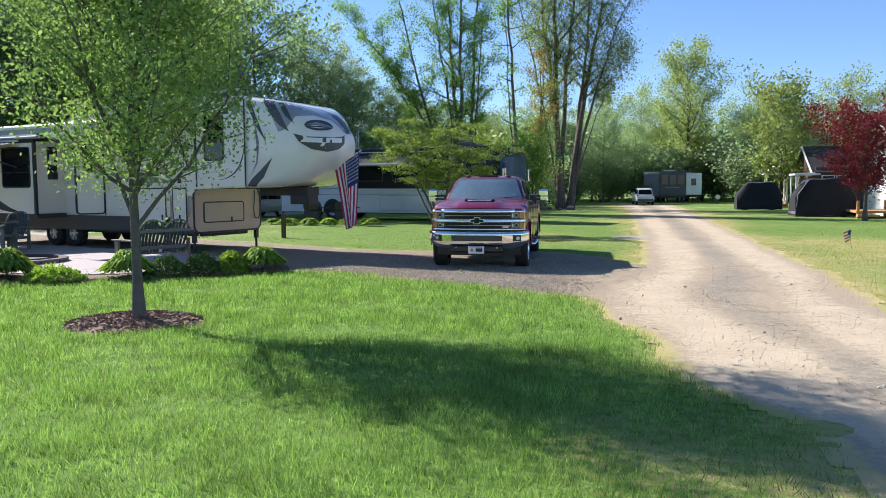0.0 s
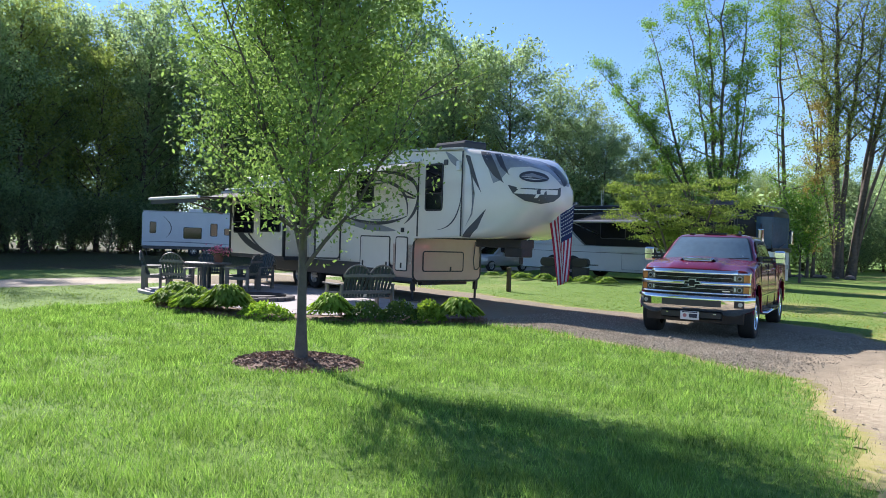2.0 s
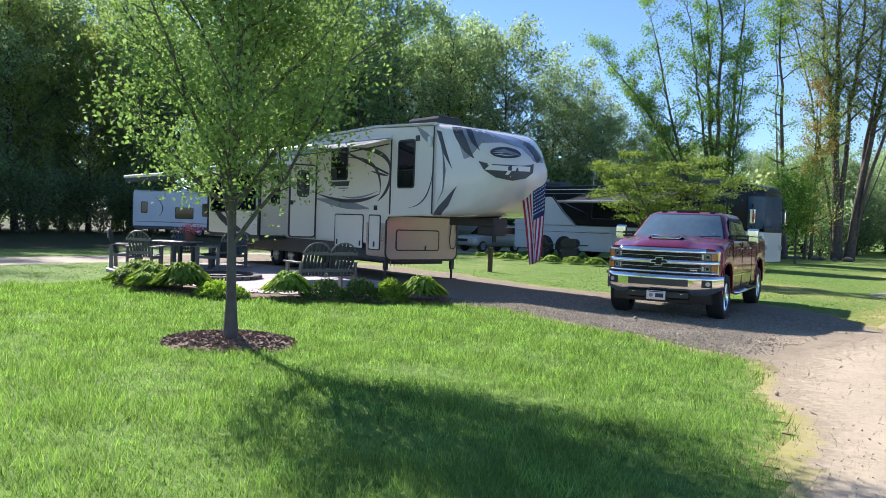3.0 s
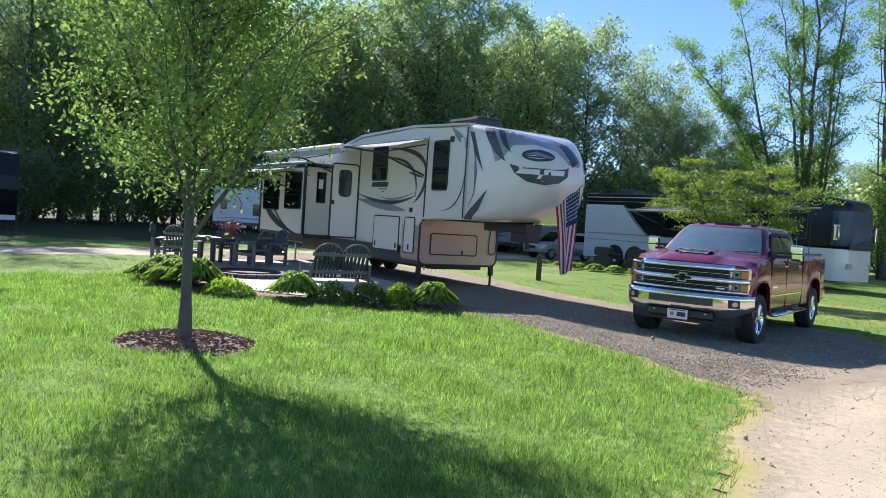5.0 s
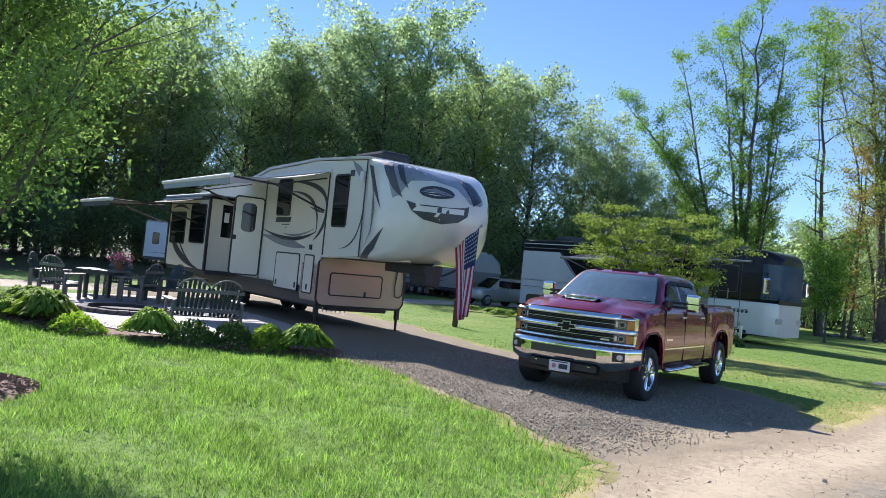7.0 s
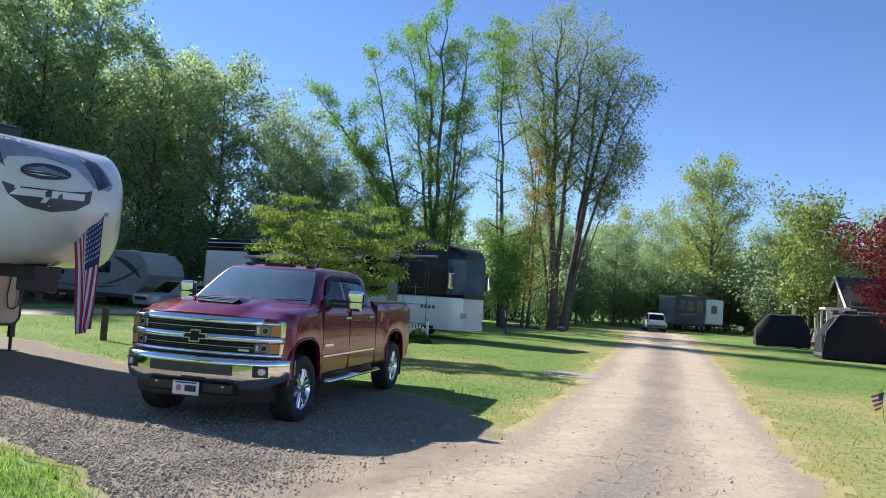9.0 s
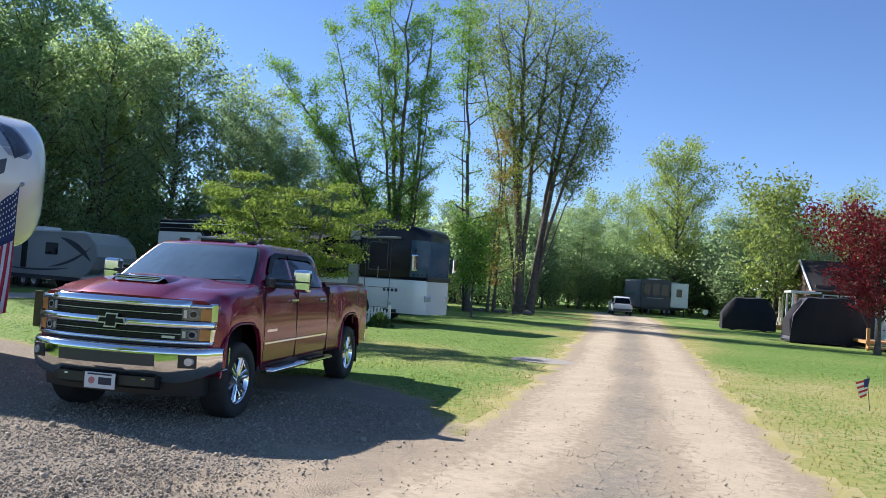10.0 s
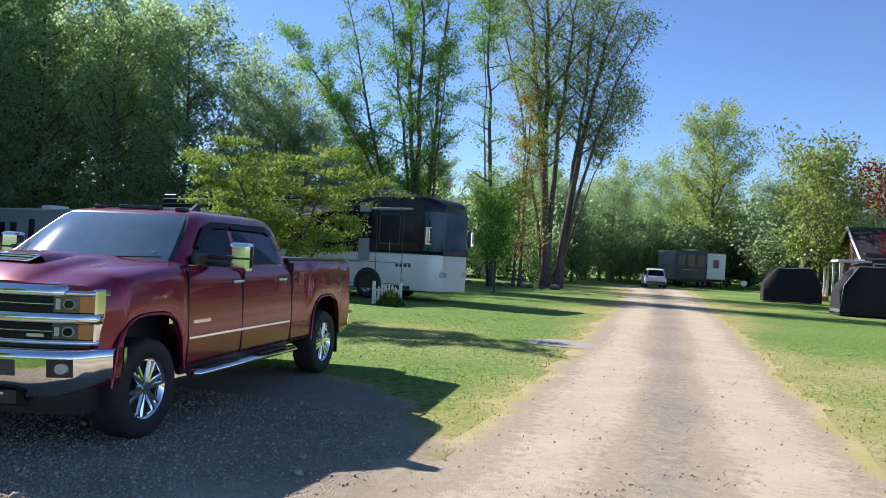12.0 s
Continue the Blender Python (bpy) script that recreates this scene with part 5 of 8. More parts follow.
# ---- motor coach: x forward, y away from the road side, front near corner at the origin ----
def coach():
    t = thing("motor_coach", pose(-6.45, 35.0, 0, 0, 0, -10), "long white and black motor coach with dark windshield", "motorhome")
    L, W, H = 13.4, 2.55, 3.62

    def ring(x, w, z0, z1, r):
        r = min(r, w * 0.95)
        return [(x, W / 2 + y, z) for y, z in rounded(-w, w, z0, z1, r, 5)]

    def shell(z0, z1, name, mat, r, label, nose=1.0):
        rings = [ring(-L, 1.22, z0, z1, r), ring(-L + 0.06, 1.27, z0, z1, r), ring(-1.0, 1.275, z0, z1, r)]
        for i in range(1, 9):
            q = i / 8
            rings.append(ring(-1.0 + 1.0 * q * nose, 1.275 * (1 - 0.34 * q ** 4), z0, z1 - (0.30 * q ** 3 if z1 > 3 else 0), r + (0.2 * q if z1 > 3 else 0)))
        return part(name, loft(rings, True, True), mat, t, label, True)
    low = shell(0.38, 1.62, "lower_body", "coach white", 0.03, "white lower body")
    up = shell(1.622, H, "upper_body", "coach black", 0.10, "gloss black upper body", 0.97)
    for ob in (low, up):
        ob.data.set_sharp_from_angle(angle=radians(30))
    # rear white panel with a sloping edge
    part("rear_panel", slab([(-L + 0.05, 1.60), (-9.3, 1.60), (-10.1, 2.2), (-10.9, 3.05), (-L + 0.05, 3.05)], -0.012, 0.02), "coach white", t, "white rear side panel")
    part("panel_edge", swoosh([(-9.2, 1.6), (-10.0, 2.2), (-10.8, 3.08)], 0.09, -0.016), "silver", t)
    part("lower_stripe", box(-L + 0.1, -0.9, -0.012, 0.004, 1.60, 1.635), "silver", t, "silver waist stripe")
    part("lower_line", box(-L + 0.1, -1.0, -0.006, 0.004, 1.28, 1.30), "charcoal", t)
    part("roof_line", box(-L + 0.1, -4.0, -0.03, 0.004, 3.40, 3.44), "white", t, "white roof rail")
    part("roof_line", box(-L + 0.1, -3.6, -0.02, 0.004, 3.20, 3.23), "silver", t)
    # slide-out column seen as a white post with dark panel
    part("slide_column", box(-3.15, -2.72, -0.10, 0.02, 1.34, 2.10, 0.01), "silver", t, "pale slide-out end column")
    part("slide_column_top", box(-3.15, -2.72, -0.10, 0.02, 3.02, 3.36, 0.01), "silver", t)
    part("slide_column_glass", box(-3.15, -2.72, -0.09, 0.02, 2.10, 3.02, 0.005), "coach black", t)
    part("slide_side", box(-8.6, -3.15, -0.06, 0.02, 1.34, 1.60, 0.02), "coach white", t)
    part("slide_wall", box(-8.6, -3.15, -0.07, 0.02, 1.625, 3.30, 0.02), "coach black", t, "black slide-out wall")
    # windows on the side
    for s0, s1, z0, z1 in ((-8.3, -6.9, 2.0, 2.9), (-6.3, -4.7, 2.0, 2.9), (-4.4, -3.4, 2.0, 2.8), (-2.3, -1.5, 1.95, 2.95)):
        y = -0.075 if s1 < -3.2 else -0.008
        w = part("window", slab(rounded(s0, s1, z0, z1, 0.1), y - 0.012, y + 0.02), "coach glass", t, "dark coach window")
        part("window_frame", frame_slab(s0 - 0.03, s1 + 0.03, z0 - 0.03, z1 + 0.03, 0.1, 0.035, y - 0.018, y + 0.01), "charcoal", w)
    # entry door with chrome grab rail
    part("entry_door_seam", frame_slab(-2.45, -1.35, 0.55, 3.1, 0.08, 0.02, -0.012, 0.0), "charcoal", t)
    part("grab_rail", rod((-1.85, -0.06, 1.65), (-1.85, -0.06, 2.05), 0.016), "chrome", t, "chrome grab rail")
    part("door_awning", box(-2.6, -0.95, -0.16, 0.0, 3.10, 3.18, 0.03), "silver", t, "folded door awning")
    # windshield wrapping the nose
    from mathutils.bvhtree import BVHTree
    tree = BVHTree.FromPolygons([v.co.copy() for v in up.data.vertices], [tuple(p.vertices) for p in up.data.polygons])
    rows = []
    for z in (1.74, 1.95, 2.2, 2.45, 2.7, 2.92, 3.08):
        row = []
        for k in range(31):
            a = radians(-64 + 128 * k / 30)
            d = Vector((math.cos(a), math.sin(a), 0))
            o = Vector((-1.15, W / 2, z))
            hit = tree.ray_cast(o + d * 4, -d)
            row.append(hit[0] + d * 0.015)
        rows.append(row)
    # its blue reflection is part of the material colour
    ws = part("windshield", loft(rows), "coach windshield", t, "wide dark wraparound windshield", True)
    part("windshield_wiper", rod((0.06, 0.9, 1.75), (0.04, 1.6, 1.95), 0.015), "black", ws)
    part("front_mask", box(-0.02, 0.05, 0.35, 2.2, 1.60, 1.78, 0.03), "black", t)
    for y in (-0.24, W + 0.24):
        m = new("mirror")
        m.parent = t
        part("mirror_arm", rod((-0.35, 0.05 if y < 0 else W - 0.05, 2.75), (-0.2, y, 2.55), 0.03), "black", m)
        part("mirror_shell", box(-0.30, -0.12, y - 0.12, y + 0.12, 1.95, 2.55, 0.05), "chrome", m, "tall chrome mirror")
    for i in range(4):
        part("marker_oval", slab(rounded(-1.62 + 0.17 * i, -1.50 + 0.17 * i, 1.16, 1.27, 0.045), -0.014, 0.0), "charcoal", t)
    part("fog_lamp", rod((-1.3, -0.02, 0.72), (-1.3, 0.02, 0.72), 0.06, None, 12), "lens", t)
    for y0 in (0.35, W - 0.75):
        part("headlight", box(-0.12, 0.02, y0, y0 + 0.4, 0.85, 1.08, 0.05), "lens", t, "coach headlight")
    for x in (-4.3, -5.7, -7.1):
        part("bay_door_seam", frame_slab(x, x + 1.3, 0.5, 1.26, 0.03, 0.015, -0.008, 0.0), "silver", t)
    for x in (-2.75, -10.0, -11.25):
        arch = [(x + 0.58 * math.cos(math.pi * i / 14), 0.5 + 0.58 * math.sin(math.pi * i / 14)) for i in range(15)] + [(x - 0.58, 0.36), (x + 0.58, 0.36)]
        part("wheel_arch", slab(arch, -0.014, 0.3), "black", t, "dark wheel arch")
        wheel(t, "wheel", pose(x, 0.12, 0.5, 0, 0, 180), 0.5, 0.28, 10, 0.58, "steel")
        wheel(t, "wheel", pose(x, W - 0.12, 0.5), 0.5, 0.28, 10, 0.58, "steel")
    part("underframe", box(-L + 0.4, -0.5, 0.3, W - 0.3, 0.34, 0.5), "iron", t)
    part("leveling_jack", rod((-1.9, 0.5, 0.0), (-1.9, 0.5, 0.4), 0.06), "steel", t)
    part("tool_bay", box(-2.0, -1.0, -0.01, 0.2, 0.40, 0.52), "black", t)
    # roof things
    for x in (-11.5, -6.8, -2.6):
        part("roof_unit", box(x - 0.5, x + 0.5, 0.8, 1.7, 3.60, 3.88, 0.08), "charcoal", t, "dark roof air conditioner")
    part("antenna", rod((-9.0, 1.0, 3.6), (-9.0, 1.0, 4.6), 0.012, None, 5), "steel", t)
    part("antenna", rod((-9.3, 1.3, 3.6), (-9.3, 1.3, 4.5), 0.012, None, 5), "steel", t)
    # big side awning
    rings = []
    for i in range(7):
        q = i / 6
        rings.append([(-8.6 + 5.0 * j / 8, -0.1 - 2.2 * q, 3.28 - 0.55 * q - 0.06 * math.sin(math.pi * q)) for j in range(9)])
    bm = loft(rings)
    bmesh.ops.solidify(bm, geom=bm.faces, thickness=0.015)
    aw = part("awning", bm, "darkfabric", t, "extended dark side awning", True)
    part("roller", rod((-8.7, -2.3, 2.73), (-3.5, -2.3, 2.73), 0.06), "silver", aw)
    for x in (-8.5, -3.7):
        part("awning_arm", rod((x, -0.08, 2.2), (x, -2.3, 2.73), 0.03), "steel", aw)
    return t


coach()

# ---- trees ----
def leaf_quads(centres, size, rng, narrow=0.55, droop=0.3):
    """Folded diamond leaves round the given points."""
    n = len(centres)
    d = rng.normal(size=(n, 3))
    d[:, 2] -= droop
    d /= np.linalg.norm(d, axis=1)[:, None]
    u = np.cross(d, rng.normal(size=(n, 3)))
    u /= np.linalg.norm(u, axis=1)[:, None]
    s = size * rng.uniform(0.6, 1.35, n)[:, None]
    a = centres - d * s * 0.5
    c = centres + d * s * 0.5
    b = centres + u * s * narrow * 0.5 - d * s * 0.05
    e = centres - u * s * narrow * 0.5 - d * s * 0.05
    return np.stack([a, b, c, e], 1).reshape(-1, 3)


def grow(seed, height, spread, crown_base, trunk_r, limbs, twigs, shape, rise=0.9, stems=1, lean=0.04, stem_spread=0.12, top=0.97):
    """Limb polylines of a tree at the origin and the points where foliage sits."""
    rnd = random.Random(seed)
    lines, spots = [], []
    for st in range(stems):
        az = 2 * math.pi * st / stems + rnd.uniform(-0.5, 0.5)
        off = stem_spread if stems > 1 else 0
        h = height * (1 if st == 0 else rnd.uniform(0.72, 0.96))
        trunk = []
        bx, by = rnd.uniform(-lean, lean), rnd.uniform(-lean, lean)
        n = 11
        wx, wy = rnd.uniform(0, 6), rnd.uniform(0, 6)
        for i in range(n):
            q = i / (n - 1)
            r = trunk_r * (0.75 if stems > 1 else 1) * ((1 - q) ** 0.8 * 0.93 + 0.03) * (1 + 0.45 * max(0, 0.06 - q) / 0.06)
            o = off * h * q ** 0.8
            p = Vector((math.cos(az) * o + bx * h * q + 0.012 * h * math.sin(wx + 5 * q) * q, math.sin(az) * o + by * h * q + 0.012 * h * math.sin(wy + 4 * q) * q, h * top * q))
            trunk.append((p, r))
        lines.append(trunk)
        for k in range(limbs):
            f = crown_base + (0.97 - crown_base) * ((k + rnd.random()) / limbs)
            g = f * (n - 1)
            i = min(int(g), n - 2)
            p0 = trunk[i][0].lerp(trunk[i + 1][0], g - i)
            r0 = trunk[i][1] * 0.55
            ang = k * 2.4 + rnd.uniform(-0.5, 0.5) + st
            reach = spread * shape((f - crown_base) / (1 - crown_base)) * rnd.uniform(0.7, 1.15)
            d = Vector((math.cos(ang), math.sin(ang), rise * rnd.uniform(0.6, 1.3)))
            line = [(p0, r0)]
            p = p0.copy()
            for j in range(1, 6):
                p = p + Vector((d.x, d.y, d.z * (1 + 0.12 * j))) * (reach / 5 / max(0.6, math.sqrt(1 + rise * rise * 0.5))) + Vector((rnd.uniform(-1, 1), rnd.uniform(-1, 1), rnd.uniform(-0.6, 0.6))) * reach * 0.035
                line.append((p.copy(), r0 * (1 - j / 5.6)))
            lines.append(line)
            for j in range(1, 6):
                spots.append((line[j][0], reach))
            for w in range(twigs):
                q = rnd.uniform(0.12, 0.98)
                g2 = q * 5
                i2 = min(int(g2), 4)
                s0 = line[i2][0].lerp(line[i2 + 1][0], g2 - i2)
                sd = Vector((d.x + rnd.uniform(-1.1, 1.1), d.y + rnd.uniform(-1.1, 1.1), d.z * 0.6 + rnd.uniform(-0.35, 0.7))).normalized()
                ln = reach * rnd.uniform(0.22, 0.45)
                s1, s2 = s0 + sd * ln * 0.5, s0 + sd * ln + Vector((0, 0, 0.05 * ln))
                lines.append([(s0, r0 * 0.35), (s1, r0 * 0.22), (s2, r0 * 0.08)])
                spots += [(s1, reach), (s2, reach), (s2.lerp(s1, 0.5), reach)]
    return lines, spots


def make_tree(name, m, label, leaf, seed, n_leaf, leaf_size, clump, bark="bark", narrow=0.55, skip=0.0, group="", category="tree", flat=0.8, **kw):
    t = thing(name, m, label, category, group)
    lines, spots = grow(seed, **kw)
    V, F = tubes(lines, 7)
    raw("trunk", V, F, bark, t, "bark-covered trunk and limbs", True)
    rng = np.random.RandomState(seed)
    P = np.array([s[0][:] for s in spots])
    keep = rng.uniform(size=len(P)) >= skip
    P = P[keep]
    k = rng.randint(0, len(P), n_leaf)
    c = P[k] + rng.normal(size=(n_leaf, 3)) * clump * np.array([1, 1, flat])
    c[:, 2] = np.maximum(c[:, 2], 0.15)
    quads("crown", leaf_quads(c, leaf_size, rng, narrow), 4, leaf, t, "leafy crown of small leaves")
    return t


def branch_tree(name, m, label, leaf, seed, stems, n_leaf, leaf_size, clump, limbs=14, twigs=5, rise=0.9, bark="bark", narrow=0.5, category="tree", flat=0.8, sparse=0.0):
    """A tree of several stems. Each stem: foot x, y; bend x, z; top x, y, z; radius; reach of its limbs; share of bare length."""
    rnd = random.Random(seed)
    t = thing(name, m, label, category)
    lines, spots = [], []
    for sx, sy, bx, bz, tx, ty, tz, r, reach0, bare in stems:
        n = 13
        stem = []
        for i in range(n):
            q = i / (n - 1)
            x = (1 - q) ** 2 * sx + 2 * q * (1 - q) * bx + q * q * tx
            z = 2 * q * (1 - q) * bz + q * q * tz
            y = sy + (ty - sy) * q
            k = 0.010 * tz * q
            p = Vector((x + k * rnd.uniform(-1, 1), y + k * rnd.uniform(-1, 1), z))
            stem.append((p, r * ((1 - q) ** 0.75 * 0.95 + 0.05) * (1 + 0.5 * max(0, 0.07 - q) / 0.07)))
        lines.append(stem)
        for k in range(limbs):
            f = bare + (0.985 - bare) * (k + rnd.random()) / limbs
            g = f * (n - 1)
            i = min(int(g), n - 2)
            p0 = stem[i][0].lerp(stem[i + 1][0], g - i)
            r0 = max(stem[i][1] * 0.5, 0.012)
            a = k * 2.4 + rnd.uniform(-0.6, 0.6)
            reach = reach0 * (0.45 + 0.65 * math.sin(math.pi * min(1, max(0.05, (f - bare) / (1 - bare)) * 0.85 + 0.08))) * rnd.uniform(0.55, 1.2)
            d = Vector((math.cos(a), math.sin(a), rise * rnd.uniform(0.5, 1.4))).normalized()
            line, p = [(p0, r0)], p0.copy()
            for j in range(1, 6):
                d = (d + Vector((rnd.uniform(-0.22, 0.22), rnd.uniform(-0.22, 0.22), 0.06 * rise + rnd.uniform(-0.12, 0.12)))).normalized()
                p = p + d * (reach / 5)
                line.append((p.copy(), r0 * (1 - j / 5.7)))
                if j > 1 and rnd.random() > sparse:
                    spots.append(p.copy())
            lines.append(line)
            for w in range(twigs):
                g2 = rnd.uniform(0.9, 4.95)
                i2 = min(int(g2), 4)
                s0 = line[i2][0].lerp(line[i2 + 1][0], g2 - i2)
                sd = (d + Vector((rnd.uniform(-1, 1), rnd.uniform(-1, 1), rnd.uniform(-0.5, 0.5)))).normalized()
                s1 = s0 + sd * reach * rnd.uniform(0.16, 0.34)
                lines.append([(s0, r0 * 0.3), (s1, r0 * 0.1)])
                if rnd.random() > sparse:
                    spots += [s1.copy(), s0.lerp(s1, 0.6)]
    V, F = tubes(lines, 6)
    raw("trunk", V, F, bark, t, "bark-covered trunk and limbs", True)
    rng = np.random.RandomState(seed)
    P = np.array([p[:] for p in spots])
    k = rng.randint(0, len(P), n_leaf)
    c = P[k] + rng.normal(size=(n_leaf, 3)) * clump * np.array([1, 1, flat])
    c[:, 2] = np.maximum(c[:, 2], 0.15)
    quads("crown", leaf_quads(c, leaf_size, rng, narrow), 4, leaf, t, "leafy crown of small leaves")
    return t


OVAL = lambda f: math.sin(math.pi * min(max(0.12 + 0.80 * f, 0), 1)) ** 0.7
COLUMN = lambda f: 0.55 + 0.45 * math.sin(math.pi * (0.15 + 0.75 * f))
EGG = lambda f: max(0.25, 1.05 - 0.75 * f ** 1.3)
UMBRELLA = lambda f: 0.5 + 0.5 * f

make_tree("young_tree", pose(-5.42, 7.86, 0.03, 0, 0, 40), "young shade tree with fresh green leaves in bark mulch", LEAF["young"], 3, 52000, 0.062, 0.20, "youngbark",
          height=5.7, spread=2.15, crown_base=0.21, trunk_r=0.07, limbs=40, twigs=8, shape=EGG, rise=1.2, lean=0.01)
branch_tree("lacy_tree", pose(-7.2, 26.3, 0), "low spreading yellow-green lacy tree beside the coach", LEAF["maple"], 9,
            [(0, 0, -0.5, 2.0, -2.5, 0.4, 3.9, 0.06, 1.15, 0.5), (0, 0, -0.2, 2.2, -1.3, -0.7, 4.1, 0.06, 1.21, 0.5), (0.05, 0, 0.3, 2.0, 0.3, 0.8, 4.1, 0.06, 1.26, 0.45),
             (0.05, 0, 0.9, 2.0, 1.5, -0.4, 3.9, 0.06, 1.15, 0.45), (0, 0.1, 0.6, 1.6, 2.1, 0.7, 3.3, 0.05, 1.03, 0.45), (0, 0, -1.0, 1.6, -1.9, 0.9, 3.2, 0.05, 1.03, 0.5), (0, 0, 0.2, 1.8, 0.9, 0.0, 3.2, 0.05, 1.15, 0.4)],
            26000, 0.08, 0.14, 12, 7, 0.12, "bark", 0.45, flat=0.28, sparse=0.42)
branch_tree("tall_multi_stem_tree", pose(-12.3, 48, 0), "tall many-stemmed tree with leaning limbs and glossy green leaves", LEAF["poplar"], 15,
            [(-0.2, 0, -0.6, 9, -1.7, 0.4, 17.9, 0.17, 2.17, 0.20), (0.2, 0.2, 0.6, 9, 0.9, 0.8, 17.0, 0.16, 1.96, 0.16), (0.0, -0.2, 0.0, 9, -0.3, -0.6, 18.3, 0.18, 2.03, 0.18),
             (-0.4, 0, -2.6, 6.5, -5.3, 0.5, 16.3, 0.14, 1.89, 0.30), (-0.5, 0.3, -2.0, 7.0, -8.6, -0.5, 13.6, 0.12, 1.96, 0.42), (-0.4, -0.3, -2.2, 5.0, -6.6, 0.8, 10.9, 0.09, 1.59, 0.45),
             (0.3, 0, 0.9, 6, 1.5, -0.5, 12.5, 0.10, 1.45, 0.22), (-0.1, 0, -1.2, 9, -3.2, 0.9, 17.2, 0.12, 1.74, 0.42)],
            50000, 0.14, 0.23, 20, 6, 0.95, "bark", 0.42, sparse=0.12)
branch_tree("thin_tall_tree", pose(-9.6, 53, 0), "slender tall tree with sparse dark leaves", LEAF["poplar"], 33,
            [(0, 0, -0.7, 9, -1.2, 0.3, 18.6, 0.17, 1.70, 0.18), (-0.3, 0.1, -0.9, 9, -1.6, 0.3, 19.5, 0.07, 1.20, 0.7)],
            8000, 0.15, 0.24, 26, 5, 0.25, "bark", 0.42, sparse=0.3)
branch_tree("cottonwood_tree", pose(-7.4, 57, 0), "huge thick-trunked tree with airy spring crown", LEAF["light"], 21,
            [(0, 0, -0.4, 10, -2.6, 0.5, 20.3, 0.24, 2.90, 0.34), (0, 0.1, -0.5, 10, -0.4, -0.6, 20.8, 0.29, 3.04, 0.34), (0.1, 0, 0.0, 10, 1.3, 0.8, 20.2, 0.22, 2.90, 0.42),
             (-0.1, 0, -1.0, 8, -4.4, 0.2, 19.6, 0.12, 2.17, 0.6), (-1.3, -1.2, -1.2, 7, -0.9, -1.0, 14.5, 0.11, 2.17, 0.15)],
            27000, 0.15, 0.42, 22, 7, 0.85, "bark", 0.5, sparse=0.1)
branch_tree("cottonwood_tree", pose(-6.7, 57.2, 0), "huge thick-trunked leaning tree with airy spring crown", LEAF["light"], 22,
            [(0, 0, 0.6, 9, 2.9, 0.5, 17.9, 0.26, 2.75, 0.42), (0.1, 0.2, 0.9, 8, 4.6, -0.6, 15.9, 0.16, 2.32, 0.52), (0, 0, 0.7, 9, 1.6, 0.9, 18.4, 0.19, 2.46, 0.48), (0.1, 0, 0.9, 6, 4.2, 0.6, 11.8, 0.07, 1.30, 0.6)],
            18000, 0.15, 0.40, 20, 7, 0.85, "bark", 0.5, sparse=0.1)
branch_tree("rusty_sapling", pose(-8.9, 55, 0), "slim sapling with rusty green young leaves", LEAF["rust"], 35,
            [(0, 0, 0.2, 5, 0.5, 0, 11.5, 0.10, 1.3, 0.15)], 3500, 0.15, 0.2, 22, 4, 0.5, sparse=0.2)
make_tree("round_sapling", pose(-7.35, 45.5, 0), "small round-headed sapling on the lawn", LEAF["poplar"], 41, 4500, 0.15, 0.22, "youngbark",
          height=4.1, spread=1.5, crown_base=0.3, trunk_r=0.06, limbs=22, twigs=6, shape=OVAL, rise=1.0, lean=0.01)
make_tree("red_leaf_tree", pose(9.55, 41.0, 0), "burgundy-leaved ornamental tree beside the house", LEAF["red"], 51, 15000, 0.12, 0.22, "bark",
          height=4.7, spread=2.5, crown_base=0.24, trunk_r=0.11, limbs=26, twigs=8, shape=OVAL, rise=0.75, lean=0.02)
make_tree("cover_side_tree", pose(8.0, 61, 0), "leafy green tree behind the covered cart", LEAF["light"], 53, 7000, 0.24, 0.42, "bark",
          height=8.4, spread=3.0, crown_base=0.2, trunk_r=0.12, limbs=22, twigs=6, shape=OVAL, rise=0.8, lean=0.02)

# woodland, from a few grown trees set out along its edge
kinds = []
for i, (seed, lf, h, sp, cb, n) in enumerate(((61, "woods", 17.0, 3.6, 0.10, 8200), (62, "woods", 15.5, 4.0, 0.14, 8200), (63, "light", 16.0, 3.4, 0.18, 6500), (64, "woods", 17.5, 3.3, 0.22, 7000))):
    kinds.append(make_tree("woodland_tree", pose(-46 - 5 * i, 12 + 9 * i, 0, 0, 0, 50 * i), "tall dense woodland tree in spring leaf", LEAF[lf], seed, int(n * 1.9), 0.225, 0.36, "bark", group="woodland trees",
                           height=h, spread=sp, crown_base=cb, trunk_r=0.2, limbs=34, twigs=5, shape=COLUMN, rise=0.75, lean=0.03))
shrub = make_tree("woodland_shrub", pose(-40, 10, 0), "leafy undergrowth shrub at the wood's edge", LEAF["woods"], 71, 3600, 0.19, 0.34, "bark", group="woodland shrubs", category="shrub",
                  height=3.2, spread=2.0, crown_base=0.05, trunk_r=0.04, limbs=16, twigs=4, shape=OVAL, rise=0.9, stems=3, stem_spread=0.3)
EDGE = [(-47, -2), (-46, 8), (-46, 18), (-50, 27), (-49, 36), (-41, 43), (-32.5, 48), (-27, 51.5)]
rnd = random.Random(5)
steps = []
for (xa, ya), (xb, yb) in zip(EDGE, EDGE[1:]):
    n = max(1, round(math.hypot(xb - xa, yb - ya) / 3.4))
    steps += [(xa + (xb - xa) * i / n, ya + (yb - ya) * i / n) for i in range(n)]
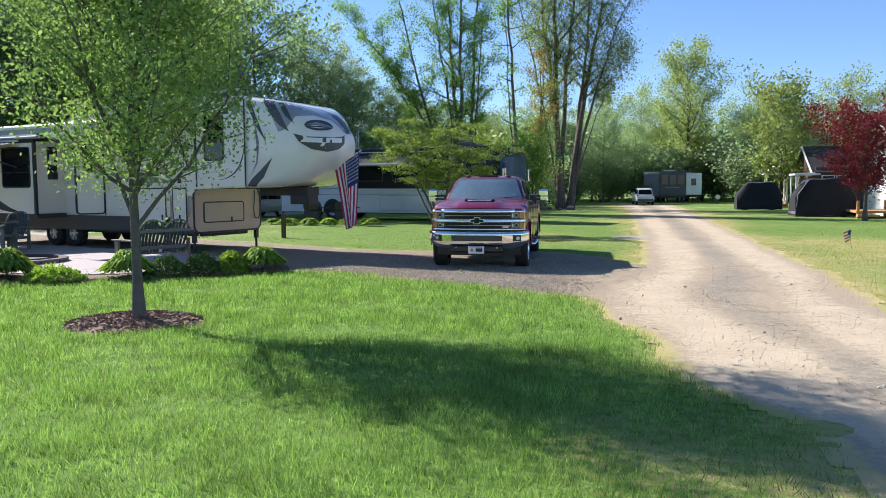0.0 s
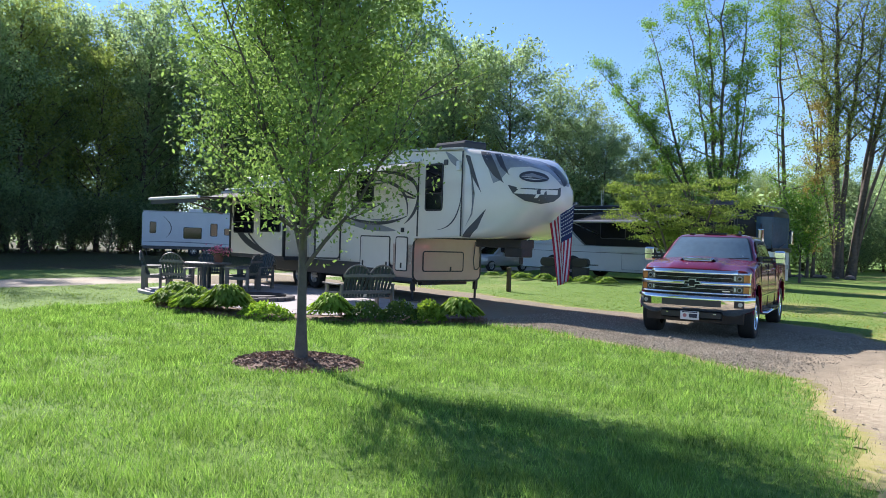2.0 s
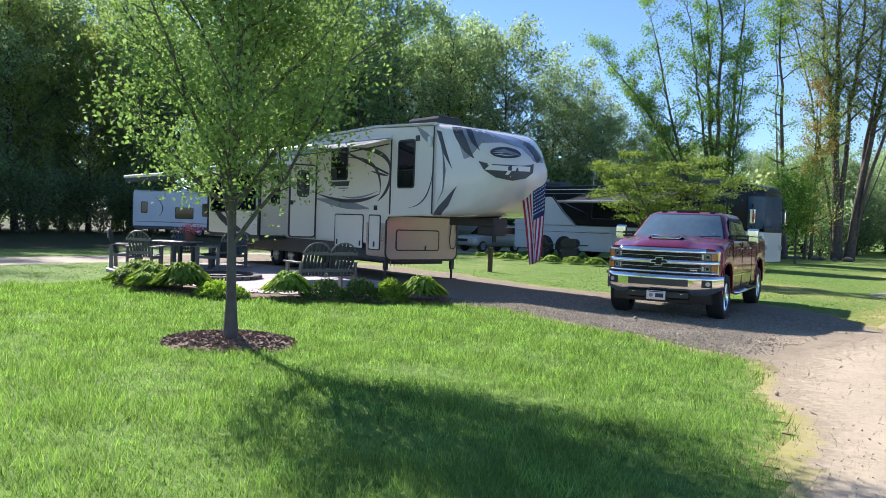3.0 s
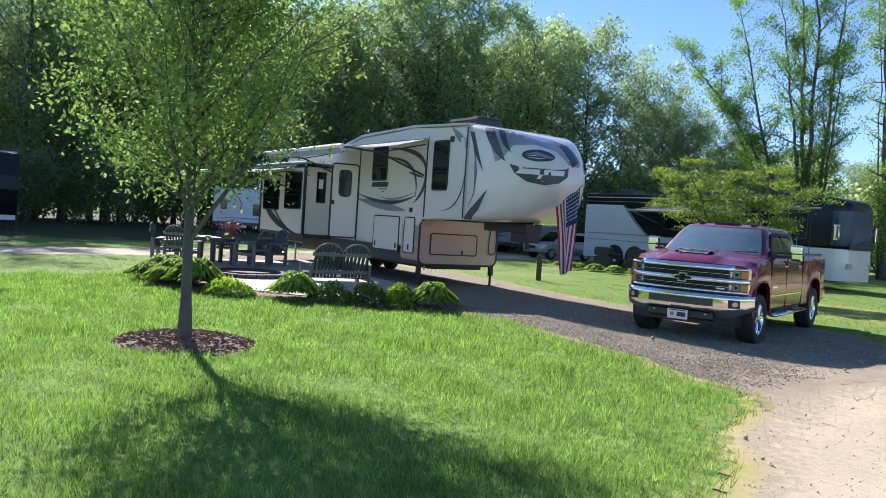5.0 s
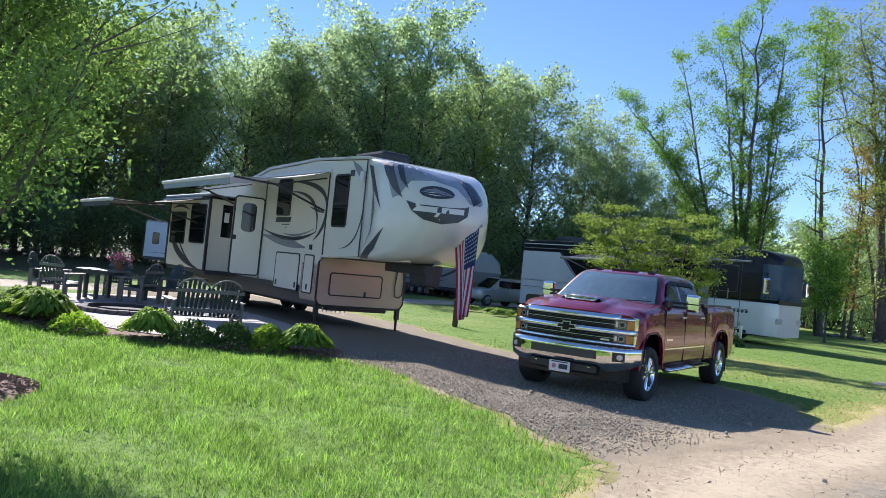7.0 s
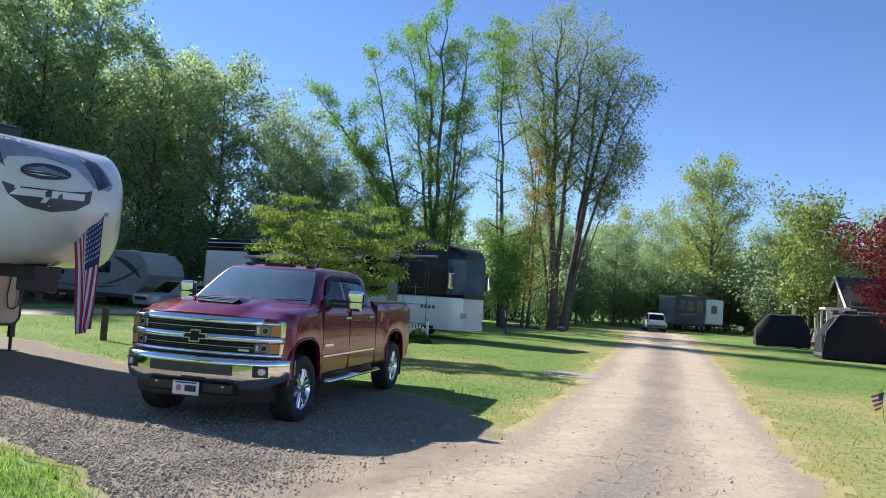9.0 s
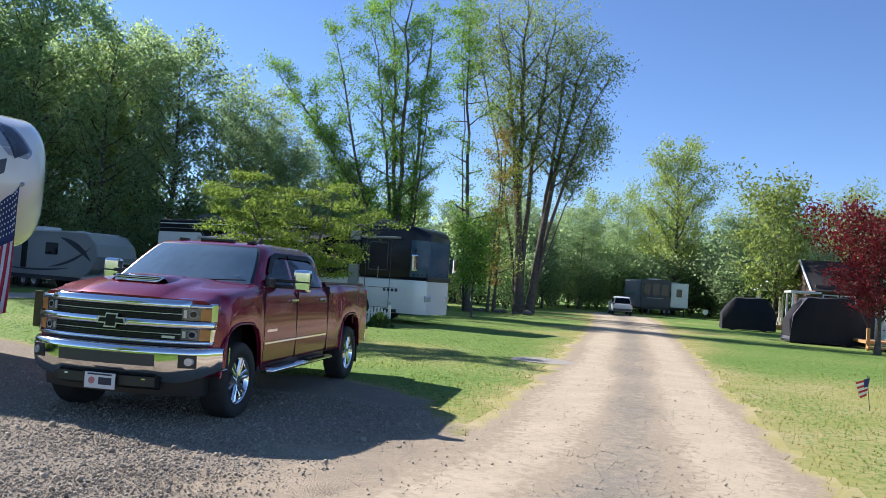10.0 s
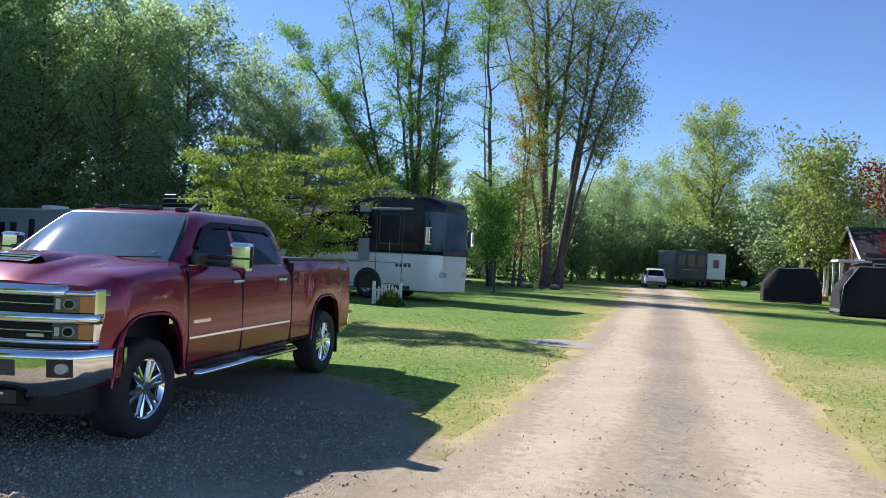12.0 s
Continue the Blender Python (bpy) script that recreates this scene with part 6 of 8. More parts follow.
for i, (x, y) in enumerate(steps):
    for row in range(2 if y < 24 else 3):
        px, py = x - row * (8.5 if y < 24 else 4.2) + rnd.uniform(-1.2, 1.2), y + row * (3.4 if y > 38 else 1.2) + rnd.uniform(-1.2, 1.2)
        k = kinds[rnd.randrange(4)]
        c = copy_thing(k, pose(px, py, 0, rnd.uniform(-2, 2), rnd.uniform(-2, 2), rnd.uniform(0, 360)))
        s = rnd.uniform(0.86, 1.1) * (1.0 if y > 12 else 0.95) * (0.88 if row and y < 24 else 1.06 if y > 36 else 1.0)
        c.scale = (s, s, s * rnd.uniform(0.95, 1.05))
    for row in range(3):
        c = copy_thing(shrub, pose(x + 2.0 - 4.5 * row + rnd.uniform(-1, 1), y + rnd.uniform(-1.5, 1.5) + (3 * row if y > 38 else 0), 0, 0, 0, rnd.uniform(0, 360)))
        c.scale = [rnd.uniform(0.7, 1.1) * (1 + 0.25 * row)] * 3
# trees behind the multi-stem tree, lower
for x, y, s in ((-22.5, 53, 0.6), (-19.5, 55, 0.5), (-16.5, 58, 0.4), (-20, 60, 0.5), (-14, 66, 0.4), (-25, 58, 0.7), (-24.5, 53, 0.72), (-18.3, 56.5, 0.4), (-23, 60, 0.6), (-17, 62, 0.42), (-27.5, 55, 0.9)):
    c = copy_thing(kinds[2 if x > -21 else 1], pose(x, y, 0, 0, 0, rnd.uniform(0, 360)))
    c.scale = (s * 1.05, s * 1.05, s)
for i in range(12):
    c = copy_thing(shrub, pose(-29 + 1.25 * i + rnd.uniform(-0.5, 0.5), 51.5 + 0.5 * i + rnd.uniform(-1, 1), 0, 0, 0, rnd.uniform(0, 360)))
    s = rnd.uniform(1.2, 1.7)
    c.scale = (s * 1.1, s * 1.1, s)
# light far trees past the end of the road
far = make_tree("far_spring_tree", pose(10, 100, 0), "pale green spring tree far off", LEAF["pale"], 81, 8500, 0.22, 0.5, "bark", group="far trees", skip=0.2,
                height=12.5, spread=3.6, crown_base=0.15, trunk_r=0.17, limbs=22, twigs=4, shape=OVAL, rise=0.8, lean=0.03)
bare = make_tree("bare_far_tree", pose(16.0, 92, 0), "far tree nearly bare with brown twigs", LEAF["light"], 83, 700, 0.3, 0.5, "bark", group="far trees", skip=0.3,
                 height=13.0, spread=3.0, crown_base=0.25, trunk_r=0.17, limbs=22, twigs=6, shape=OVAL, rise=1.3, stems=2)
tall = make_tree("tall_far_tree", pose(1.6, 86, 0), "tall broad tree beyond the parked camper", LEAF["light"], 85, 15000, 0.22, 0.45, "bark",
                 height=15.6, spread=3.9, crown_base=0.2, trunk_r=0.26, limbs=30, twigs=6, shape=OVAL, rise=0.8, lean=0.01)
for x, y, s in ((-7, 92, 0.95), (-3.5, 97, 1.0), (-1, 93, 0.8), (1.5, 99, 1.0), (8.5, 95, 0.75), (12, 96, 0.8), (19, 97, 1.02), (22.5, 92, 0.95), (26, 99, 1.1), (30, 94, 1.05), (34, 99, 1.1), (-11, 95, 0.8),
                (-15, 90, 0.75), (-19, 84, 0.75), (38, 88, 1.2), (42, 82, 1.2), (46, 90, 1.2), (15, 104, 1.0), (6, 106, 0.9), (-24, 78, 0.8)):
    c = copy_thing(far, pose(x, y, 0, 0, 0, rnd.uniform(0, 360)))
    c.scale = (s, s, s * rnd.uniform(0.9, 1.08))
for x, y, s in ((13.5, 99, 0.95), (18.5, 90, 0.85)):
    copy_thing(bare, pose(x, y, 0, 0, 0, rnd.uniform(0, 360))).scale = (s, s, s)
darkfar = [copy_thing(kinds[0], pose(x, y, 0, 0, 0, rnd.uniform(0, 360))) for x, y in ((-6.5, 80), (-11, 76), (-3.5, 84), (7.5, 83), (11, 84), (14, 82), (1.0, 90), (10, 90), (20, 84), (26, 86))]
for c in darkfar:
    s = rnd.uniform(0.38, 0.55)
    c.scale = (s * 1.15, s * 1.15, s)
for x, y in ((-9, 78), (-6, 82), (-1.5, 88), (-3, 86), (6.5, 86), (9, 82), (12, 79), (15, 78), (5, 90), (18, 80), (-13, 74), (-16, 72), (-9.5, 63), (-12, 61)):
    c = copy_thing(shrub, pose(x, y, 0, 0, 0, rnd.uniform(0, 360)))
    s = rnd.uniform(1.0, 1.5)
    c.scale = (s, s, s)
# dark undergrowth that closes the far view under the trees
for i in range(64):
    x = -24 + 56 * (i % 32 + rnd.random()) / 32
    y = (84 if i < 32 else 101) + rnd.uniform(-3, 3) + (4 if -4 < x < 6 else 0) - (8 if x < -10 else 0)
    c = copy_thing(shrub, pose(x, y, 0, 0, 0, rnd.uniform(0, 360)))
    s = rnd.uniform(1.1, 1.6) if i < 32 else rnd.uniform(1.7, 2.3)
    c.scale = (s * 1.25, s * 1.25, s)
for x, y, s in ((-15.5, 70, 0.45), (-13, 74, 0.5), (-17.5, 76, 0.55), (-11, 71, 0.4), (-9, 75, 0.45), (-20, 70, 0.55), (-13.5, 80, 0.6), (-8, 84, 0.5)):
    c = copy_thing(kinds[(int(-x) + int(y)) % 2], pose(x, y, 0, 0, 0, rnd.uniform(0, 360)))
    c.scale = (s * 1.2, s * 1.2, s)

# ---- patio and garden ----
def polygon_slab(name, pts, z0, z1, mat, label, category="", kind="", bev=0.015):
    bm = bmesh.new()
    a = [bm.verts.new((x, y, z1)) for x, y in pts]
    f = bm.faces.new(a)
    r = bmesh.ops.extrude_face_region(bm, geom=[f])
    for v in r["geom"]:
        if isinstance(v, bmesh.types.BMVert):
            v.co.z = z0
    if bev:
        es = [e for e in bm.edges if e.verts[0].co.z == z1 and e.verts[1].co.z == z1]
        bmesh.ops.bevel(bm, geom=es, offset=bev, segments=2, affect="EDGES")
    ob = part(name, bm, mat)
    return tagged(ob, label, category, kind=kind)


def smooth_loop(pts, n=5):
    out = []
    k = len(pts)
    for i in range(k):
        p0, p1, p2, p3 = (Vector(pts[(i + d) % k]) for d in (-1, 0, 1, 2))
        for j in range(n):
            t = j / n
            out.append(tuple(0.5 * ((2 * p1) + (p2 - p0) * t + (2 * p0 - 5 * p1 + 4 * p2 - p3) * t * t + (3 * p1 - p0 - 3 * p2 + p3) * t ** 3)))
    return out


PATIO = smooth_loop([(-17.3, 13.2), (-15.0, 12.2), (-12.4, 11.7), (-10.2, 11.6), (-8.7, 12.4), (-8.0, 13.7), (-8.6, 15.2), (-11.0, 16.3), (-14.0, 17.0), (-17.4, 17.4)])
BED = smooth_loop([(-14.5, 12.4), (-13.45, 11.25), (-12.2, 10.62), (-10.4, 10.68), (-9.15, 11.2), (-8.05, 12.1), (-7.2, 13.1), (-6.7, 13.85), (-7.3, 14.3), (-8.1, 13.4), (-9.0, 12.3), (-10.3, 11.7), (-12.4, 11.9)])
patio = polygon_slab("patio", PATIO, -0.02, 0.075, "concrete", "pale concrete patio slab beside the camper", "patio", "structure")
for i, (a, b) in enumerate((((-15.2, 12.2), (-15.9, 17.2)), ((-12.6, 11.75), (-13.0, 16.75)), ((-10.3, 11.65), (-10.4, 16.0)), ((-17.2, 14.6), (-8.15, 14.2)))):
    d = Vector((b[0] - a[0], b[1] - a[1], 0))
    j = box(-0.008, d.length + 0.008, -0.008, 0.008, 0.07, 0.0765)
    ob = part("slab_joint", j, "stone", patio)
    ob.matrix_local = pose(a[0], a[1], 0, 0, 0, math.degrees(math.atan2(d.y, d.x)))
polygon_slab("plant_bed", BED, -0.02, 0.06, "mulch", "dark bark mulch bed along the patio", "plant bed", "structure", 0.03)


def chips(name, n, place, parent, seed, size=0.035):
    rng = np.random.RandomState(seed)
    c = place(rng, n)
    d = rng.normal(size=(n, 3)) * np.array([1, 1, 0.35])
    d /= np.linalg.norm(d, axis=1)[:, None]
    u = np.cross(d, rng.normal(size=(n, 3)))
    u /= np.linalg.norm(u, axis=1)[:, None]
    s = size * rng.uniform(0.5, 1.6, n)[:, None]
    v = np.stack([c - d * s, c + u * s * 0.35, c + d * s, c - u * s * 0.35], 1)
    quads(name, v, 4, M["mulch"], parent, "loose bark chips", "stuff")


def mound():
    t = thing("mulch_ring", pose(-5.55, 7.95, 0), "raised ring of brown bark mulch around the tree", "mulch")
    rings = []
    for i in range(9):
        q = i / 8
        row = []
        for k in range(41):
            a = 2 * math.pi * k / 40
            r = (0.98 + 0.06 * math.sin(3 * a + 1) + 0.04 * math.sin(7 * a)) * q
            row.append((r * math.cos(a) * 1.05, r * math.sin(a) * 0.92, -0.01 + 0.125 * (1 - q ** 2) ** 0.8 + 0.012 * math.sin(9 * a) * math.sin(6 * q)))
        rings.append(row)
    part("mulch_bed", loft(rings), "mulch", t, "", True)

    def place(rng, n):
        a, q = rng.uniform(0, 6.283, n), np.sqrt(rng.uniform(0, 1, n))
        return np.stack([q * np.cos(a) * 1.02, q * np.sin(a) * 0.9, 0.005 + 0.125 * (1 - q ** 2) ** 0.8], 1)
    chips("mulch_litter", 2600, place, t, 4)
    t.scale = (0.88, 0.88, 0.8)


mound()


def place_bed(rng, n):
    P = np.array(BED)
    i = rng.randint(0, len(P), n)
    p = P[i]
    p = p + rng.normal(size=(n, 2)) * 0.12
    return np.column_stack([p, rng.uniform(0.05, 0.08, n)])


chips("bark_chips", 2500, place_bed, None, 6)
tagged(bpy.data.objects["bark_chips"], "loose bark chips over the plant bed", "mulch", kind="stuff")


def hosta(name, m, r, h, leaves, leaf, mat, label, seed, group):
    """A rosette of broad arching leaves, each a curved blade of a few faces."""
    rnd = random.Random(seed)
    t = thing(name, m, label, "plant", group)
    V, F = [], []
    for k in range(leaves):
        a = k * 2.39996 + rnd.uniform(-0.3, 0.3)
        q = (k + 0.5) / leaves
        out = r * (0.25 + 0.75 * math.sqrt(q)) * rnd.uniform(0.8, 1.1)
        top = h * (1.0 - 0.62 * q) * rnd.uniform(0.85, 1.15)
        d, s = Vector((math.cos(a), math.sin(a), 0)), Vector((-math.sin(a), math.cos(a), 0))
        w = leaf * rnd.uniform(0.8, 1.2)
        base = len(V)
        stem = d * (out * 0.35)
        for i, wf in enumerate((0.10, 0.42, 0.5, 0.36, 0.03)):
            f = i / 4
            p = stem + d * (out * 0.65 * f) + Vector((0, 0, top * (0.55 + 0.75 * f - 0.75 * f * f) * (1 if f < 0.5 else 1 - 0.28 * (f - 0.5))))
            for side in (-1, 0, 1):
                V.append(p + s * (side * w * wf) + Vector((0, 0, 0.018 if side else 0)))
        for i in range(4):
            for c in range(2):
                b = base + i * 3 + c
                F.append((b, b + 1, b + 4, b + 3))
    raw("foliage", V, F, mat, t, "", True)
    return t


HOSTAS = [(-13.0, 11.35, 0.62, 0.50), (-12.15, 11.1, 0.55, 0.46), (-11.35, 11.05, 0.50, 0.42), (-10.75, 10.85, 0.60, 0.60), (-12.7, 10.8, 0.45, 0.34), (-8.75, 11.75, 0.50, 0.52), (-7.0, 13.55, 0.50, 0.50), (-13.9, 11.9, 0.5, 0.42), (-11.6, 10.6, 0.42, 0.34)]
for i, (x, y, r, h) in enumerate(HOSTAS):
    hosta("hosta", pose(x, y, 0.055, 0, 0, 40 * i), r * 1.05, h * 1.15, 480, 0.078 * r / 0.5, LEAF["hosta"], "bright yellow-green hosta clump in the bark bed", 100 + i, "hostas by the patio")
for i, (x, y) in enumerate(((-15.6, 30.4), (-14.7, 30.9), (-13.6, 30.6), (-12.7, 31.0), (-11.6, 30.7))):
    hosta("hosta", pose(x, y, 0.0, 0, 0, 33 * i), 0.5, 0.42, 110, 0.15, LEAF["hosta"], "yellow-green hosta on the lawn edge before the coach", 130 + i, "hostas before the coach")


def groundcover(name, m, rx, ry, h, n, mat, label, seed, size=0.075, category="plant"):
    t = thing(name, m, label, category)
    rng = np.random.RandomState(seed)
    a, q = rng.uniform(0, 6.283, n), np.sqrt(rng.uniform(0, 1, n))
    c = np.stack([rx * q * np.cos(a), ry * q * np.sin(a), 0.02 + h * (1 - q ** 2.2) * rng.uniform(0.45, 1.0, n) + 0.03 * np.sin(9 * a + 5 * q)], 1)
    quads("foliage", leaf_quads(c, size, rng, 0.45, -0.6), 4, mat, t, "")
    return t


groundcover("ground_cover", pose(-9.75, 10.98, 0.05, 0, 0, 12), 0.62, 0.36, 0.26, 1500, LEAF["hosta"], "low green ground cover at the bed's edge", 120)
groundcover("ground_cover", pose(-8.2, 12.15, 0.05, 0, 0, 50), 0.45, 0.36, 0.36, 1200, LEAF["cover"], "dusky green low plants in the bark bed", 121)
groundcover("ground_cover", pose(-7.75, 12.65, 0.05, 0, 0, 50), 0.42, 0.36, 0.40, 1200, LEAF["cover"], "dusky green low plants in the bark bed", 122)
groundcover("grassy_clump", pose(-7.4, 13.1, 0.05), 0.36, 0.34, 0.40, 1000, LEAF["hosta"], "narrow-leaved green clump in the bark bed", 123, 0.1)


def fire_pit():
    t = thing("fire_pit", pose(-12.9, 13.35, 0.07), "low dark round fire pit ring of stone blocks", "fire pit")
    blk = None
    for c in range(1):
        for k in range(26):
            a = 2 * math.pi * (k + 0.5 * c) / 26
            if blk is None:
                b = part("block", box(-0.10, 0.10, -0.098, 0.098, 0.0, 0.098, 0.018), "stone", t)
                blk = b
            else:
                b = new("block", blk.data)
                b.parent = t
            b.matrix_local = pose(0.85 * math.cos(a), 0.85 * math.sin(a), 0.10 * c, 0, 0, math.degrees(a)) @ Matrix.Diagonal((1, 1, 1 - 0.04 * (k % 3), 1))
    part("liner", loft([[(r * math.cos(2 * math.pi * i / 30), r * math.sin(2 * math.pi * i / 30), z) for r, z in ((0.74, 0.12), (0.74, 0.0), (0.71, 0.0), (0.71, 0.12))] for i in range(31)]), "iron", t, "rusty steel liner")
    part("ash", rod((0, 0, 0.0), (0, 0, 0.05), 0.72, None, 24), "stone", t)


fire_pit()


def fan_back(parent, x0, w, z0, z1, y0, lean, mat, slats=7):
    """Slats of a rounded fan back between x0 and x0 + w."""
    for i in range(slats):
        q = (i + 0.5) / slats
        cx = x0 + w * q
        top = z1 - (z1 - z0) * 0.30 * (2 * q - 1) ** 2
        bx = x0 + w * (0.5 + (q - 0.5) * 0.86)
        bm = loft([[(bx - 0.024, y0, z0), (bx + 0.024, y0, z0), (bx + 0.024, y0 + 0.022, z0), (bx - 0.024, y0 + 0.022, z0)],
                   [(cx - 0.026, y0 + lean * 0.6, z0 + (top - z0) * 0.6), (cx + 0.026, y0 + lean * 0.6, z0 + (top - z0) * 0.6), (cx + 0.026, y0 + lean * 0.6 + 0.022, z0 + (top - z0) * 0.6), (cx - 0.026, y0 + lean * 0.6 + 0.022, z0 + (top - z0) * 0.6)],
                   [(cx - 0.025, y0 + lean, top), (cx + 0.025, y0 + lean, top), (cx + 0.025, y0 + lean + 0.022, top), (cx - 0.025, y0 + lean + 0.022, top)]], True, True)
        part("back_slat", bm, mat, parent)


def seat_thing(name, m, seats, label, group=""):
    """Poly lumber seat, fan backs; its front looks to -y, backs lean to +y."""
    t = thing(name, m, label, "bench" if seats > 1 else "chair", group)
    w = 0.56 * seats + 0.06
    for s in range(seats):
        fan_back(t, -w / 2 + 0.03 + s * 0.56, 0.56, 0.36, 1.0, 0.24, 0.22, "poly")
        rim = bmesh.new()
        cx = -w / 2 + 0.03 + s * 0.56 + 0.28
        pts = [(cx + 0.27 * math.cos(math.pi * i / 10), 0.25 + 0.23 * ((0.80 + 0.20 * math.sin(math.pi * i / 10)) ), 0.80 + 0.21 * math.sin(math.pi * i / 10)) for i in range(11)]
        for a, b in zip(pts, pts[1:]):
            rod_in(rim, a, b, 0.018, None, 6)
        part("back_rim", rim, "polylight", t, "pale rounded top rail")
    for z, y in ((0.46, 0.30), (0.80, 0.43)):
        part("back_rail", box(-w / 2, w / 2, y, y + 0.035, z - 0.035, z + 0.035, 0.006), "polylight", t)
    for i in range(6):
        y = -0.30 + 0.10 * i
        part("seat_slat", box(-w / 2 + 0.03, w / 2 - 0.03, y, y + 0.085, 0.40 - 0.012 * i, 0.425 - 0.012 * i, 0.006), "poly", t)
    for x in (-w / 2, w / 2):
        part("armrest", box(x - 0.07, x + 0.07, -0.38, 0.34, 0.60, 0.63, 0.01), "polylight", t, "pale flat armrest")
        part("front_leg", box(x - 0.022, x + 0.022, -0.34, -0.22, 0.0, 0.60, 0.006), "polylight", t)
        lg = loft([[(x - 0.02, 0.30, 0.0), (x + 0.02, 0.30, 0.0), (x + 0.02, 0.40, 0.0), (x - 0.02, 0.40, 0.0)], [(x - 0.02, 0.32, 0.62), (x + 0.02, 0.32, 0.62), (x + 0.02, 0.40, 0.62), (x - 0.02, 0.40, 0.62)]], True, True)
        part("back_leg", lg, "polylight", t)
        part("side_rail", box(x - 0.018, x + 0.018, -0.30, 0.36, 0.30, 0.38, 0.005), "polylight", t)
    return t


seat_thing("garden_bench", pose(-9.05, 12.85, 0.075, 0, 0, 251), 2, "grey-green double fan-back garden bench seen from behind")
CH = [(-15.25, 14.85, 290), (-15.75, 15.75, 5), (-15.75, 13.15, 215), (-16.9, 13.35, 140), (-17.1, 15.2, 60)]
first = None
for x, y, a in CH:
    if first is None:
        first = seat_thing("patio_chair", pose(x, y, 0.075, 0, 0, a), 1, "dark grey-green fan-back patio chair at the table", "chairs round the patio table")
    else:
        copy_thing(first, pose(x, y, 0.075, 0, 0, a))


def table():
    t = thing("patio_table", pose(-16.15, 14.35, 0.075), "round grey-green poly patio table", "table")
    for i in range(9):
        y = -0.6 + 0.135 * i
        w = math.sqrt(max(0.02, 0.62 ** 2 - (y + 0.06) ** 2))
        part("table_slat", box(-w, w, y, y + 0.125, 0.70, 0.735, 0.008), "polylight", t)
    part("apron", loft([[(r * math.cos(2 * math.pi * i / 24), r * math.sin(2 * math.pi * i / 24), z) for r, z in ((0.5, 0.70), (0.5, 0.62), (0.47, 0.62), (0.47, 0.70))] for i in range(25)]), "poly", t)
    for a in (45, 135, 225, 315):
        x, y = 0.42 * math.cos(radians(a)), 0.42 * math.sin(radians(a))
        part("leg", box(x - 0.045, x + 0.045, y - 0.045, y + 0.045, 0.0, 0.70, 0.008), "poly", t)


table()


def flower_pot():
    t = thing("flower_pot", pose(-16.1, 14.7, 0.81), "clay pot of pink flowers on the patio table", "flower pot")
    part("pot", loft([[(r * math.cos(2 * math.pi * i / 18), r * math.sin(2 * math.pi * i / 18), z) for r, z in ((0.0, 0.0), (0.10, 0.0), (0.135, 0.18), (0.15, 0.18), (0.15, 0.21), (0.12, 0.21), (0.0, 0.19))] for i in range(19)]), "pot", t)
    rng = np.random.RandomState(8)
    c = rng.normal(size=(260, 3)) * np.array([0.13, 0.13, 0.07]) + np.array([0, 0, 0.33])
    quads("petals", leaf_quads(c, 0.05, rng, 0.9), 4, M["flower"], t, "pink petals", "stuff")
    c = rng.normal(size=(160, 3)) * np.array([0.11, 0.11, 0.06]) + np.array([0, 0, 0.25])
    quads("foliage", leaf_quads(c, 0.06, rng, 0.6), 4, LEAF["cover"], t)


flower_pot()

# ---- the sites beyond ----
def travel_trailer(name, m, L, H, W, wall, low, label, windows, stripes, nose=0.6):
    """A box trailer; its seen side is y = 0, its nose at x = L."""
    t = thing(name, m, label, "camper")
    out = [(0, 0.62), (L - 0.1, 0.62), (L + nose * 0.55, 1.1), (L + nose, 1.75), (L + nose * 0.75, 2.35), (L, H - 0.06), (L - 0.6, H), (0.12, H), (0, H - 0.1)]
    part("body", slab(out, 0, W, 0.04), wall, t, "pale trailer body")
    part("roof_edge", slab([(0.05, H - 0.02), (L - 0.6, H - 0.02), (L - 0.6, H + 0.05), (0.05, H + 0.05)], -0.03, W + 0.03), "roof", t)
    part("skirt", box(0.05, L, 0.03, W - 0.03, 0.45, 0.66, 0.02), low, t)
    for s0, s1, z0, z1 in windows:
        w = part("window", slab(rounded(s0, s1, z0, z1, 0.06), -0.015, 0.02), "glass", t, "dark trailer window")
        part("window_frame", frame_slab(s0 - 0.03, s1 + 0.03, z0 - 0.03, z1 + 0.03, 0.07, 0.035, -0.02, 0.01), "black", w)
    for a, b, c, w, mm in stripes:
        part("stripe", swoosh(curve_pts(a, b, c), w, -0.006), mm, t)
    for x in (L * 0.45, L * 0.45 + 0.85):
        wheel(t, "wheel", pose(x, 0.15, 0.36, 0, 0, 180), 0.36, 0.2, 6, 0.55, "steel")
        wheel(t, "wheel", pose(x, W - 0.15, 0.36), 0.36, 0.2, 6, 0.55, "steel")
    for x in (0.3, L - 0.3):
        for y in (0.3, W - 0.3):
            part("stabiliser", rod((x, y, 0), (x, y, 0.5), 0.035), "iron", t)
    part("hitch", rod((L, W / 2, 0.55), (L + 1.2, W / 2, 0.5), 0.06), "iron", t)
    part("roof_unit", box(L * 0.4, L * 0.4 + 0.9, W * 0.3, W * 0.7, H, H + 0.28, 0.06), "white", t)
    part("ridge_vent", box(L * 0.75, L * 0.75 + 0.4, W * 0.4, W * 0.6, H, H + 0.12, 0.03), "white", t)
    return t


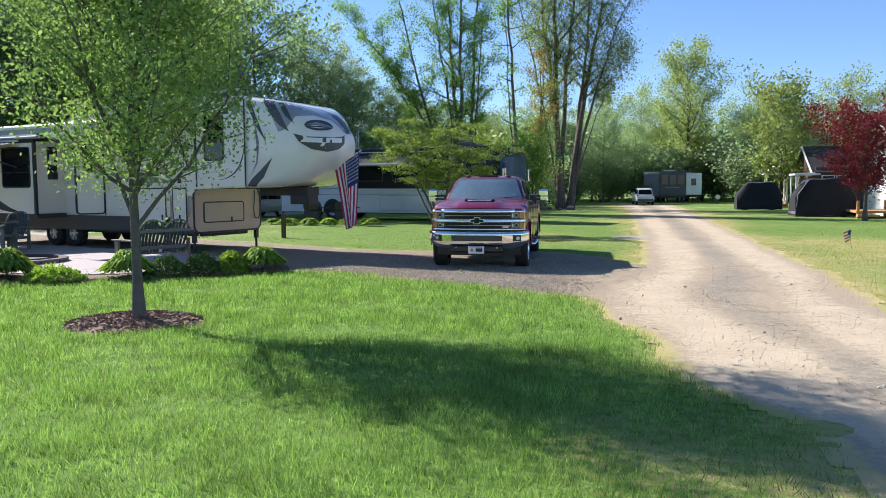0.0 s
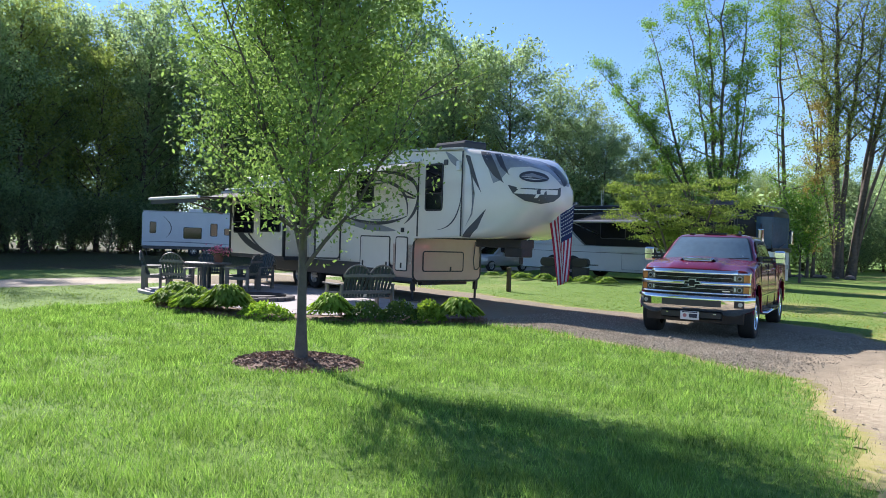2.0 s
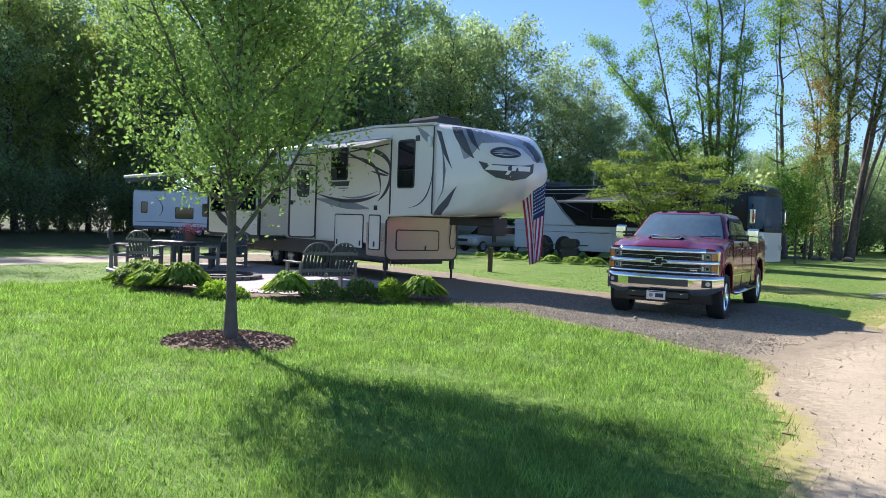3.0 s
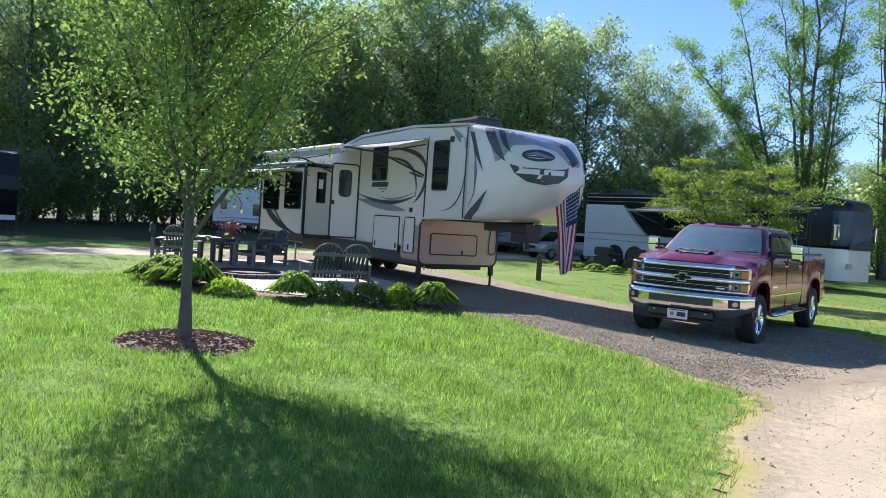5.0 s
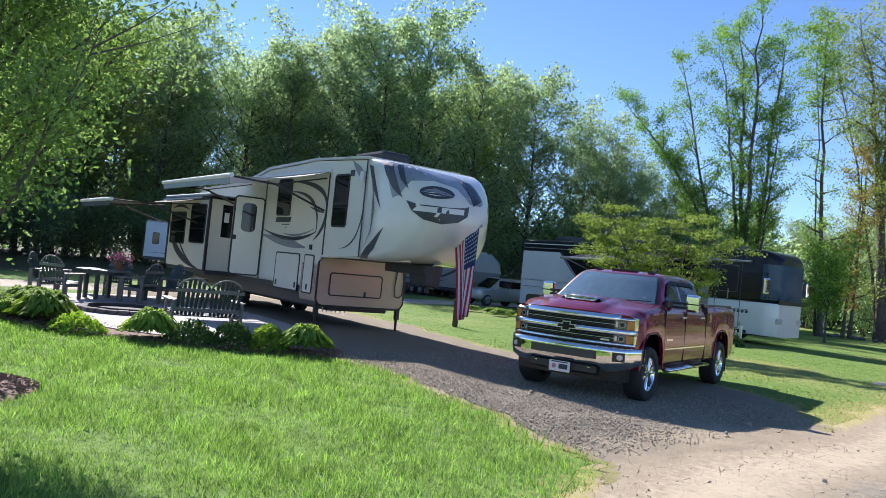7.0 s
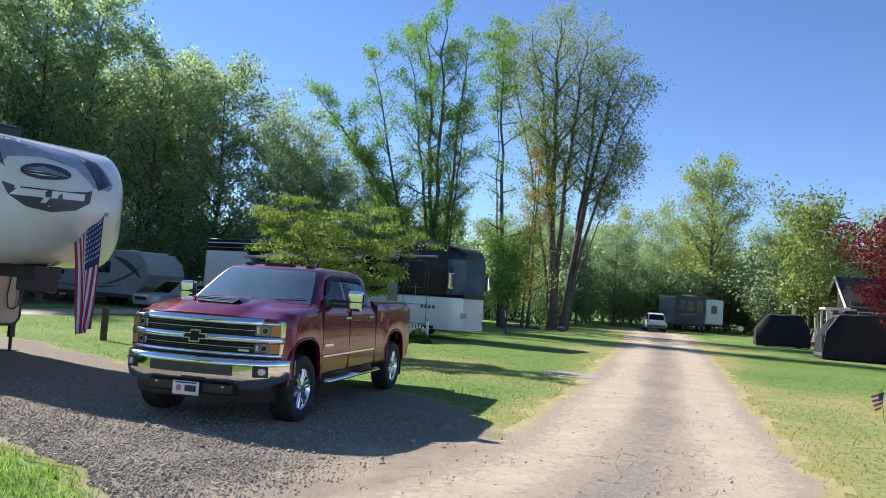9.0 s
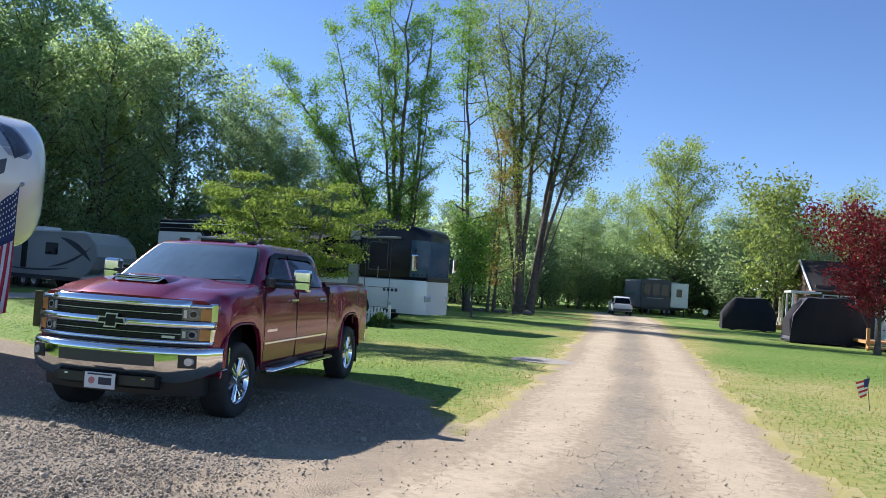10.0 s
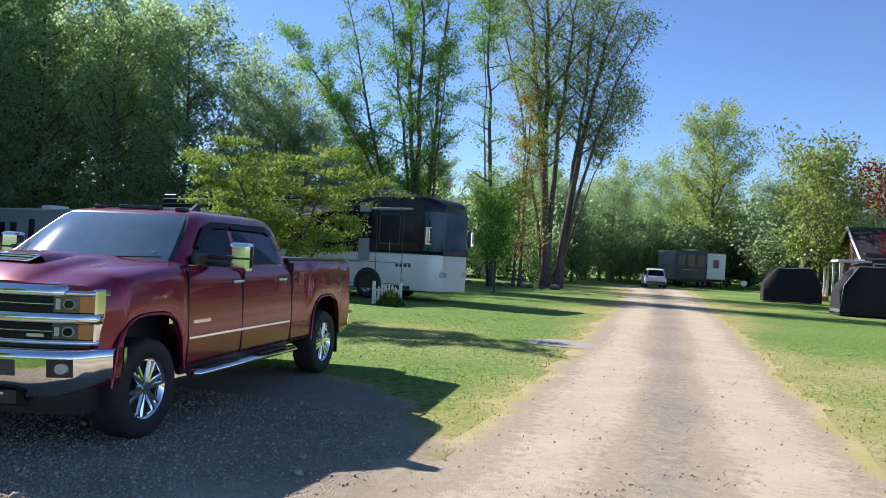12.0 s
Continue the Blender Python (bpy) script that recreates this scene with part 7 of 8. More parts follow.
# white trailer: the shade of the woods is put into its grey wall colour
travel_trailer("travel_trailer", pose(-34.0, 41.2, 0, 0, 0, -10), 8.5, 2.9, 2.4, "greyvan", "charcoal", "white travel trailer greyed for woodland shade, with dark swooshes",
               [(0.5, 1.5, 1.5, 2.2), (5.5, 6.4, 1.75, 2.3), (3.6, 4.0, 1.0, 2.4), (2.0, 2.5, 1.5, 2.2)], [((5.8, 1.1), (7.6, 1.3), (8.9, 2.2), 0.14, "charcoal"), ((2.0, 1.0), (5.0, 0.8), (7.4, 1.1), 0.10, "charcoal"), ((6.6, 2.6), (8.0, 2.3), (8.9, 1.5), 0.30, "charcoal")], 0.9)
travel_trailer("travel_trailer", pose(-43.9, 29.8, 0, 0, 0, 54), 7.2, 2.9, 2.4, "white", "charcoal", "white travel trailer with blue-grey trim parked by the woods",
               [(0.5, 0.85, 1.5, 2.2), (2.6, 3.7, 1.2, 1.9), (4.3, 4.7, 1.4, 2.2), (5.2, 5.7, 1.5, 1.9)], [((1.3, 2.6), (2.2, 1.9), (1.5, 1.2), 0.06, "charcoal"), ((0.1, 0.9), (2.0, 1.0), (6.5, 0.8), 0.06, "silver")], 0.4)
travel_trailer("dark_motorhome", pose(-45.2, 13.7, 0, 0, 0, -8), 11.8, 3.35, 2.5, "coach black", "coach white", "dark motorhome with a pale swoosh beside the lane",
               [(6.5, 8.0, 1.9, 2.7), (9.0, 10.6, 1.9, 2.7)], [((7.5, 1.2), (10.5, 1.3), (11.9, 2.2), 0.5, "coach white"), ((8.0, 0.9), (10.0, 0.8), (11.8, 0.9), 0.3, "coach white")], 0.3)
travel_trailer("travel_trailer", pose(-0.3, 79.3, 0, 0, 0, 62), 6.5, 3.0, 2.5, "silver", "charcoal", "grey and white camper parked at the road's end",
               [(0.6, 1.3, 1.5, 2.3), (3.2, 4.0, 1.5, 2.3)], [((0.3, 1.2), (2.0, 1.0), (4.0, 1.2), 0.1, "white")], 0.3)


def rear_wall():
    """The dark rear wall and white slide-out of the camper at the road's end."""
    t = thing("camper_rear_room", pose(-0.9, 77.0, 0), "dark rear wall and white slide-out of a parked camper", "camper")
    part("rear_wall", box(0, 2.45, 0, 0.4, 0.7, 3.05, 0.05), "charcoal", t, "dark rear wall")
    for x in (0.25, 1.0, 1.75):
        part("window", box(x, x + 0.55, -0.015, 0.02, 1.75, 2.7, 0.01), "glass", t)
    part("slide_out", box(2.5, 3.9, 0.15, 1.5, 0.8, 2.85, 0.04), "white", t, "white slide-out")
    part("window", box(2.95, 3.4, 0.13, 0.17, 1.7, 2.35, 0.01), "glass", t)
    part("marking_bar", box(0.55, 1.9, -0.012, 0.0, 1.45, 1.52), "silver", t)
    for x in (0.2, 2.2, 3.6):
        part("jack", rod((x, 0.2, 0), (x, 0.2, 0.85), 0.05), "iron", t)
    part("rear_bumper", box(0.1, 2.35, -0.12, 0.05, 0.55, 0.72, 0.02), "iron", t)


rear_wall()


def suv(name, m, paint, label):
    """A small estate car, x forward, origin on the ground at its middle."""
    t = thing(name, m, label, "car")

    def ring(x, w, z0, z1):
        return [(x, y, z) for y, z in rounded(-w, w, z0, z1, 0.12, 3)]
    rings = [ring(-2.25, 0.78, 0.45, 0.95), ring(-2.18, 0.88, 0.38, 1.02), ring(-1.4, 0.92, 0.32, 1.05), ring(0.6, 0.92, 0.32, 1.04), ring(1.6, 0.9, 0.34, 1.0), ring(2.15, 0.84, 0.38, 0.92), ring(2.28, 0.7, 0.45, 0.82)]
    part("body", loft(rings, True, True), paint, t, "", True)
    cab = [(-2.05, 1.0, 0.78), (-1.75, 1.58, 0.66), (-1.5, 1.66, 0.64), (0.0, 1.70, 0.64), (0.3, 1.66, 0.65), (1.15, 1.02, 0.78)]
    rr = [[(x, -w * 1.08, 0.98), (x, -w, z), (x, w, z), (x, w * 1.08, 0.98)] for x, z, w in cab]
    part("cabin", loft(rr), paint, t, "", False)
    for s in (1, -1):
        part("side_window", box(-1.55, -0.45, s * 0.70, s * 0.735, 1.12, 1.52, 0.01), "glass", t)
        part("side_window", box(-0.38, 0.45, s * 0.70, s * 0.74, 1.12, 1.52, 0.01), "glass", t)
    ws = loft([[(1.12, -0.7, 1.06), (1.12, 0.7, 1.06)], [(0.36, -0.6, 1.64), (0.36, 0.6, 1.64)]])
    bmesh.ops.solidify(ws, geom=ws.faces, thickness=0.03)
    part("windshield", ws, "glass", t)
    rw = loft([[(-2.06, -0.68, 1.08), (-2.06, 0.68, 1.08)], [(-1.80, -0.6, 1.55), (-1.80, 0.6, 1.55)]])
    bmesh.ops.solidify(rw, geom=rw.faces, thickness=0.03)
    part("back_window", rw, "glass", t)
    for s in (1, -1):
        part("tail_light", box(-2.22, -2.1, s * 0.66, s * 0.88, 0.85, 1.05, 0.02), "redlens", t)
        part("headlight", box(2.1, 2.26, s * 0.5, s * 0.8, 0.68, 0.84, 0.02), "lens", t)
        part("mirror", box(0.55, 0.7, s * 0.9, s * 1.08, 1.02, 1.18, 0.02), paint, t)
        for x in (1.4, -1.35):
            wheel(t, "wheel", pose(x, s * 0.80, 0.34, 0, 0, 0 if s > 0 else 180), 0.34, 0.22, 6, 0.62, "steel")
    part("grille", box(2.22, 2.31, -0.45, 0.45, 0.62, 0.78, 0.01), "black", t)
    part("rear_bumper", box(-2.32, -2.18, -0.8, 0.8, 0.42, 0.6, 0.02), "charcoal", t)
    part("plate_bar", box(-2.335, -2.31, -0.25, 0.25, 0.62, 0.74), "plate", t)
    return t


hatch = suv("parked_car", pose(-2.15, 71.5, 0, 0, 0, 100), "white", "white hatchback parked at the road's end, rear showing")
hatch.scale = (0.86, 0.86, 0.86)
jeep = suv("parked_car", pose(-22.0, 38.6, 0, 0, 0, -104), "greyvan", "pale grey off-road car parked beyond the hitch")
jeep.scale = (0.9, 0.9, 0.9)


def tarp():
    t = thing("tarpaulin", pose(-1.2, 80.0, 0), "teal tarpaulin shelter beside the parked car", "shelter")
    part("sheet", slab([(-1.2, 1.7), (0.2, 2.2), (1.0, 1.9), (1.0, 1.86), (0.2, 2.16), (-1.2, 1.66)], 0, 2.0), "teal", t)
    for x, y, z in ((-1.1, 0.1, 1.7), (-1.1, 1.9, 1.7), (0.9, 0.1, 1.87), (0.9, 1.9, 1.87)):
        part("pole", rod((x, y, 0), (x, y, z), 0.02), "steel", t)


tarp()


def covered_cart(m, L, H, label, flap):
    t = thing("covered_cart", m, label, "covered cart", "covered carts")
    rings = []
    n = 17
    for i in range(n):
        q = i / (n - 1)
        x = -L / 2 + L * q
        top = H * (0.52 + 0.48 * min(1, (q / 0.26)) ** 0.8) * (1 - 0.0 * q) if q < 0.5 else H * (1 - 0.42 * max(0, (q - 0.82) / 0.18) ** 1.5)
        w = 0.62 + 0.05 * math.sin(7 * q)
        sag = 0.025 * math.sin(11 * q)
        row = [(x, -w - 0.10 + 0.03 * math.sin(9 * q), 0.06), (x, -w - 0.05, top * 0.4), (x, -w * 0.9, top * 0.85), (x, -w * 0.7, top + sag - 0.03), (x, 0, top + sag + 0.03), (x, w * 0.7, top + sag - 0.03), (x, w * 0.9, top * 0.85), (x, w + 0.05, top * 0.4), (x, w + 0.1, 0.06)]
        rings.append(row)
    bm = loft(rings)
    bm.faces.new([bm.verts.new(p) for p in rings[0]])
    bm.faces.new([bm.verts.new(p) for p in rings[-1]])
    c = part("cover", bm, "cover", t, "black cloth cover with folds", True)
    c.data.set_sharp_from_angle(angle=radians(45))
    if flap:
        f = loft([[(-L / 2 - 0.02, -0.72, 0.15), (-L / 2 - 0.02, 0.72, 0.15)], [(-L / 2 + 0.14, -0.62, H * 0.6), (-L / 2 + 0.14, 0.62, H * 0.6)], [(-L / 2 + L * 0.22, -0.56, H * 0.97), (-L / 2 + L * 0.22, 0.56, H * 0.97)]])
        bmesh.ops.solidify(f, geom=f.faces, thickness=0.03)
        part("front_flap", f, "greycloth", t, "grey front flap")
    for x in (-L * 0.3, L * 0.3):
        for s in (1, -1):
            wheel(t, "wheel", pose(x, s * 0.5, 0.22, 0, 0, 0 if s > 0 else 180), 0.22, 0.18, 5, 0.5, "steel")
    return t


covered_cart(pose(6.2, 57.0, 0, 0, 0, 4), 2.9, 1.9, "black cloth-covered golf cart on the grass", False)
covered_cart(pose(8.5, 46.2, 0, 0, 0, 8), 3.1, 2.05, "black cloth-covered golf cart with grey front flap", True)


def house(name, m, L, W, eave, ridge, wall, label, gable_x=True, boards=True):
    """A house; x along its length, its near long wall at y = 0."""
    t = thing(name, m, label, "house")
    shell = bmesh.new()
    pts = [(0, 0), (L, 0), (L, W), (0, W)]
    a = [shell.verts.new((x, y, 0)) for x, y in pts]
    b = [shell.verts.new((x, y, eave)) for x, y in pts]
    r0, r1 = shell.verts.new((0, W / 2, ridge)), shell.verts.new((L, W / 2, ridge))
    shell.faces.new((a[0], a[1], b[1], b[0]))
    shell.faces.new((a[2], a[3], b[3], b[2]))
    shell.faces.new((a[1], a[2], b[2], r1, b[1]))
    shell.faces.new((a[3], a[0], b[0], r0, b[3]))
    part("wall", shell, wall, t, "house walls")
    for s in (0, 1):
        y0, y1 = (-0.35, W / 2) if s == 0 else (W + 0.35, W / 2)
        drop = 0.35 * (ridge - eave) / (W / 2)
        rf = loft([[(-0.3, y0, eave - drop + 0.02), (-0.3, y1, ridge + 0.02)], [(L + 0.3, y0, eave - drop + 0.02), (L + 0.3, y1, ridge + 0.02)]])
        bmesh.ops.solidify(rf, geom=rf.faces, thickness=0.1)
        part("roof", rf, "shingle", t, "dark shingle roof")
        fa = rod((-0.32, y0, eave - drop), (-0.32, y1, ridge), 0.07, None, 4)
        part("fascia", fa, "white", t, "white gable fascia")
    if boards:
        n = int(eave / 0.22)
        for i in range(n):
            z = 0.25 + i * 0.22
            part("siding_board", slab([(-0.015, z), (L + 0.015, z), (L + 0.015, z + 0.19), (-0.015, z + 0.2)], -0.028, -0.002), wall, t)
            e = box(-0.028, -0.002, -0.015, W + 0.015, z, z + 0.195)
            part("siding_board", e, wall, t)
    return t


h1 = house("house", pose(9.7, 56.5, 0, 0, 0, 3), 11, 6.5, 2.7, 4.4, "siding", "dark brown sided house with white trimmed porch window")
for x in (0.4, 1.3):
    w = part("window", box(x, x + 0.7, -0.06, 0.0, 1.2, 2.3, 0.01), "glass", h1, "white-framed window")
    part("window_frame", frame_slab(x - 0.06, x + 0.76, 1.14, 2.36, 0.02, 0.07, -0.08, 0.0), "white", w)
w = part("window", box(-0.06, 0.0, 1.0, 2.2, 1.2, 2.3, 0.01), "glass", h1)
porch = bmesh.new()
box_in(porch, -1.4, 0.2, -0.5, 1.5, 2.35, 2.47, 0.02)
part("porch_roof", porch, "white", h1, "white porch roof")
for y in (-0.4, 1.4):
    part("porch_post", box(-1.3, -1.2, y - 0.05, y + 0.05, 0, 2.36), "white", h1)
h2 = house("house", pose(11.9, 43.2, 0, 0, 0, 2), 9, 8, 3.3, 4.9, "white", "white lap-sided house with low wooden deck")
part("deck", box(-2.2, 0.0, 0.5, 3.2, 0.28, 0.40, 0.01), "timber", h2, "new orange timber deck")
for x in (-2.1, -0.2):
    for y in (0.6, 3.1):
        part("deck_post", box(x - 0.06, x + 0.06, y - 0.06, y + 0.06, 0, 0.9), "timber", h2)
part("deck_step", box(-2.2, -1.2, 0.15, 0.5, 0.1, 0.2, 0.01), "timber", h2)


def trellis():
    t = thing("white_porch", pose(7.4, 63.5, 0), "small white porch with lattice rail behind a cart", "porch")
    for x in (0, 1.4):
        part("post", box(x - 0.06, x + 0.06, -0.06, 0.06, 0, 2.5), "white", t)
        part("post", box(x - 0.06, x + 0.06, 1.4, 1.52, 0, 2.5), "white", t)
    part("gable", slab([(-0.3, 2.5), (1.7, 2.5), (0.7, 3.3)], -0.15, 1.6), "white", t)
    for i in range(8):
        part("lattice_bar", rod((0.0 + 0.18 * i, 0, 0.3), (0.2 + 0.17 * i, 0, 1.1), 0.02, None, 4), "white", t)
    part("rail", box(0, 1.4, -0.03, 0.03, 1.08, 1.15), "white", t)
    part("floor", box(-0.1, 1.5, -0.1, 1.6, 0.0, 0.3), "timber", t)


trellis()


def fence_piece():
    t = thing("picket_fence", pose(-7.7, 32.9, 0, 0, 0, -6), "short white picket fence piece before the coach", "fence")
    for i in range(8):
        x = 0.12 * i
        h = 0.52 + 0.14 * math.sin(math.pi * i / 7)
        part("picket", slab([(x, 0.03), (x + 0.07, 0.03), (x + 0.07, h - 0.05), (x + 0.035, h), (x, h - 0.05)], 0, 0.02), "white", t)
    for z in (0.15, 0.42):
        part("rail", box(-0.03, 0.95, 0.02, 0.045, z, z + 0.05), "white", t)
    for x in (-0.03, 0.92):
        part("post", box(x - 0.04, x + 0.04, -0.01, 0.06, 0, 0.72), "white", t)


fence_piece()
groundcover("low_bush", pose(-7.0, 32.6, 0), 0.45, 0.4, 0.45, 1400, LEAF["cover"], "low dark green bush by the picket fence", 130, 0.09, "bush")
for i in range(7):
    hosta("hosta", pose(-17.6 + 0.85 * i, 31.2 + 0.12 * i, 0, 0, 0, 70 * i), 0.42, 0.36, 34, 0.26, LEAF["hosta"], "yellow-green hosta in the row before the coach", 140 + i, "hostas by the coach")


def post(x, y, h, r, label):
    t = thing("wooden_post", pose(x, y, 0), label, "post")
    part("shaft", box(-r, r, -r, r, 0, h, 0.012), "old timber", t)
    part("cap", box(-r * 1.15, r * 1.15, -r * 1.15, r * 1.15, h, h + 0.03, 0.008), "old timber", t)


post(-11.6, 22.9, 0.78, 0.06, "short dark wooden utility post in the grass")
post(-34.0, 14.8, 1.3, 0.06, "weathered fence post beside the lane")


def lawn_flag():
    t = thing("lawn_flag", pose(5.5, 22.7, 0, 0, 0, 160), "tiny striped flag on a stick in the grass", "flag")
    part("stick", rod((0, 0, 0), (0.08, 0, 0.78), 0.007, None, 6), "old timber", t)
    for i in range(7):
        q = i / 7
        bm = slab([(0.03 + 0.045 * q, 0.72 - 0.40 * q), (0.30 - 0.10 * q, 0.60 - 0.36 * q), (0.29 - 0.10 * q, 0.555 - 0.36 * q), (0.035 + 0.045 * q, 0.67 - 0.40 * q)], -0.004 + 0.01 * math.sin(i), 0.004 + 0.01 * math.sin(i))
        part("stripe", bm, "flagred" if i % 2 == 0 else "flagwhite", t)
    part("canton", slab([(0.02, 0.73), (0.14, 0.68), (0.13, 0.50), (0.05, 0.53)], -0.016, 0.018), "navy", t)

    t.scale = (0.72, 0.72, 0.72)


lawn_flag()
tagged(polygon_slab("stepping_stone", smooth_loop([(-0.95, 25.5), (0.15, 25.4), (0.25, 26.2), (-0.5, 26.7), (-1.05, 26.3)], 3), -0.02, 0.014, "gravestone", "flat pale stone slab in the lawn", "stone"), kind="")


def round_sign():
    t = thing("round_sign", pose(4.4, 75.5, 0), "small round white sign on a post", "sign")
    part("stem", rod((0, 0, 0), (0, 0, 0.5), 0.03), "iron", t)
    part("disc", rod((0, -0.03, 0.62), (0, 0.03, 0.62), 0.22, None, 20), "white", t)


round_sign()


def rock_ring():
    rnd = random.Random(12)
    for i in range(11):
        bm = bmesh.new()
        bmesh.ops.create_icosphere(bm, subdivisions=2, radius=rnd.uniform(0.16, 0.34))
        for v in bm.verts:
            v.co *= 1 + 0.25 * noise.noise(v.co * 5 + Vector((i, 0, 0)))
            v.co.z = max(v.co.z * 0.7, -0.05)
        ob = part("garden_rock", bm, "stone")
        ob.matrix_world = pose(-8.6 + rnd.uniform(-3.2, 2.6), 55.2 + rnd.uniform(-0.8, 0.8), 0.06, 0, 0, rnd.uniform(0, 360))
        tagged(ob, "grey garden rock at the foot of the tree", "rock", "rocks round the tree")


rock_ring()


def grill(x, y):
    t = thing("barbecue_grill", pose(x, y, 0, 0, 0, 12), "black lidded barbecue grill on a cart", "grill")
    part("cart", box(-0.35, 0.35, -0.25, 0.25, 0.15, 0.6, 0.02), "iron", t)
    part("lid", slab(rounded(-0.36, 0.36, 0.62, 1.02, 0.16), -0.28, 0.28, 0.03), "black", t)
    part("shelf", box(0.36, 0.75, -0.22, 0.22, 0.72, 0.76, 0.01), "black", t)
    for a in (-0.3, 0.3):
        for b in (-0.2, 0.2):
            part("leg", rod((a, b, 0), (a, b, 0.3), 0.025), "iron", t)


grill(-15.4, 32.6)
grill(-14.0, 33.0)

# ---- grass blades, gravel stones ----
def inside(pts, x, y):
    P = np.array(pts)
    r = np.zeros(len(x), bool)
    j = len(P) - 1
    for i in range(len(P)):
        c = ((P[i, 1] > y) != (P[j, 1] > y)) & (x < (P[j, 0] - P[i, 0]) * (y - P[i, 1]) / (P[j, 1] - P[i, 1] + 1e-12) + P[i, 0])
        r ^= c
        j = i
    return r


def blades(name, n, x0, x1, y0, y1, mat, h, w, seed, keep, label, focus=None, power=1.0, height_of=None):
    rng = np.random.RandomState(seed)
    x, y = rng.uniform(x0, x1, n), rng.uniform(y0, y1, n)
    if focus is not None:
        d = np.hypot(x - focus[0], y - focus[1])
        k = rng.uniform(size=n) < np.clip((focus[2] / np.maximum(d, 0.1)) ** power, 0.0, 1)
        x, y = x[k], y[k]
    d = np.hypot(x - 1.5, y - 2.0)
    k = keep(x, y, rng)
    x, y, d = x[k], y[k], d[k]
    m = len(x)
    hh = h * rng.uniform(0.45, 1.3, m) * (1 + 0.35 * wobble(x, y, 2.2, 20))
    if height_of is not None:
        hh = hh * height_of(x, y)
    ww = w * rng.uniform(0.7, 1.3, m) * np.clip(d / 6, 0.8, 2.6)
    a = rng.uniform(0, 6.283, m)
    lx, ly = rng.normal(size=m) * 0.45 * hh, rng.normal(size=m) * 0.45 * hh
    base = np.stack([x, y, np.full(m, -0.004)], 1)
    s = np.stack([np.cos(a) * ww / 2, np.sin(a) * ww / 2, np.zeros(m)], 1)
    tip = base + np.stack([lx, ly, hh], 1)
    quads(name, np.stack([base - s, base + s, tip], 1), 3, mat, None, label, "stuff")


def open_lawn(x, y):
    mulch = ((x + 5.55) / 0.92) ** 2 + ((y - 7.95) / 0.82) ** 2 < 0.92
    return ~mulch & ~inside(BED, x, y) & ~inside(PATIO, x, y)


def on_lawn(x, y, rng):
    r, d = road_depth(x, y), drive_depth(x, y)
    edge = np.maximum(r, d)
    thin = rng.uniform(size=len(x)) < np.clip(0.5 - edge / 0.16, 0.0, 1)
    dry = rng.uniform(size=len(x)) > straw_mask(x, y) * 1.15
    return thin & dry & open_lawn(x, y) & (side_lane(x, y) < 0)


def on_dry(x, y, rng):
    r, d = road_depth(x, y), drive_depth(x, y)
    edge = np.maximum(r, d)
    thin = rng.uniform(size=len(x)) < np.clip(0.55 - edge / 0.35, 0.0, 1)
    return thin & (rng.uniform(size=len(x)) < straw_mask(x, y)) & open_lawn(x, y)


blades("lawn_grass", 620000, -14, 3.2, 1.2, 15.5, LEAF["grass"], 0.075, 0.0075, 201, on_lawn, "thick bright green lawn grass blades", (1.2, 1.5, 4.5), 1.0)
blades("lawn_grass_behind", 130000, -12, 3.4, -6.5, 1.25, LEAF["grass"], 0.075, 0.0095, 205, on_lawn, "green lawn grass at the lawn's near end")
blades("lawn_grass_beyond", 150000, -24, 1, 8, 46, LEAF["verge"], 0.026, 0.012, 202, lambda x, y, r: on_lawn(x, y, r) & ((y > 15) | (x < -13.5)), "green lawn grass beyond the driveway", (0, 14, 11), 1.3)
blades("roadside_grass", 120000, 2.5, 12, 12, 48, LEAF["verge"], 0.02, 0.011, 203, on_lawn, "green grass patches beside the road", (3, 14, 8), 1.2)
blades("dry_grass", 170000, -7, 12, 0.5, 40, LEAF["straw"], 0.035, 0.008, 204, on_dry, "dry yellow verge grass along the gravel", (1, 6, 8), 1.2)


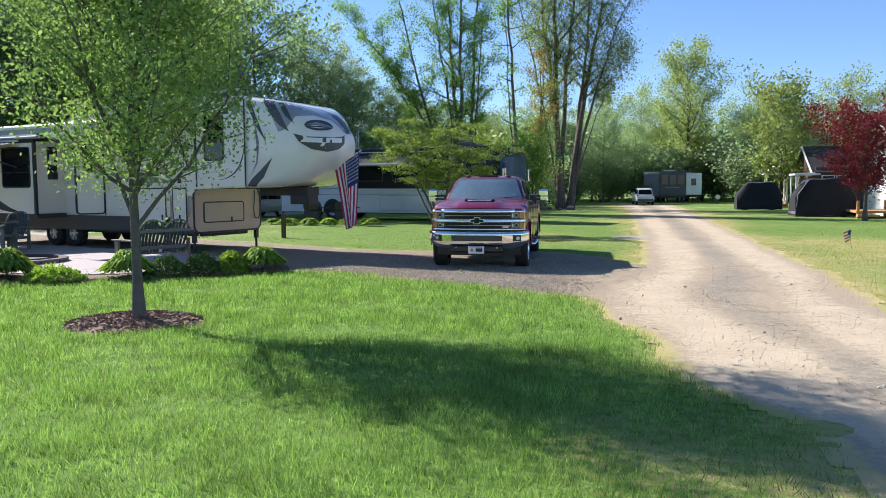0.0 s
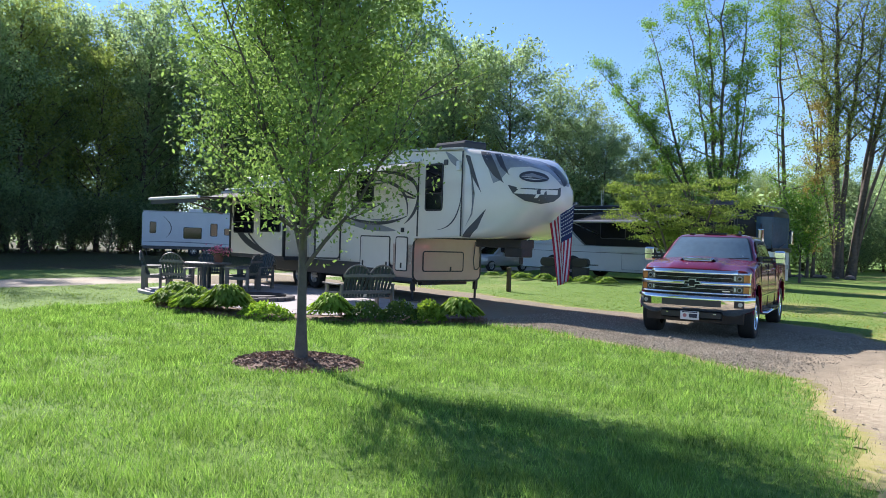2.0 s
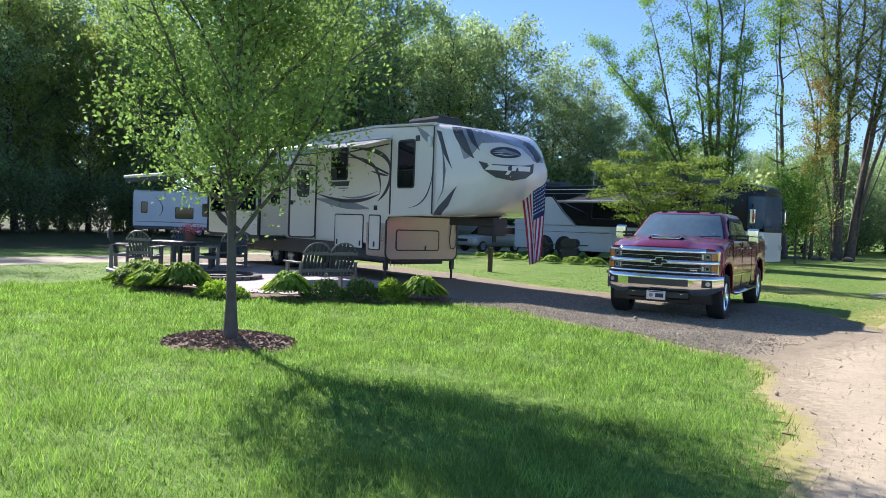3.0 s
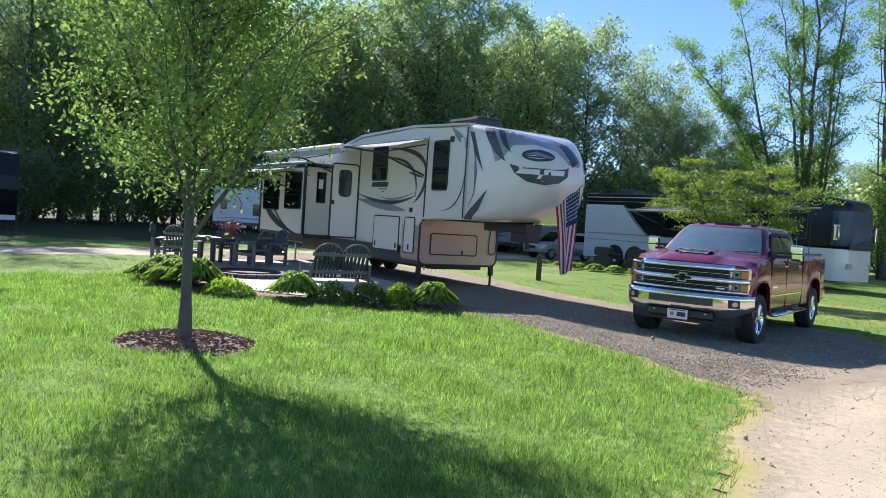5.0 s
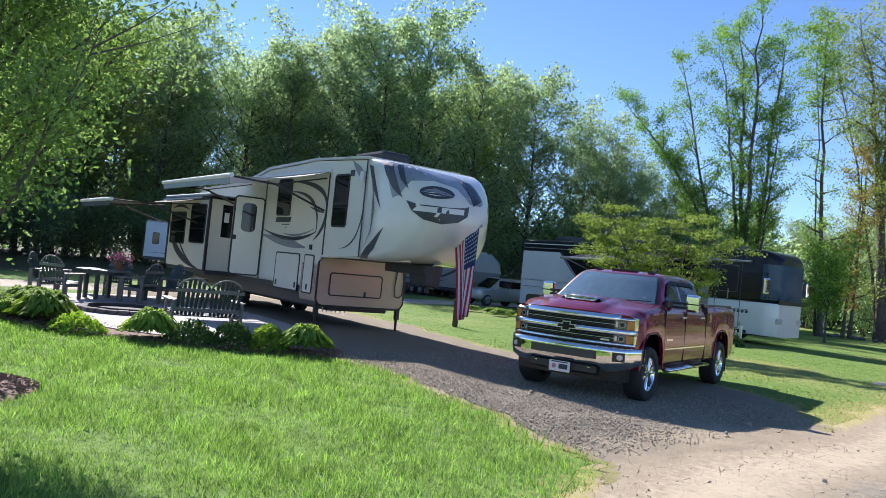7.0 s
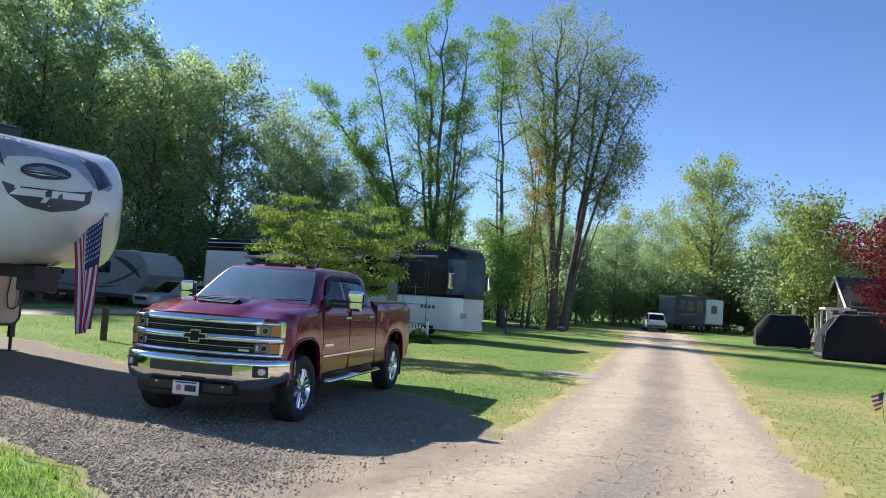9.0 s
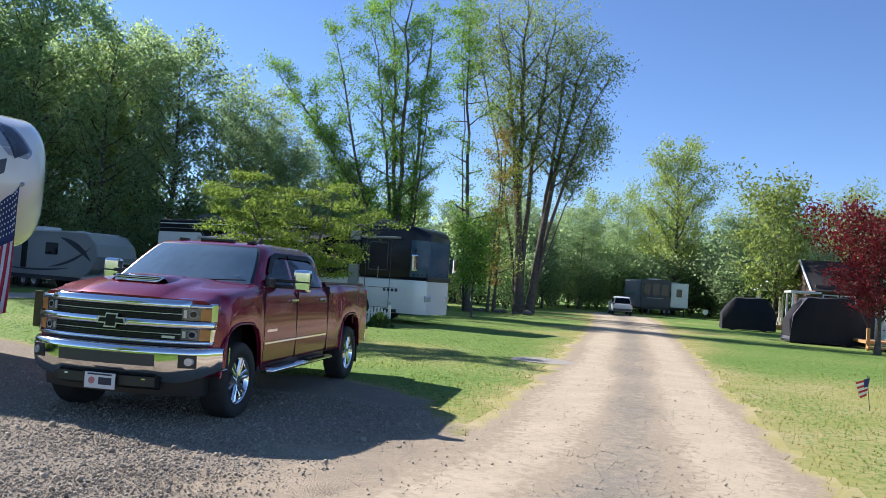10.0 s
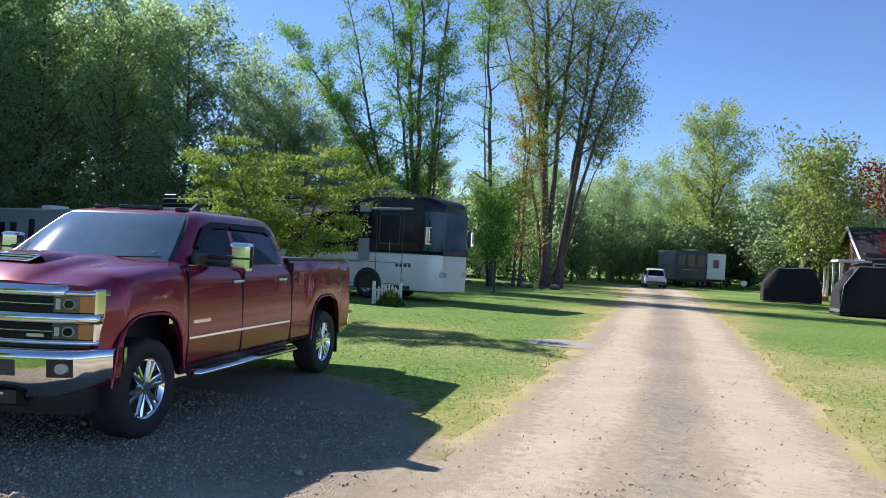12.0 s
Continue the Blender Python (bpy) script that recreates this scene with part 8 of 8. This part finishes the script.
def stones(name, n, x0, x1, y0, y1, size, seed, keep, mat, label, focus):
    """Small angular stones, eight faces each."""
    rng = np.random.RandomState(seed)
    x, y = rng.uniform(x0, x1, n), rng.uniform(y0, y1, n)
    d = np.hypot(x - focus[0], y - focus[1])
    k = (rng.uniform(size=n) < np.clip((focus[2] / np.maximum(d, 0.1)) ** 1.3, 0, 1)) & keep(x, y, rng)
    x, y = x[k], y[k]
    m = len(x)
    s = size * rng.lognormal(0, 0.45, m)
    c = np.stack([x, y, 0.012 + s * 0.18], 1)
    ax = rng.normal(size=(m, 3))
    ax /= np.linalg.norm(ax, axis=1)[:, None]
    bx = np.cross(ax, rng.normal(size=(m, 3)))
    bx /= np.linalg.norm(bx, axis=1)[:, None]
    cx = np.cross(ax, bx)
    p = [c + ax * s[:, None] * 0.6, c - ax * s[:, None] * 0.55, c + bx * s[:, None] * 0.5, c - bx * s[:, None] * 0.45, c + cx * s[:, None] * 0.4, c - cx * s[:, None] * 0.4]
    V = np.stack(p, 1).reshape(-1, 3)
    tri = np.array([(0, 2, 4), (2, 1, 4), (1, 3, 4), (3, 0, 4), (2, 0, 5), (1, 2, 5), (3, 1, 5), (0, 3, 5)])
    F = (np.arange(m)[:, None, None] * 6 + tri[None]).reshape(-1, 3)
    me = bpy.data.meshes.new(name)
    me.vertices.add(len(V))
    me.vertices.foreach_set("co", V.astype(np.float32).ravel())
    me.loops.add(F.size)
    me.loops.foreach_set("vertex_index", F.astype(np.int32).ravel())
    me.polygons.add(len(F))
    me.polygons.foreach_set("loop_start", np.arange(0, F.size, 3, dtype=np.int32))
    me.update()
    me.validate()
    me.materials.append(mat)
    tagged(new(name, me), label, "gravel", kind="stuff")


M["pebble"] = material("crushed stone", (0.24, 0.20, 0.145), 0.95, col2=(0.18, 0.15, 0.11), scale=20, island=(0.48, 0.42, 0.32))
M["sandstone"] = material("pale road stones", (0.42, 0.35, 0.255), 0.95, col2=(0.36, 0.30, 0.22), scale=20, island=(0.54, 0.45, 0.335))
stones("driveway_gravel", 120000, -7, 0.8, 11.5, 18, 0.0135, 301, lambda x, y, r: (drive_depth(x, y) > 0.02) & (r.uniform(size=len(x)) < np.clip(-0.1 - road_depth(x, y) / 1.1, 0.0, 1)), M["pebble"], "loose grey crushed stones on the driveway", (0.5, 11.5, 3.6))
stones("road_gravel", 80000, -1.5, 4.2, 4, 34, 0.011, 302, lambda x, y, r: (road_depth(x, y) > 0.03) & (r.uniform(size=len(x)) < 0.25 + 0.75 * np.exp(-((x - (line_at(ROAD_L, y) + line_at(ROAD_R, y)) / 2) / 0.6) ** 2)), M["sandstone"], "loose pale stones on the road", (1.8, 11.5, 3.2))
